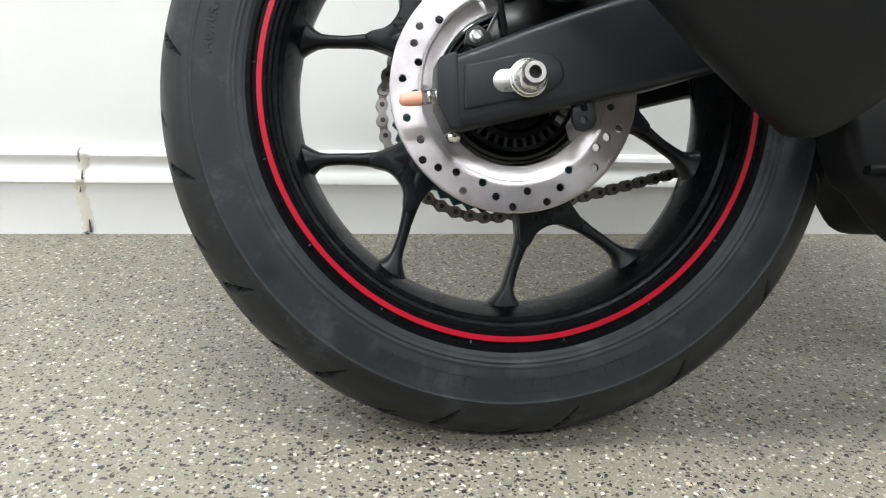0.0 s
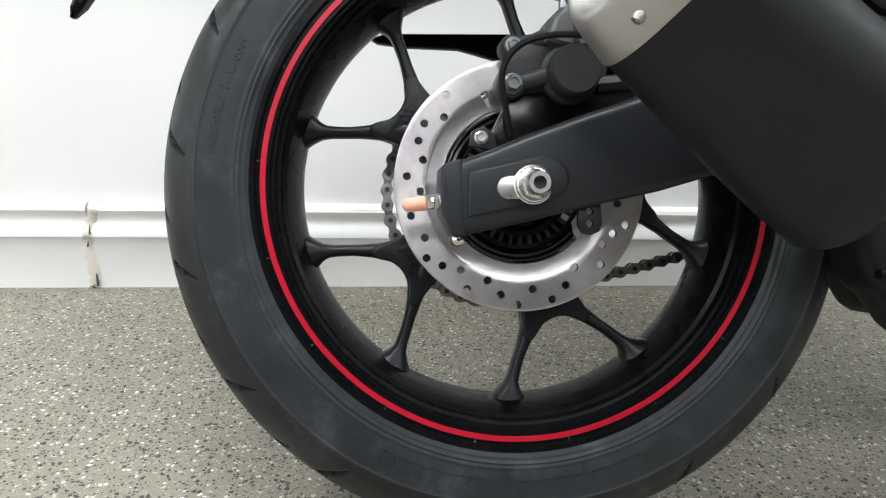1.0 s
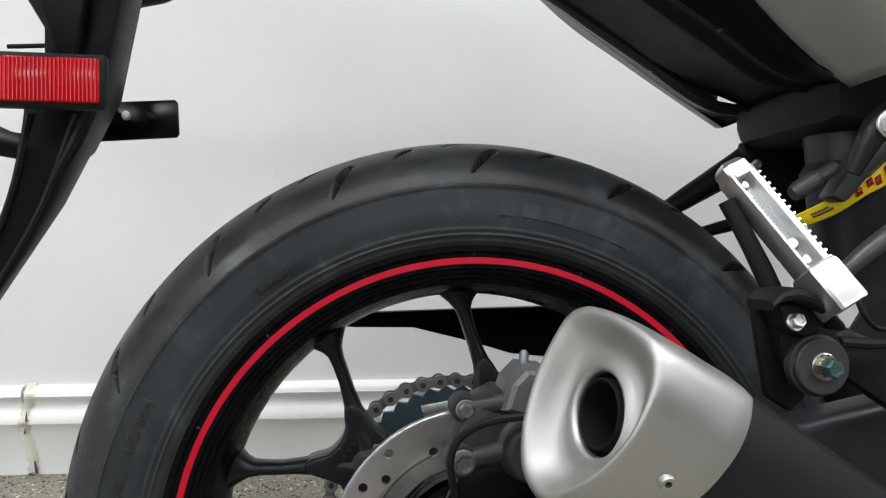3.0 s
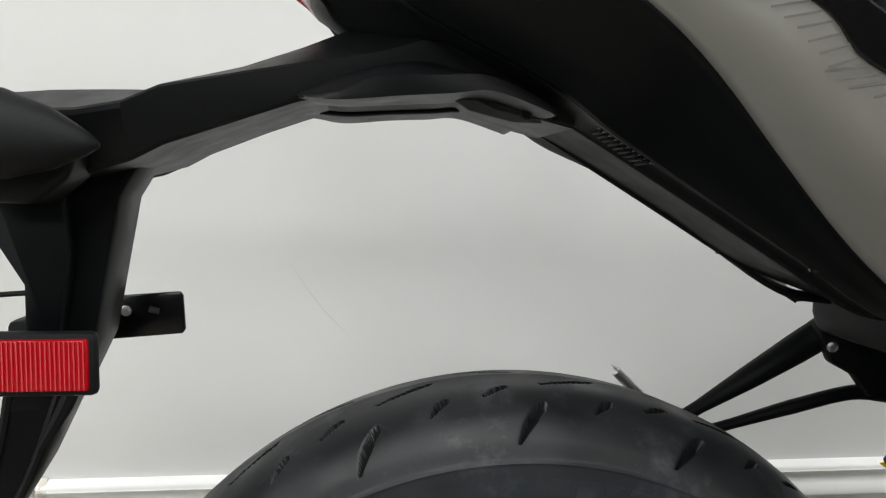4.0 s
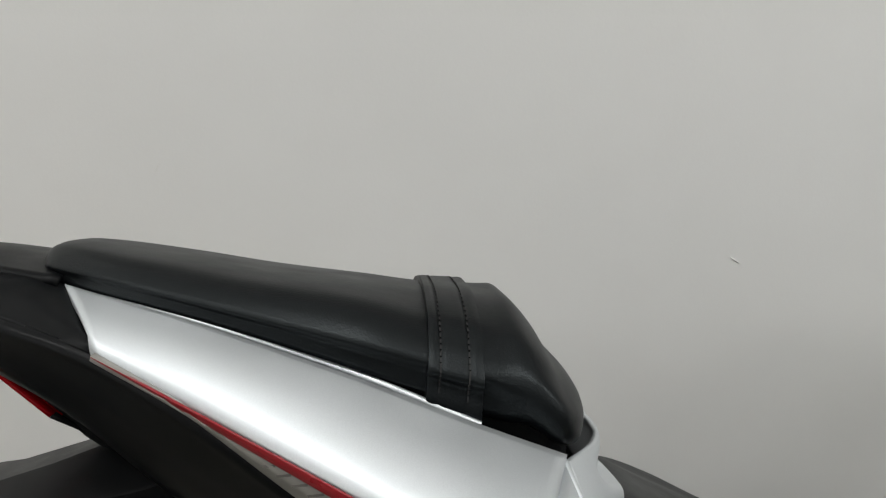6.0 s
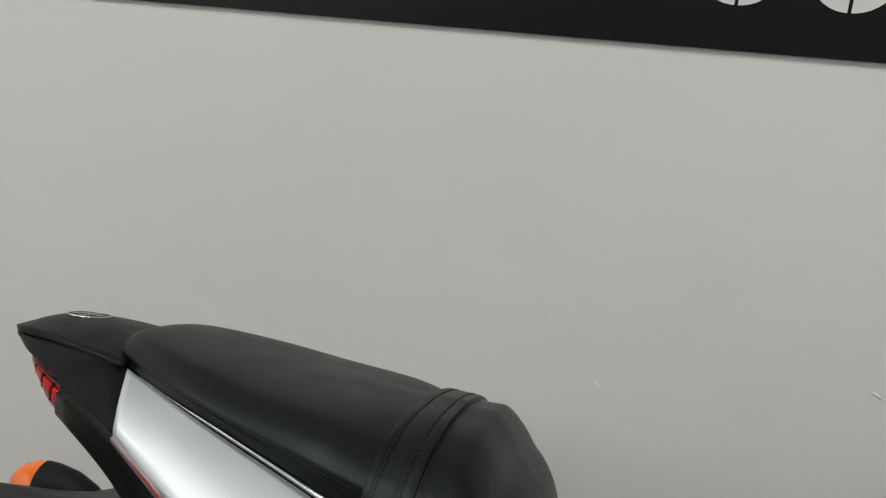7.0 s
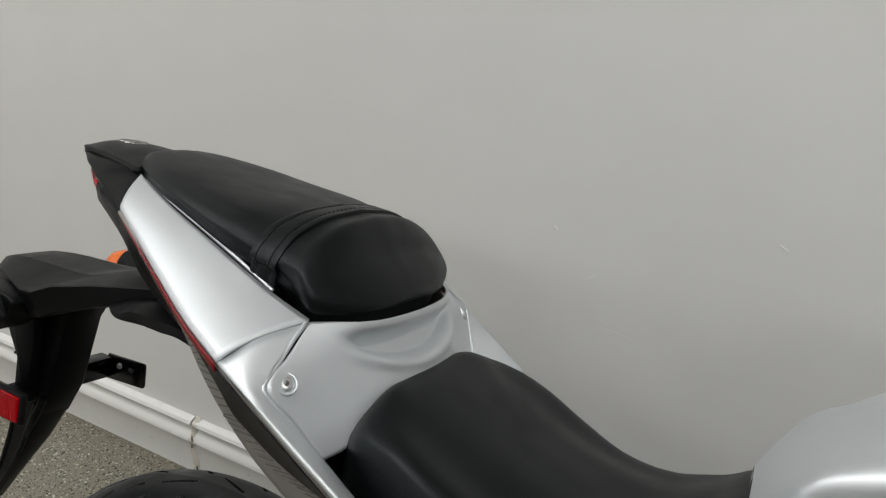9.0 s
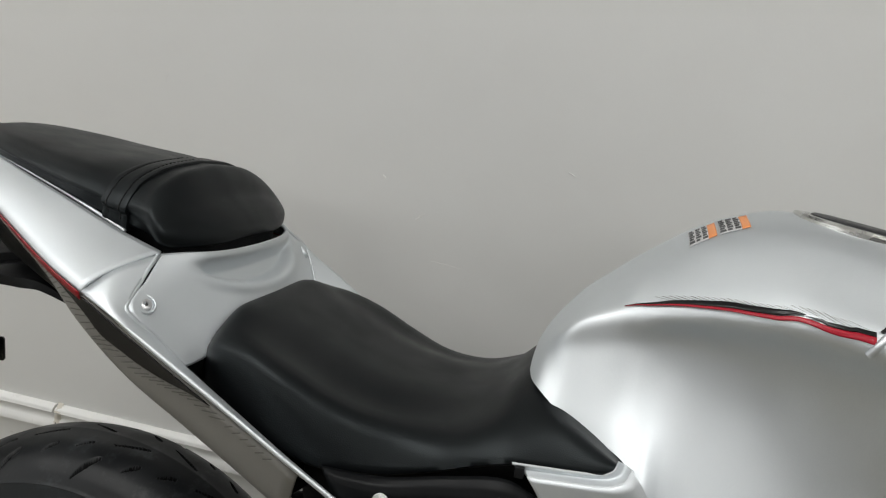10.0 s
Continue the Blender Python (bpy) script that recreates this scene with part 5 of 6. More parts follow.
def seat_cowl():
    half = [[(0.1375, 0.1290, 0.8945), (0.1500, 0.1130, 0.8960), (0.1630, 0.0900, 0.8960), (0.1720, 0.0580, 0.8955), (0.1750, 0.0, 0.8950)],
            [(0.1430, 0.1600, 0.8750), (0.1550, 0.1300, 0.8765), (0.1680, 0.0940, 0.8775), (0.1780, 0.0580, 0.8775), (0.1815, 0.0, 0.8775)],
            [(0.1485, 0.1915, 0.8560), (0.1600, 0.1480, 0.8560), (0.1750, 0.1000, 0.8580), (0.1860, 0.0600, 0.8600), (0.1900, 0.0, 0.8610)],
            [(0.1680, 0.1740, 0.8270), (0.1750, 0.1420, 0.8290), (0.1870, 0.1000, 0.8350), (0.1960, 0.0600, 0.8400), (0.2000, 0.0, 0.8430)],
            [(0.1880, 0.1560, 0.7985), (0.1930, 0.1330, 0.8020), (0.1990, 0.1000, 0.8140), (0.2040, 0.0600, 0.8230), (0.2070, 0.0, 0.8280)]]
    rows = [catmull([(x, -y, z) for x, y, z in r] + [(x, y, z) for x, y, z in reversed(r)][1:], 73) for r in half]
    grid = np.stack([catmull(np.array(rows)[:, j], 49) for j in range(73)], 1)
    share = np.linspace(0, 1, 49)[:, None]
    side = np.abs(grid[:, :, 1])

    def ease(v):
        v = np.clip(v, 0, 1)
        return v * v * (3 - 2 * v)

    # a round hollow below the nose of the pillion seat, with a soft lip at its foot
    foot = 0.62 - 0.34 * np.clip(side / 0.105, 0, 1.5) ** 2
    hollow = ease((share - 0.05) / 0.22) * ease((foot - share) / 0.16) * ease((0.122 - side) / 0.045)
    lip = np.exp(-(((share - foot - 0.02) / 0.07) ** 2)) * ease((0.130 - side) / 0.05)
    grid = grid + hollow[:, :, None] * np.array((-0.0125, 0, -0.0065)) + lip[:, :, None] * np.array((0.0022, 0, 0.0022))
    cowl = finish("seat_cowl", grid.reshape(-1, 3), grid_faces(49, 73), SILVER, bike, "silver painted cowl between the two seats", 60)
    shell = cowl.modifiers.new("shell", "SOLIDIFY")
    shell.thickness, shell.offset = 0.003, 0.0
    for side in (-1, 1):
        seam = [(0.1365, 0.1300, 0.8965), (0.1400, 0.1500, 0.8850), (0.1440, 0.1730, 0.8700), (0.1470, 0.1910, 0.8590), (0.1500, 0.1945, 0.8545), (0.1560, 0.1900, 0.8460), (0.1720, 0.1750, 0.8245), (0.1895, 0.1570, 0.7985)]
        tube("panel_edge", [(x - 0.0006, side * (y + 0.0006), z + 0.0002) for x, y, z in seam], [0.0016, 0.0018, 0.0020, 0.0022, 0.0022, 0.0020, 0.0018, 0.0014], SILVER, cowl, n=10, steps=60)
        tube("panel_gap", [(x - 0.0024, side * (y + 0.0024), z - 0.0012) for x, y, z in seam[3:]], 0.0010, INK, cowl, n=6, steps=40)
        n = Vector((0.62, side * 0.42, 0.66)).normalized()
        p = Vector((0.1535, side * 0.1735, 0.8570))
        turned("screw_pocket", p - n * 0.004, p + n * 0.0016, [(0, 0.0), (0, 0.0100), (0.75, 0.0100), (1.0, 0.0092), (0.95, 0.0080), (0.3, 0.0074), (0.3, 0.0)], SILVER, cowl, n=28)
        screw = turned("cowl_screw", p - n * 0.004, p + n * 0.0022, [(0, 0.0), (0, 0.0062), (0.55, 0.0062), (0.85, 0.0056), (1.0, 0.0042), (1.0, 0.0026), (0.6, 0.0024), (0.6, 0)], ALU, cowl, "recessed socket screw", n=20)
        # ink-dark disc drawn for the shade at the bottom of the screw head
        turned("socket", p + n * 0.0006, p + n * 0.0009, [(0, 0.0), (0, 0.0024), (1, 0.0024), (1, 0.0)], INK, screw, n=6)
    return cowl


seat_cowl()


def tank():
    def ring(x, pts):
        p = catmull([(0, pts[0][1])] + pts[1:], 40)
        return [(x + 0.0, -y, z) for y, z in p] + [(x, y, z) for y, z in p[::-1]][:-1]

    data = [(0.4975, [(0, 0.844), (0.012, 0.8436), (0.024, 0.8425), (0.034, 0.841), (0.042, 0.839), (0.049, 0.835), (0.055, 0.829)]),
            (0.503, [(0, 0.857), (0.018, 0.856), (0.034, 0.853), (0.048, 0.849), (0.058, 0.844), (0.069, 0.837), (0.08, 0.828)]),
            (0.512, [(0, 0.8725), (0.026, 0.871), (0.047, 0.867), (0.063, 0.861), (0.072, 0.852), (0.083, 0.84), (0.095, 0.825)]),
            (0.527, [(0, 0.892), (0.0327, 0.89), (0.0593, 0.8859), (0.079, 0.8807), (0.0825, 0.8627), (0.0927, 0.8396), (0.106, 0.8165)]),
            (0.541, [(0, 0.909), (0.0356, 0.906), (0.0634, 0.9002), (0.084, 0.8929), (0.0869, 0.8693), (0.0964, 0.8389), (0.109, 0.8085)]),
            (0.5665, [(0, 0.9335), (0.0375, 0.928), (0.0662, 0.9162), (0.0867, 0.9038), (0.0886, 0.8755), (0.1015, 0.8375), (0.119, 0.7983)]),
            (0.5856, [(0, 0.95), (0.0394, 0.944), (0.071, 0.9281), (0.0914, 0.9092), (0.0885, 0.8800), (0.1010, 0.8390), (0.129, 0.7937)]),
            (0.598, [(0, 0.96), (0.0414, 0.953), (0.0749, 0.9341), (0.0973, 0.9122), (0.0895, 0.8835), (0.1020, 0.8400), (0.137, 0.7870)]),
            (0.612, [(0, 0.9705), (0.0443, 0.963), (0.0808, 0.9421), (0.1041, 0.9167), (0.0900, 0.8880), (0.1015, 0.8390), (0.1494, 0.7736)]),
            (0.63, [(0, 0.983), (0.0483, 0.975), (0.0896, 0.9501), (0.1149, 0.9216), (0.0945, 0.8920), (0.1020, 0.8380), (0.1476, 0.7516)]),
            (0.655, [(0, 0.997), (0.0552, 0.987), (0.1024, 0.9581), (0.1306, 0.9275), (0.1020, 0.8960), (0.1040, 0.8350), (0.1449, 0.7258)]),
            (0.702, [(0, 1.011), (0.068, 1), (0.125, 0.967), (0.158, 0.9344), (0.1190, 0.9000), (0.1130, 0.8300), (0.154, 0.69)]),
            (0.76, [(0, 1.006), (0.0816, 0.997), (0.1438, 0.9605), (0.1775, 0.9313), (0.1380, 0.8900), (0.125, 0.79), (0.15, 0.67)]),
            (0.83, [(0, 0.996), (0.092, 0.987), (0.16, 0.947), (0.19, 0.918), (0.16, 0.87), (0.135, 0.785), (0.145, 0.66)]),
            (0.92, [(0, 0.976), (0.096, 0.968), (0.166, 0.93), (0.19, 0.905), (0.156, 0.855), (0.145, 0.78), (0.17, 0.66)]),
            (0.98, [(0, 0.952), (0.08, 0.945), (0.14, 0.912), (0.16, 0.885), (0.148, 0.84), (0.144, 0.77), (0.156, 0.66)])]
    rings = [ring(x, p) for x, p in data]
    arr = np.array(rings)
    fine = np.stack([catmull(arr[:, j], 110) for j in range(arr.shape[1])], 1)
    body = loft("fuel_tank", fine, SILVER, bike, "silver painted fuel tank with red and black tape stripe", sharp=70, cap=False)
    # stripes follow the crease of the tank, a little above it
    crease = np.array([(x, p[3][0], p[3][1]) for x, p in data])

    def on_tank(x, above, side, lift):
        i = np.interp(x, fine[:, 0, 0], np.arange(len(fine)))
        a = int(i)
        sec = fine[a] * (1 - i + a) + fine[min(a + 1, len(fine) - 1)] * (i - a)
        half = sec[:40] * (1, -1, 1)
        c = (np.interp(x, crease[:, 0], crease[:, 1]), np.interp(x, crease[:, 0], crease[:, 2]))
        run = np.r_[0, np.cumsum(np.linalg.norm(np.diff(half[:, 1:], axis=0), axis=1))]
        dense = np.linspace(0, run[-1], 1500)
        at = dense[np.argmin(np.hypot(np.interp(dense, run, half[:, 1]) - c[0], np.interp(dense, run, half[:, 2]) - c[1]))] - above
        y, z = np.interp(at, run, half[:, 1]), np.interp(at, run, half[:, 2])
        out = np.array((y, z - 0.86))
        out /= np.linalg.norm(out)
        return (x, side * (y + out[0] * lift), z + out[1] * lift)

    def tape(name, xs, low, high, mat, side, label=""):
        x = np.linspace(xs[0], xs[-1], 18)
        rows = [[on_tank(v, np.interp(v, xs, edge), side, 0.0014) for v in x] for edge in (low, high)]
        skin(name, rows, mat, body, label, n=44, across=3, thick=0.0006)

    for side in (-1, 1):
        tape("red_stripe", [0.575, 0.615, 0.655, 0.700, 0.752], [0.0085, 0.0084, 0.0076, 0.0058, 0.0036], [0.0088, 0.0100, 0.0100, 0.0096, 0.0098], RED, side, "red tape stripe")
        tape("black_stripe", [0.575, 0.615, 0.655, 0.690, 0.706], [0.0088, 0.0101, 0.0101, 0.0102, 0.0126], [0.0092, 0.0136, 0.0160, 0.0152, 0.0132], PIANO, side, "black tape stripe")
        tape("black_stripe", [0.706, 0.725, 0.752], [0.0114, 0.0100, 0.0100], [0.0117, 0.0134, 0.0142], PIANO, side)
        for k in range(26):
            x = 0.612 + 0.0054 * k
            at = float(np.interp(x, [0.60, 0.655, 0.700, 0.75], [0.0128, 0.0142, 0.0140, 0.0150]))
            a, b = on_tank(x - 0.013, at + 0.0050, side, 0.0008), on_tank(x, at, side, 0.0008)
            c, d = on_tank(x + 0.0010, at, side, 0.0008), on_tank(x - 0.0122, at + 0.0052, side, 0.0008)
            finish("tape_dash", [a, b, c, d], [(0, 1, 2, 3)], GREYLINE, body, smooth=False)
        # raised silver edge of the front cover that cuts the stripe off
        edge = [on_tank(x, h, side, 0.0016) for x, h in ((0.749, -0.0060), (0.7535, 0.0040), (0.760, 0.0150), (0.768, 0.0300), (0.780, 0.0480))]
        tube("front_cover_edge", edge, 0.0028, SILVER, body, n=10, steps=30)
        tri = [on_tank(x, h, side, 0.0012) for x, h in ((0.7545, 0.0160), (0.7590, 0.0160), (0.7660, 0.0300), (0.7640, 0.0300))]
        finish("black_mark", tri, [(0, 1, 2, 3)], PIANO, body, smooth=False)
    # warning label on the rear slope: unreadable print becomes bars
    def on_top(x, y, lift):
        i = np.interp(x, fine[:, 0, 0], np.arange(len(fine)))
        a = int(i)
        sec = fine[a] * (1 - i + a) + fine[min(a + 1, len(fine) - 1)] * (i - a)
        return (x, y, float(np.interp(abs(y), -sec[:18, 1], sec[:18, 2])) + lift)

    def patch(name, u0, u1, y0, y1, lift, mat, parent, label=""):
        rows = [[on_top(u, y, lift) for y in np.linspace(y0, y1, 5)] for u in (u0, (u0 + u1) / 2, u1)]
        return skin(name, rows, mat, parent, label, n=8, across=3, thick=0.0003)

    for u0, u1, mat in ((0.6230, 0.6385, PAPER), (0.6385, 0.6450, ORANGE), (0.6470, 0.6650, PAPER), (0.6650, 0.6720, ORANGE)):
        ob = patch("warning_label", u0, u1, -0.050, -0.008, 0.0007, mat, body, "small warning label with orange headings" if mat is PAPER else "")
        for k in range(6 if mat is PAPER else 0):
            for m in range(3):
                step = (u1 - u0) / 3
                patch("print_bar", u0 + step * m + 0.0006, u0 + step * (m + 1) - 0.0006 - 0.001 * ((k + m) % 2), -0.0475 + 0.0067 * k, -0.0434 + 0.0067 * k, 0.0013, INK, ob)
    cap = turned("filler_cap", (0.7745, 0.0, 0.9990), (0.7756, 0.0, 1.0075), [(0, 0.0), (0, 0.062), (0.5, 0.062), (0.8, 0.060), (0.85, 0.052), (0.7, 0.050), (0.72, 0.0)], ZINC, body, "round metal fuel filler cap", n=48)
    turned("cap_centre", (0.7751, 0.0, 1.0045), (0.7756, 0.0, 1.0085), [(0, 0.0), (0, 0.046), (0.7, 0.046), (1, 0.043), (1, 0.0)], DARKMETAL, cap, n=40)
    for side in (-1, 1):
        outer = [(0.5185, 0.1640, 0.7715), (0.5450, 0.1645, 0.7740), (0.5700, 0.1650, 0.7765), (0.5870, 0.1650, 0.7795), (0.5975, 0.1635, 0.7860), (0.6015, 0.1605, 0.7955)]
        inner = [(0.5040, 0.1620, 0.7795), (0.5340, 0.1610, 0.7815), (0.5620, 0.1600, 0.7835), (0.5780, 0.1590, 0.7855), (0.5875, 0.1575, 0.7905), (0.5905, 0.1555, 0.7985)]
        low1 = [(0.5320, 0.1640, 0.7530), (0.5590, 0.1640, 0.7540), (0.5850, 0.1638, 0.7550), (0.6100, 0.1630, 0.7555), (0.6260, 0.1615, 0.7540), (0.6400, 0.1590, 0.7480)]
        low2 = [(0.5900, 0.1600, 0.6600), (0.6150, 0.1600, 0.6600), (0.6400, 0.1590, 0.6600), (0.6700, 0.1570, 0.6600), (0.6950, 0.1545, 0.6600), (0.7200, 0.1500, 0.6600)]
        flip = [[(x, side * y, z) for x, y, z in l] for l in (outer, inner, low1, low2)]
        skirt = skin("tank_side_panel", [flip[0], flip[2], flip[3]], SILVER, body, "silver panel under the tank", n=40, thick=0.004)
        ledge = offset(blend(flip[1], flip[0], 0.5), dy=-side * 0.0045, dz=-0.001)
        skin("panel_ledge", [flip[1], ledge, flip[0]], SILVER, body, n=40, thick=0.002)
        tube("panel_rim", flip[0], 0.0016, SILVER, skirt, n=8, steps=40)
        tube("panel_rim", flip[1], 0.0012, SILVER, skirt, n=8, steps=40)
        box("panel_step", (-0.004, -0.004, -0.005), (0.004, 0.004, 0.005), BLACKPLASTIC, skirt, bevel=0.001, m=Matrix.Translation((0.5110, side * 0.1625, 0.7740)))


tank()


def side_cover():
    for side in (-1, 1):
        rows = [[(0.335, side * 0.164, 0.7370), (0.390, side * 0.157, 0.7365), (0.450, side * 0.155, 0.7510), (0.500, side * 0.154, 0.7600), (0.530, side * 0.158, 0.7510)],
                [(0.345, side * 0.172, 0.7290), (0.400, side * 0.166, 0.7260), (0.455, side * 0.165, 0.7355), (0.510, side * 0.165, 0.7420), (0.560, side * 0.165, 0.7250)],
                [(0.380, side * 0.172, 0.6680), (0.430, side * 0.170, 0.6600), (0.480, side * 0.170, 0.6550), (0.540, side * 0.178, 0.6600), (0.600, side * 0.172, 0.6600)]]
        cover = skin("side_cover", rows, SATIN, bike, "satin black side cover under the seat", n=26, thick=0.004, mirror=False)
        p = Vector((0.3960, side * 0.1690, 0.7222))
        bolt("cover_screw", p - Vector((0, -side * 0.004, 0)) * 1.0, (0.0, side, 0.25), 0.0062, 0.006, ALU, cover, "silver button screw", flange=1.25)
    box("seat_frame", (0.28, -0.085, 0.640), (0.62, 0.085, 0.745), BLACKPLASTIC, bike, "black frame under the seat", bevel=0.02)
    cowl = plate("lower_cowl", [(0.268, 0.275), (0.271, 0.253), (0.282, 0.222), (0.298, 0.212), (0.318, 0.186), (0.345, 0.165), (0.40, 0.150), (0.80, 0.150), (0.84, 0.40), (0.80, 0.66), (0.60, 0.700), (0.50, 0.640), (0.44, 0.460), (0.33, 0.325)], -0.140, -0.085, BLACKPLASTIC, bike, "black lower cowl and engine covers", bevel=0.012, segments=3)
    plate("engine_cover", [(0.36, 0.36), (0.38, 0.25), (0.42, 0.18), (0.80, 0.17), (0.84, 0.40), (0.80, 0.66), (0.60, 0.690), (0.50, 0.640), (0.44, 0.48)], -0.086, 0.120, BLACKPLASTIC, cowl, bevel=0.02, segments=3)
    box("cowl_ledge", (0.284, -0.146, 0.228), (0.345, -0.132, 0.236), SATIN, cowl, bevel=0.002)


side_cover()


# ---- rear fender, plate holder, lamps ----
def fender():
    stations = [(0.030, 0.850, 0.829, 0.806, 0.020, 0.058, 0.055), (-0.020, 0.862, 0.842, 0.818, 0.022, 0.058, 0.055), (-0.0457, 0.868, 0.853, 0.829, 0.024, 0.058, 0.055), (-0.0690, 0.873, 0.8565, 0.833, 0.025, 0.059, 0.056), (-0.0900, 0.873, 0.850, 0.829, 0.026, 0.060, 0.058), (-0.1167, 0.868, 0.844, 0.8245, 0.027, 0.062, 0.060), (-0.1465, 0.8555, 0.8380, 0.8182, 0.029, 0.066, 0.066), (-0.1800, 0.8435, 0.8310, 0.8065, 0.031, 0.071, 0.068),
                (-0.2240, 0.8275, 0.8205, 0.7900, 0.034, 0.085, 0.078), (-0.2427, 0.8250, 0.8099, 0.7800, 0.036, 0.0950, 0.080), (-0.2700, 0.8245, 0.8060, 0.7720, 0.036, 0.0880, 0.074), (-0.3000, 0.8235, 0.8060, 0.7660, 0.036, 0.0750, 0.060), (-0.3300, 0.8212, 0.8050, 0.7640, 0.034, 0.0600, 0.050), (-0.3600, 0.8170, 0.8010, 0.7680, 0.030, 0.0450, 0.040), (-0.3860, 0.8080, 0.7950, 0.7760, 0.020, 0.0300, 0.026)]
    arm_rings = []
    for x, top, mid, low, wt, wc, wl in stations:
        right = [(0.0, top), (wt - 0.003, top - 0.0004), (wt, top - 0.0015), (wc - 0.0015, mid + 0.0016), (wc, mid), (wc - 0.0002, mid - 0.003), (wl + 0.0008, low + 0.003), (wl, low), (wl - 0.004, low - 0.002), (0.0, low - 0.002)]
        arm_rings.append([(x, -y, z) for y, z in right] + [(x, y, z) for y, z in right[-2:0:-1]])
    arm = loft("rear_fender", arm_rings, FENDER, bike, "black plastic rear fender arm and plate holder", sharp=18)
    # lower fin with its lit under-edge
    fin = [[(-0.1465, 0.0660, 0.8195), (-0.1180, 0.0640, 0.8320), (-0.0762, 0.0640, 0.8413), (-0.0488, 0.0640, 0.8370), (-0.0245, 0.0680, 0.8275), (0.0080, 0.0780, 0.8140)],
           [(-0.1465, 0.0720, 0.8192), (-0.1220, 0.0860, 0.8190), (-0.0980, 0.0890, 0.8285), (-0.0600, 0.0915, 0.8300), (-0.0300, 0.0920, 0.8295), (0.0100, 0.0865, 0.8125)],
           [(-0.1465, 0.0740, 0.8188), (-0.1220, 0.0866, 0.8160), (-0.0840, 0.0880, 0.8192), (-0.0550, 0.0915, 0.8208), (-0.0290, 0.0935, 0.8222), (0.0105, 0.0877, 0.8095)],
           [(-0.1440, 0.0300, 0.8195), (-0.1180, 0.0300, 0.8180), (-0.0840, 0.0300, 0.8200), (-0.0550, 0.0300, 0.8215), (-0.0290, 0.0300, 0.8225), (0.0100, 0.0300, 0.8110)]]
    for side in (-1, 1):
        skin("fender_fin", [[(x, side * y, z) for x, y, z in l] for l in fin], FENDER, arm, "black lower fender fin", n=40, across=4, thick=0.002, straight=True, sharp=12)
    fin_low = [(x, z) for x, y, z in fin[3]]
    skin("fin_floor", [[(x, y, z + 0.002) for x, z in fin_low] for y in (-0.032, 0.0, 0.032)], BLACKPLASTIC, arm, n=24, across=3, thick=0.002)
    plate("signal_mount", [(-0.345, 0.800), (-0.292, 0.8015), (-0.272, 0.7990), (-0.2620, 0.7940), (-0.2660, 0.7840), (-0.2690, 0.7680), (-0.2900, 0.7520), (-0.345, 0.7550)], -0.100, -0.060, FENDER, arm, "black turn signal mount", bevel=0.0055, segments=3)
    flap = plate("flap_bracket", [(-0.0500, 0.8232), (-0.0273, 0.8281), (0.0188, 0.8169), (0.0105, 0.8075), (-0.0082, 0.8080), (-0.0381, 0.8150)], -0.0445, -0.0400, GLAREGREY, arm, "clip plate under the tail, greyed for its glare", bevel=0.001)
    for x, z in ((-0.0020, 0.8125), (0.0116, 0.8120)):
        turned("flap_clip", (x, -0.053, z), (x, -0.058, z), [(0, 0.0), (0, 0.0040), (0.7, 0.0040), (1, 0.003), (1, 0)], BLACKPLASTIC, flap, n=16)
    # hanging plate holder
    holder = plate("plate_holder", [(-0.249, 0.780), (-0.264, 0.755), (-0.2735, 0.705), (-0.282, 0.660), (-0.304, 0.614), (-0.343, 0.612), (-0.340, 0.640), (-0.337, 0.674), (-0.316, 0.677), (-0.312, 0.700), (-0.318, 0.716), (-0.338, 0.728), (-0.348, 0.790)], -0.027, 0.027, SATIN, arm, "black plate holder", bevel=0.004)
    tail_rings = []
    for (xa, xb, z), w in zip(((-0.300, -0.345, 0.622), (-0.322, -0.354, 0.574), (-0.352, -0.374, 0.524), (-0.386, -0.398, 0.468), (-0.394, -0.399, 0.459)), (0.027, 0.021, 0.015, 0.009, 0.004)):
        tail_rings.append([(xa, -w * 0.6, z), (xa - 0.004, -w, z), (xb + 0.004, -w, z), (xb, -w * 0.6, z), (xb, w * 0.6, z), (xb + 0.004, w, z), (xa - 0.004, w, z), (xa, w * 0.6, z)])
    loft("holder_tail", tail_rings, SATIN, holder, sharp=30)
    tube("holder_rib", [(-0.300, -0.026, 0.640), (-0.332, -0.020, 0.560), (-0.388, -0.009, 0.470)], [0.004, 0.003, 0.002], BLACKPLASTIC, holder, n=8)
    tube("holder_rib", [(-0.334, -0.026, 0.640), (-0.350, -0.021, 0.575), (-0.392, -0.009, 0.475)], [0.004, 0.003, 0.002], BLACKPLASTIC, holder, n=8)
    tube("holder_rib", [(-0.288, -0.027, 0.650), (-0.300, -0.029, 0.620), (-0.318, -0.024, 0.59)], [0.005, 0.005, 0.003], BLACKPLASTIC, holder, n=8)
    brace = plate("side_brace", [(-0.292, 0.775), (-0.345, 0.790), (-0.345, 0.745), (-0.318, 0.700), (-0.318, 0.660), (-0.298, 0.660), (-0.290, 0.720)], -0.046, -0.030, SATIN, arm, bevel=0.003)
    tube("holder_bar", [(-0.352, -0.022, 0.6905), (-0.312, -0.022, 0.6930)], 0.0018, BLACKPLASTIC, holder, n=8)
    bolt("brace_screw", (-0.296, -0.046, 0.7665), (0, -1, 0), 0.0058, 0.005, STEEL, brace, flange=1.2)
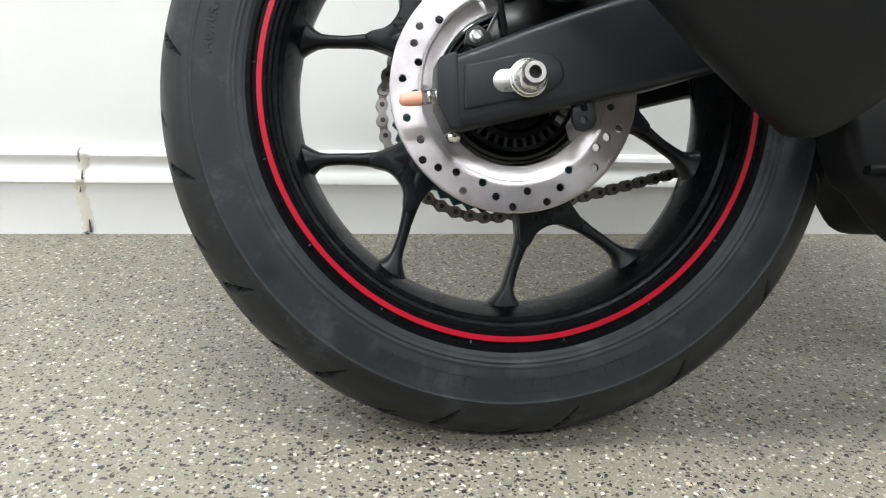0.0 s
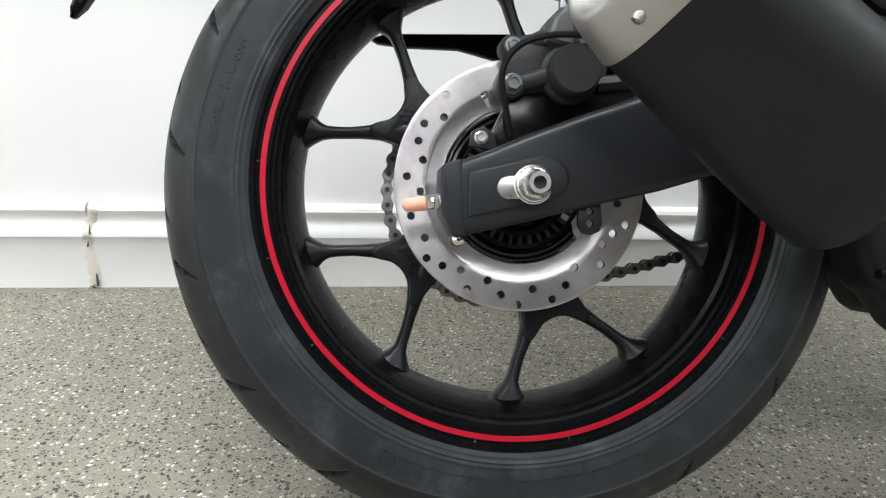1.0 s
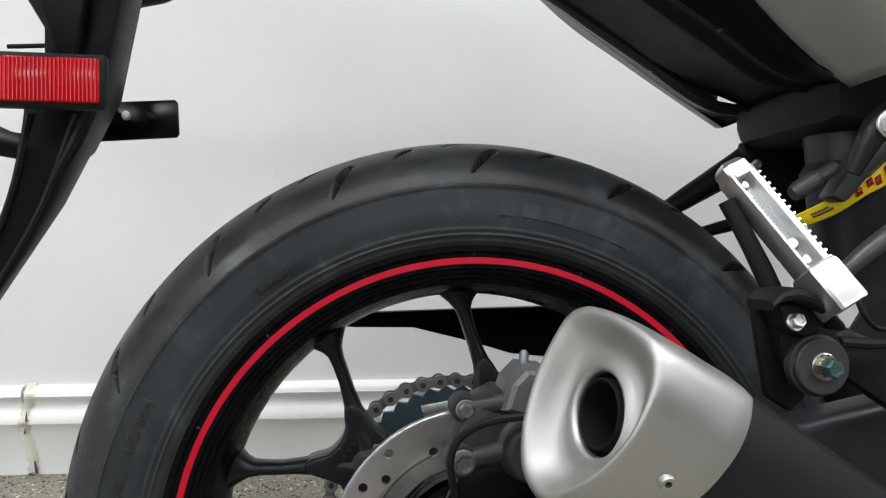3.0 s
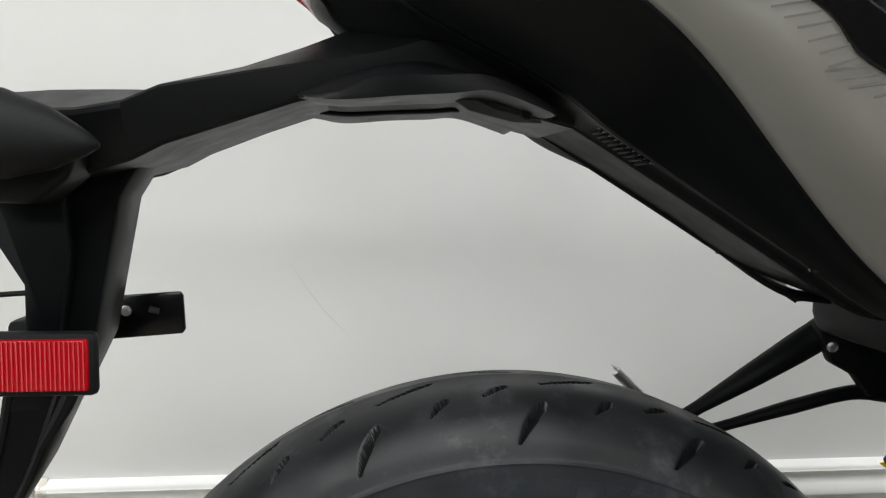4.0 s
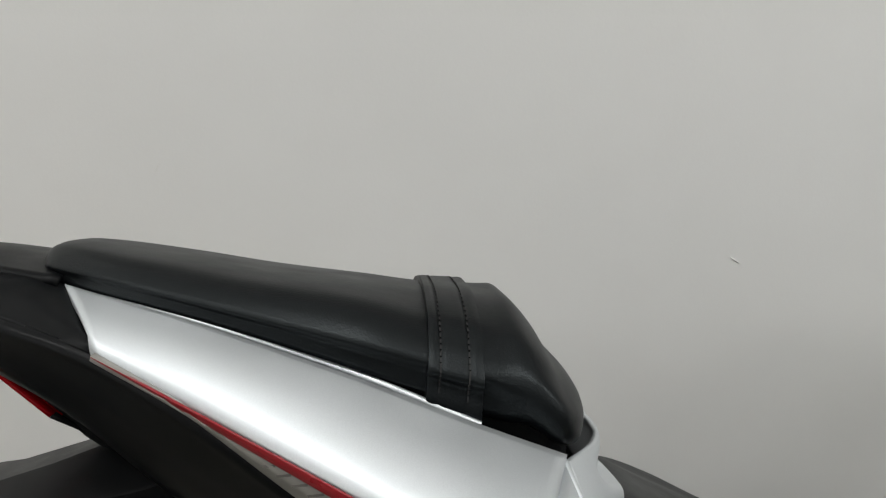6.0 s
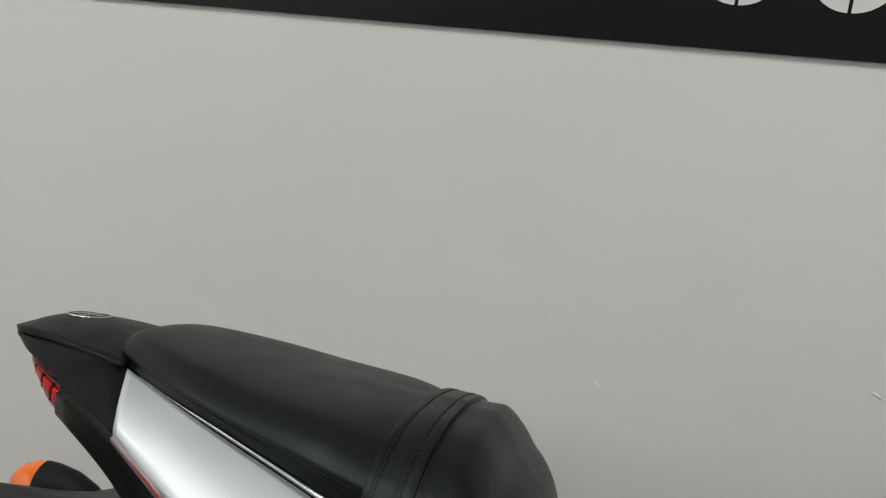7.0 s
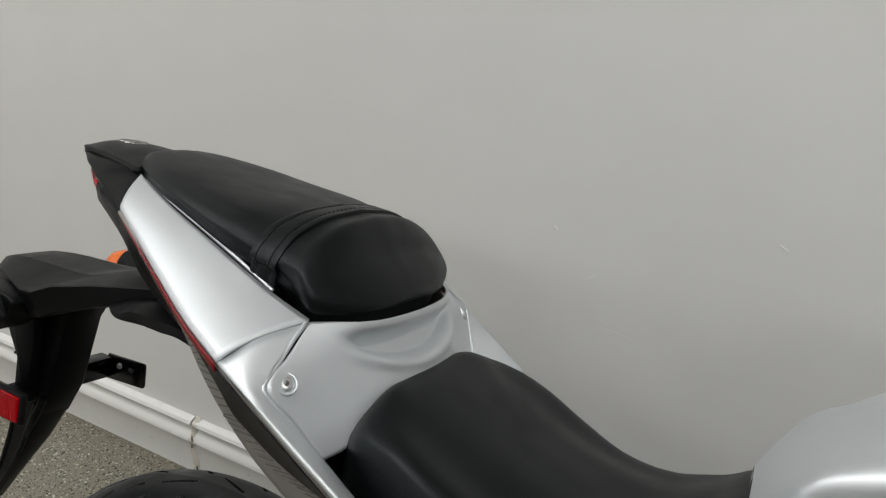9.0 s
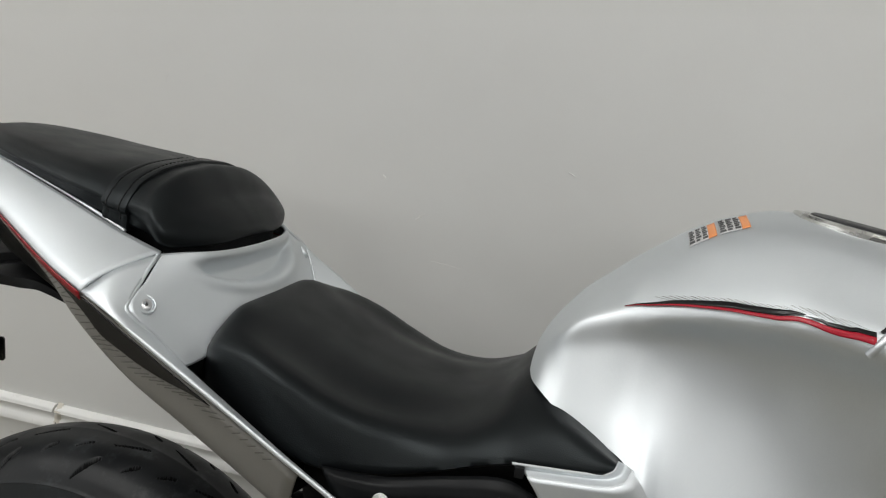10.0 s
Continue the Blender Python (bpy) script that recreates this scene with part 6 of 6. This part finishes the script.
    for side in (-1, 1):
        ear = plate("plate_bracket", [(-0.345 if side < 0 else -0.326, 0.636), (-0.254, 0.6415), (-0.2515, 0.6450), (-0.2530, 0.6735), (-0.2555, 0.6765), (-0.345 if side < 0 else -0.322, 0.6720)], side * 0.100 - 0.0015, side * 0.100 + 0.0015, PIANO, arm, "black steel plate bracket", bevel=0.0006) if side > 0 else None
        if ear:
            bolt("bracket_bolt", (-0.2985, 0.0985, 0.6605), (0, -1, 0), 0.0036, 0.003, ALU, ear, flange=1.2)
            tube("bracket_slot", [(-0.280, 0.0985, 0.6620), (-0.272, 0.0985, 0.6600)], 0.0028, DARKMETAL, ear, n=8)
            box("bracket_bar", (-0.335, 0.0, 0.6400), (-0.312, 0.099, 0.6700), PIANO, ear, bevel=0.003)
    plate("plate_stay", [(-0.430, 0.660), (-0.376, 0.636), (-0.330, 0.628), (-0.330, 0.606), (-0.384, 0.615), (-0.430, 0.634)], 0.044, 0.050, PIANO, arm, bevel=0.001)
    # red side reflector
    frame_ob = box("reflector", (-0.345, -0.074, 0.6360), (-0.2660, -0.064, 0.6755), BLACKPLASTIC, arm, "red ribbed side reflector in a black frame", bevel=0.004)
    lens = box("reflector_lens", (-0.341, -0.0765, 0.6400), (-0.2700, -0.070, 0.6715), REDLENS, frame_ob, bevel=0.0015)
    for k in range(26):
        x = -0.3395 + 0.0027 * k
        tube("lens_rib", [(x, -0.0764, 0.6410), (x, -0.0764, 0.6705)], 0.0009, REDLENS, lens, n=6)
    box("reflector_stay", (-0.325, -0.066, 0.645), (-0.300, -0.028, 0.665), BLACKPLASTIC, frame_ob, bevel=0.003)
    # turn signals on short stalks
    for side in (-1, 1):
        root = Vector((-0.300, side * 0.030, 0.790))
        body_rings = []
        for x, ry, rz in ((-0.238, 0.002, 0.002), (-0.245, 0.007, 0.008), (-0.262, 0.0150, 0.0185), (-0.285, 0.0200, 0.0265), (-0.305, 0.0215, 0.0285), (-0.318, 0.021, 0.028)):
            body_rings.append([(x - 0.009, side * 0.118 + ry * math.cos(t), 0.785 + (x + 0.238) * -0.05 + rz * math.sin(t) * (1.0 if math.sin(t) > 0 else 0.8)) for t in np.linspace(0, 2 * math.pi, 24, endpoint=False)])
        sig = loft("turn_signal", body_rings, BLACKPLASTIC, arm, "black turn signal with amber lens", sharp=60)
        lens_rings = []
        for x, ry, rz in ((-0.317, 0.0212, 0.0282), (-0.324, 0.0205, 0.0275), (-0.340, 0.0165, 0.0215), (-0.350, 0.009, 0.012), (-0.353, 0.002, 0.003)):
            lens_rings.append([(x - 0.009, side * 0.118 + ry * math.cos(t), 0.789 + rz * math.sin(t) * (1.0 if math.sin(t) > 0 else 0.8)) for t in np.linspace(0, 2 * math.pi, 24, endpoint=False)])
        loft("amber_lens", lens_rings, AMBER, sig, "amber turn signal lens", sharp=60)
        tube("stalk", [(-0.292, side * 0.030, 0.785), (-0.296, side * 0.100, 0.787)], 0.012, BLACKPLASTIC, sig, n=12)


fender()


# ---- foot pegs, shock, caliper, small parts ----
def right_peg():
    hanger = plate("peg_bracket", [(0.1512, 0.5110), (0.1570, 0.5000), (0.1625, 0.4790), (0.1700, 0.4640), (0.1780, 0.4560), (0.1880, 0.4520), (0.1980, 0.4560), (0.2045, 0.4660), (0.2040, 0.4790), (0.1985, 0.4900), (0.1970, 0.5030)], -0.206, -0.194, BLACKPLASTIC, bike, "black footrest bracket", bevel=0.003)
    plate("bracket_web", [(0.1500, 0.5110), (0.1545, 0.4800), (0.1600, 0.4500), (0.1760, 0.4400), (0.1860, 0.4480), (0.1800, 0.5080)], -0.193, -0.186, BLACKPLASTIC, hanger, bevel=0.002)
    bush = turned("rubber_bush", (0.1830, -0.204, 0.4715), (0.1830, -0.2150, 0.4715), [(0, 0.0), (0, 0.0188), (0.55, 0.0188), (0.6, 0.0172), (0.92, 0.0172), (1.0, 0.0162), (1.0, 0.0)], RUBBER, hanger, "grey rubber bush", n=36)
    bolt("muffler_bolt", (0.1830, -0.2150, 0.4715), (0, -1, 0), 0.0054, 0.005, BOLTTINT, hanger, "rainbow tinted zinc bolt", flange=1.55)
    turned("bolt_head", (0.1830, -0.2190, 0.4715), (0.1830, -0.2275, 0.4715), [(0, 0.0), (0, 0.0058), (0.8, 0.0058), (1.0, 0.0048), (1.0, 0.0034), (0.9, 0.003), (0.9, 0)], TEALZINC, hanger, "teal tinted hexagon bolt head", n=6, sharp=20)
    # folded alloy peg, an open cast channel pointing up and back
    a, e = Vector((0.140, -0.185, 0.590)), Vector((0.187, -0.229, 0.507))
    length = (e - a).length
    d = (e - a).normalized()
    out = Vector((0.25, -0.85, -0.2))
    out = (out - d * out.dot(d)).normalized()
    up = d.cross(out).normalized()
    if up.z < 0:
        up = -up
    m = Matrix((out, d, up)).transposed().to_4x4()
    m.translation = a

    def across(k, lo, hi, w0, w1):
        c = a + d * (length * k)
        return [c + out * x + up * y for x, y in ((lo, w0), (hi, w0), (hi, w1), (lo, w1))]

    block = [(0.72, 0.0092, 0.0085), (0.735, 0.0112, 0.0102), (0.76, 0.0118, 0.0106), (0.985, 0.0120, 0.0106), (1.0, 0.0114, 0.0100)]
    rings = []
    for k, h, w in block:
        c = a + d * (length * k)
        rings.append([c + out * (h * sx) + up * (w * sy) for sx, sy in ((1, 0.86), (0.88, 1), (-0.88, 1), (-1, 0.86), (-1, -0.86), (-0.88, -1), (0.88, -1), (1, -0.86))])
    peg = loft("foot_peg", rings, ALU, bike, "folded cast alloy passenger foot peg", sharp=30)
    box("peg_floor", (-0.0085, 0.004, -0.0080), (-0.0005, length * 0.725, 0.0080), CASTALU, peg, "dull cast channel floor", bevel=0.001, m=m)
    box("peg_wall", (-0.0088, 0.003, 0.0040), (0.0085, length * 0.73, 0.0088), ALU, peg, bevel=0.0012, m=m)
    box("peg_wall", (-0.0088, 0.003, -0.0088), (0.0080, length * 0.73, -0.0066), ALU, peg, bevel=0.0009, m=m)
    tip = []
    for k, h, w in ((-0.05, 0.0050, 0.0058), (-0.035, 0.0072, 0.0078), (-0.01, 0.0088, 0.0089), (0.05, 0.0089, 0.0090), (0.075, 0.0080, 0.0084)):
        c = a + d * (length * k)
        tip.append([c + out * (h * sx) + up * (w * sy) for sx, sy in ((1, 0.7), (0.7, 1), (-0.7, 1), (-1, 0.7), (-1, -0.7), (-0.7, -1), (0.7, -1), (1, -0.7))])
    loft("peg_tip", tip, ALU, peg, sharp=30)
    for k in range(15):
        y = length * (0.10 + 0.0445 * k)
        box("peg_tooth", (-0.0080, y - 0.0012, 0.0080), (0.0078, y + 0.0012, 0.0114), ALU, peg, bevel=0.0009, m=m)
    box("peg_rib", (-0.001, 0.020, -0.0030), (0.0012, 0.047, 0.0000), ALU, peg, "raised casting mark", bevel=0.0006, m=m)
    for k in range(9):
        box("peg_rib", (0.0008, 0.022 + 0.0026 * k, -0.0024), (0.0018, 0.0233 + 0.0026 * k, -0.0006), STEEL, peg, bevel=0.0002, m=m)
    for y, r in ((0.013, 0.0030), (0.058, 0.0042), (0.070, 0.0036)):
        turned("peg_boss", m @ Vector((-0.002, y, -0.0015)), m @ Vector((0.0040, y, -0.0015)), [(0, 0.0), (0, r), (0.7, r), (1, r * 0.7), (1, 0)], ALU, peg, n=14)
    tube("peg_stay", [(0.134, -0.190, 0.571), (0.146, -0.195, 0.546), (0.156, -0.198, 0.524), (0.162, -0.200, 0.508)], [0.0052, 0.0056, 0.0062, 0.0066], BLACKPLASTIC, hanger, n=12)
    clevis = []
    arch = catmull([(0.1432, 0.5085), (0.1505, 0.5140), (0.1600, 0.5150), (0.1700, 0.5120), (0.1790, 0.5045), (0.1875, 0.4965)], 20)
    for k, (x, z) in enumerate(arch):
        thick = 0.0028 + 0.0014 * math.sin(math.pi * k / 19)
        clevis.append([(x, y, z + s * thick) for y, s in ((-0.2275, -0.6), (-0.2285, 0.0), (-0.2270, 0.7), (-0.2230, 1.0), (-0.199, 1.0), (-0.199, -1.0), (-0.2240, -1.0))])
    loft("peg_clevis", clevis, BLACKPLASTIC, hanger, sharp=35)
    bolt("clevis_bolt", (0.1640, -0.2150, 0.4985), (0.1, -1, 0.25), 0.0046, 0.006, ALU, hanger, flange=1.25)
    plate("clevis_cheek", [(0.1530, 0.5110), (0.1580, 0.4930), (0.1720, 0.4890), (0.1860, 0.4960), (0.1780, 0.5080), (0.1650, 0.5140)], -0.216, -0.200, BLACKPLASTIC, hanger, bevel=0.003)
    plate("hanger_web", [(0.190, 0.478), (0.255, 0.436), (0.34, 0.42), (0.36, 0.455), (0.30, 0.460), (0.22, 0.492)], -0.185, -0.170, BLACKPLASTIC, hanger, bevel=0.004)


def left_peg():
    br = tube("peg_strut", [(0.318, 0.104, 0.640), (0.302, 0.110, 0.627), (0.255, 0.112, 0.598), (0.201, 0.116, 0.5645), (0.170, 0.118, 0.545)], [0.0150, 0.0140, 0.0110, 0.0065, 0.006], BLACKPLASTIC, bike, "black far side footrest strut", n=12)
    tube("peg_strut", [(0.385, 0.104, 0.577), (0.349, 0.110, 0.5785), (0.290, 0.112, 0.565), (0.2325, 0.116, 0.5485), (0.195, 0.118, 0.538)], [0.008, 0.0068, 0.0068, 0.0050, 0.005], BLACKPLASTIC, br, n=12)
    plate("strut_foot", [(0.296, 0.648), (0.330, 0.665), (0.372, 0.640), (0.372, 0.585), (0.350, 0.580), (0.335, 0.600), (0.312, 0.612)], 0.086, 0.100, BLACKPLASTIC, br, bevel=0.003)
    bolt("strut_screw", (0.311, 0.086, 0.627), (-0.2, -1, -0.2), 0.0042, 0.004, ALU, br, flange=1.2)
    peg = tube("foot_peg", [(0.1255, 0.124, 0.5985), (0.150, 0.130, 0.575)], [0.0045, 0.0055], ALU, br, "alloy foot peg", n=10)
    for k in range(7):
        box("peg_tooth", (-0.0075, -0.004, -0.0008), (0.0075, 0.004, 0.0008), ALU, peg, bevel=0.0003, m=Matrix.Translation((0.1275 + 0.0033 * k, 0.124, 0.5985 - 0.0034 * k)) @ Matrix.Rotation(radians(43), 4, "Y"))


def shock():
    body = turned("shock_absorber", (0.352, -0.020, 0.500), (0.332, -0.020, 0.700), [(0, 0.0), (0, 0.040), (0.45, 0.040), (0.5, 0.044), (0.56, 0.044), (0.6, 0.038), (1, 0.038), (1, 0)], ARM, bike, "dark rear shock absorber with a yellow label", n=40)
    low = [(0.2805, -0.040, 0.5600), (0.300, -0.056, 0.5710), (0.320, -0.0655, 0.5860), (0.340, -0.067, 0.5960), (0.362, -0.064, 0.6060)]
    high = [(0.2690, -0.040, 0.5680), (0.290, -0.058, 0.5820), (0.314, -0.0655, 0.6000), (0.334, -0.067, 0.6200), (0.358, -0.064, 0.6360)]
    lab = skin("yellow_label", [low, offset(blend(low, high, 0.5), dy=-0.002), high], YELLOW, body, "yellow warning label with red print", n=24, thick=0.001)

    def print_bar(u0, u1, v0, v1, mat):
        p, q = catmull(low, 41), catmull(high, 41)
        lines = [[tuple((p[int(u * 40)] * (1 - v) + q[int(u * 40)] * v) + np.array((0, -0.0034, 0))) for u in np.linspace(u0, u1, 6)] for v in (v0, v1)]
        skin("print_bar", lines, mat, lab, n=8, across=2, thick=0.0008)

    print_bar(0.55, 0.95, 0.78, 0.84, INK)
    for k, (v0, v1) in enumerate(((0.25, 0.62), (0.35, 0.7), (0.2, 0.55), (0.3, 0.66), (0.22, 0.5))):
        print_bar(0.44 + 0.09 * k, 0.485 + 0.09 * k, v0, v1, RED)
    print_bar(0.10, 0.26, 0.40, 0.50, INK)
    print_bar(0.12, 0.24, 0.60, 0.68, INK)
    mount = plate("shock_mount", [(0.300, 0.664), (0.318, 0.676), (0.360, 0.680), (0.358, 0.650), (0.338, 0.647), (0.304, 0.621), (0.278, 0.583), (0.292, 0.578), (0.318, 0.607), (0.350, 0.630), (0.372, 0.640), (0.372, 0.700), (0.30, 0.700)], -0.082, -0.060, DARKGREY, body, bevel=0.004)
    bolt("shock_bolt", (0.301, -0.116, 0.635), (0, -1, 0), 0.0085, 0.008, ALU, body, "bright shock mount bolt", flange=1.3)
    tube("shock_link", [(0.345, -0.095, 0.660), (0.301, -0.104, 0.635), (0.286, -0.095, 0.60)], [0.012, 0.012, 0.006], ARM, body, n=10)
    turned("reservoir", (0.243, -0.085, 0.584), (0.279, -0.085, 0.606), [(0, 0.0), (0, 0.0055), (0.15, 0.0075), (0.55, 0.0075), (0.6, 0.0055), (1, 0.0050), (1, 0)], DARKGREY, body)
    tube("frame_bar", [(0.258, -0.120, 0.522), (0.285, -0.120, 0.543), (0.330, -0.118, 0.572)], [0.006, 0.008, 0.009], DARKGREY, body, n=12)
    tube("cable", [(0.206, -0.196, 0.484), (0.240, -0.192, 0.4825), (0.300, -0.180, 0.490), (0.36, -0.16, 0.51)], 0.0034, BLACKPLASTIC, body, "black cable", n=8)
    tube("cable", [(0.262, -0.13, 0.515), (0.268, -0.135, 0.495), (0.280, -0.135, 0.485), (0.310, -0.13, 0.490)], 0.0022, BLACKPLASTIC, body, n=8)
    tube("brake_hose", [(0.190, -0.165, 0.468), (0.215, -0.165, 0.472), (0.260, -0.160, 0.476)], [0.006, 0.008, 0.006], BLACKPLASTIC, body, n=10)


def caliper():
    body = plate("brake_caliper", [(-0.026, 0.394), (-0.018, 0.412), (-0.004, 0.430), (0.012, 0.438), (0.040, 0.436), (0.062, 0.425), (0.070, 0.404), (0.060, 0.388), (0.020, 0.384), (-0.010, 0.382)], -0.096, -0.050, CALIPER, bike, "dark grey rear brake caliper", bevel=0.004)
    turned("piston_cap", (0.034, -0.094, 0.3985), (0.034, -0.124, 0.3985), [(0, 0.0), (0, 0.0250), (0.28, 0.0250), (0.34, 0.0232), (0.40, 0.0218), (0.90, 0.0212), (1.0, 0.0192), (1.0, 0.0)], CALIPER, body, n=40)
    turned("slide_pin", (-0.0150, -0.085, 0.3890), (-0.0150, -0.100, 0.3890), [(0, 0.0), (0, 0.0128), (0.7, 0.0128), (1, 0.0110), (1, 0)], CALIPER, body)
    bolt("caliper_bolt", (-0.0150, -0.100, 0.3890), (0, -1, 0), 0.0070, 0.010, BOLTGREY, body, "dull grey flanged bolt", flange=1.3)
    turned("slide_pin", (-0.012, -0.070, 0.424), (-0.012, -0.090, 0.424), [(0, 0.0), (0, 0.0105), (0.8, 0.0105), (1, 0.009), (1, 0)], CALIPER, body)
    bolt("caliper_bolt", (-0.012, -0.090, 0.424), (0, -1, 0), 0.0056, 0.007, BOLTGREY, body, flange=1.3)
    tube("bridge", [(-0.012, -0.092, 0.389), (0.004, -0.098, 0.393), (0.018, -0.100, 0.397)], [0.0085, 0.0078, 0.0085], CALIPER, body, n=12)
    tube("bridge", [(-0.010, -0.086, 0.424), (0.004, -0.090, 0.427), (0.020, -0.092, 0.430)], [0.0075, 0.0070, 0.0085], CALIPER, body, n=12)
    # faceted casting over the pads
    rings = []
    for y, grow in ((-0.066, 1.0), (-0.092, 1.0), (-0.104, 0.86), (-0.107, 0.72)):
        rings.append([(0.038 + (x - 0.038) * grow, y, 0.436 + (z - 0.436) * grow) for x, z in ((0.010, 0.424), (0.017, 0.446), (0.028, 0.457), (0.046, 0.455), (0.060, 0.442), (0.063, 0.424), (0.040, 0.416))])
    loft("caliper_block", rings, CALIPERLIGHT, body, "grey cast caliper block", sharp=12)
    box("caliper_rib", (0.035, -0.110, 0.422), (0.040, -0.100, 0.448), CALIPER, body, bevel=0.001)
    box("caliper_rib", (0.050, -0.108, 0.420), (0.0535, -0.096, 0.446), CALIPER, body, bevel=0.001)
    turned("bleed_nipple", (0.032, -0.085, 0.438), (0.032, -0.085, 0.466), [(0, 0.0), (0, 0.0055), (0.4, 0.0055), (0.45, 0.0035), (0.9, 0.0035), (1, 0.002), (1, 0)], BOLTGREY, body)
    tube("sensor_cable", [(-0.016, -0.100, 0.345), (-0.021, -0.106, 0.365), (-0.026, -0.112, 0.392), (-0.020, -0.116, 0.410), (-0.004, -0.121, 0.421), (0.025, -0.124, 0.4255), (0.055, -0.124, 0.4225), (0.085, -0.115, 0.410)], 0.0028, BLACKPLASTIC, body, "black brake hose", n=8, steps=60)
    bracket = plate("caliper_bracket", [(-0.035, 0.330), (-0.030, 0.352), (-0.020, 0.372), (-0.010, 0.385), (0.030, 0.385), (0.106, 0.394), (0.112, 0.352), (0.030, 0.335), (0.0, 0.330)], -0.092, -0.080, PIANO, body, bevel=0.003)
    bolt("sensor_bolt", (-0.0400, -0.093, 0.3450), (0, -1, 0), 0.0048, 0.006, ZINC, bracket, flange=1.25)
    plate("sensor_tab", [(-0.050, 0.338), (-0.048, 0.350), (-0.038, 0.355), (-0.028, 0.348), (-0.026, 0.334)], -0.094, -0.088, CALIPER, bracket, bevel=0.001)
    tube("caliper_arm", [(0.060, -0.09, 0.392), (0.110, -0.09, 0.398)], 0.008, CALIPER, body, n=8)


def chain_guard():
    plate("chain_guard", [(-0.128, 0.4735), (-0.112, 0.4790), (0.030, 0.4835), (0.200, 0.4880), (0.240, 0.440), (0.200, 0.425), (0.060, 0.440), (0.020, 0.452), (-0.034, 0.4655), (-0.089, 0.4660), (-0.120, 0.4690)], 0.085, 0.098, SATIN, bike, "black plastic chain guard", bevel=0.002)


right_peg()
left_peg()
shock()
caliper()
chain_guard()

# ---- lamps ----
def ceiling_panel(x, y):
    lamp = tagged(box("ceiling_light", (x - 0.6, y - 0.3, HIGH - 0.03), (x + 0.6, y + 0.3, HIGH - 0.002), LAMPGLOW, bevel=0.002), "white rectangular ceiling light panel", "ceiling light", group="ceiling lights")
    return lamp


for x in (-2.3, -0.2, 1.9, 4.0):
    for y in (-0.25, -3.0):
        ceiling_panel(x, y)
for x in (-2.3, -0.2, 1.9, 4.0):
    area_lamp("panel_light", (x, -0.25, HIGH - 0.04), (x, -0.25, 0), 1.2, 0.6, 52 if x < 3 else 42, (1.0, 1.0, 0.99))
    area_lamp("panel_light", (x, -3.0, HIGH - 0.04), (x, -3.0, 0), 1.2, 0.6, 40, (1.0, 1.0, 0.99))
# soft side light from the left, added without a visible source
area_lamp("added_side_light", (X0 + 0.1, -1.7, 1.45), (0.2, 0.3, 0.7), 3.2, 2.4, 40, (0.96, 0.985, 1.0))


def added_window():
    """Unseen window added in the side wall, to carry the soft light along the wall."""
    pane = tagged(box("unseen_window_1", (X0 + 0.004, -3.30, 0.25), (X0 + 0.016, -0.10, 2.65), ADDEDGLOW, bevel=0), "added unseen window with a glowing frosted pane", "window", kind="structure")
    for y in (-3.34, -1.73, -0.10):
        box("added_window_frame", (X0 + 0.002, y, 0.21), (X0 + 0.045, y + 0.04, 2.69), TRIM, pane, bevel=0.004)
    for z in (0.21, 2.65):
        box("added_window_frame", (X0 + 0.002, -3.30, z), (X0 + 0.043, -0.10, z + 0.04), TRIM, pane, bevel=0.004)
    return pane


added_window()
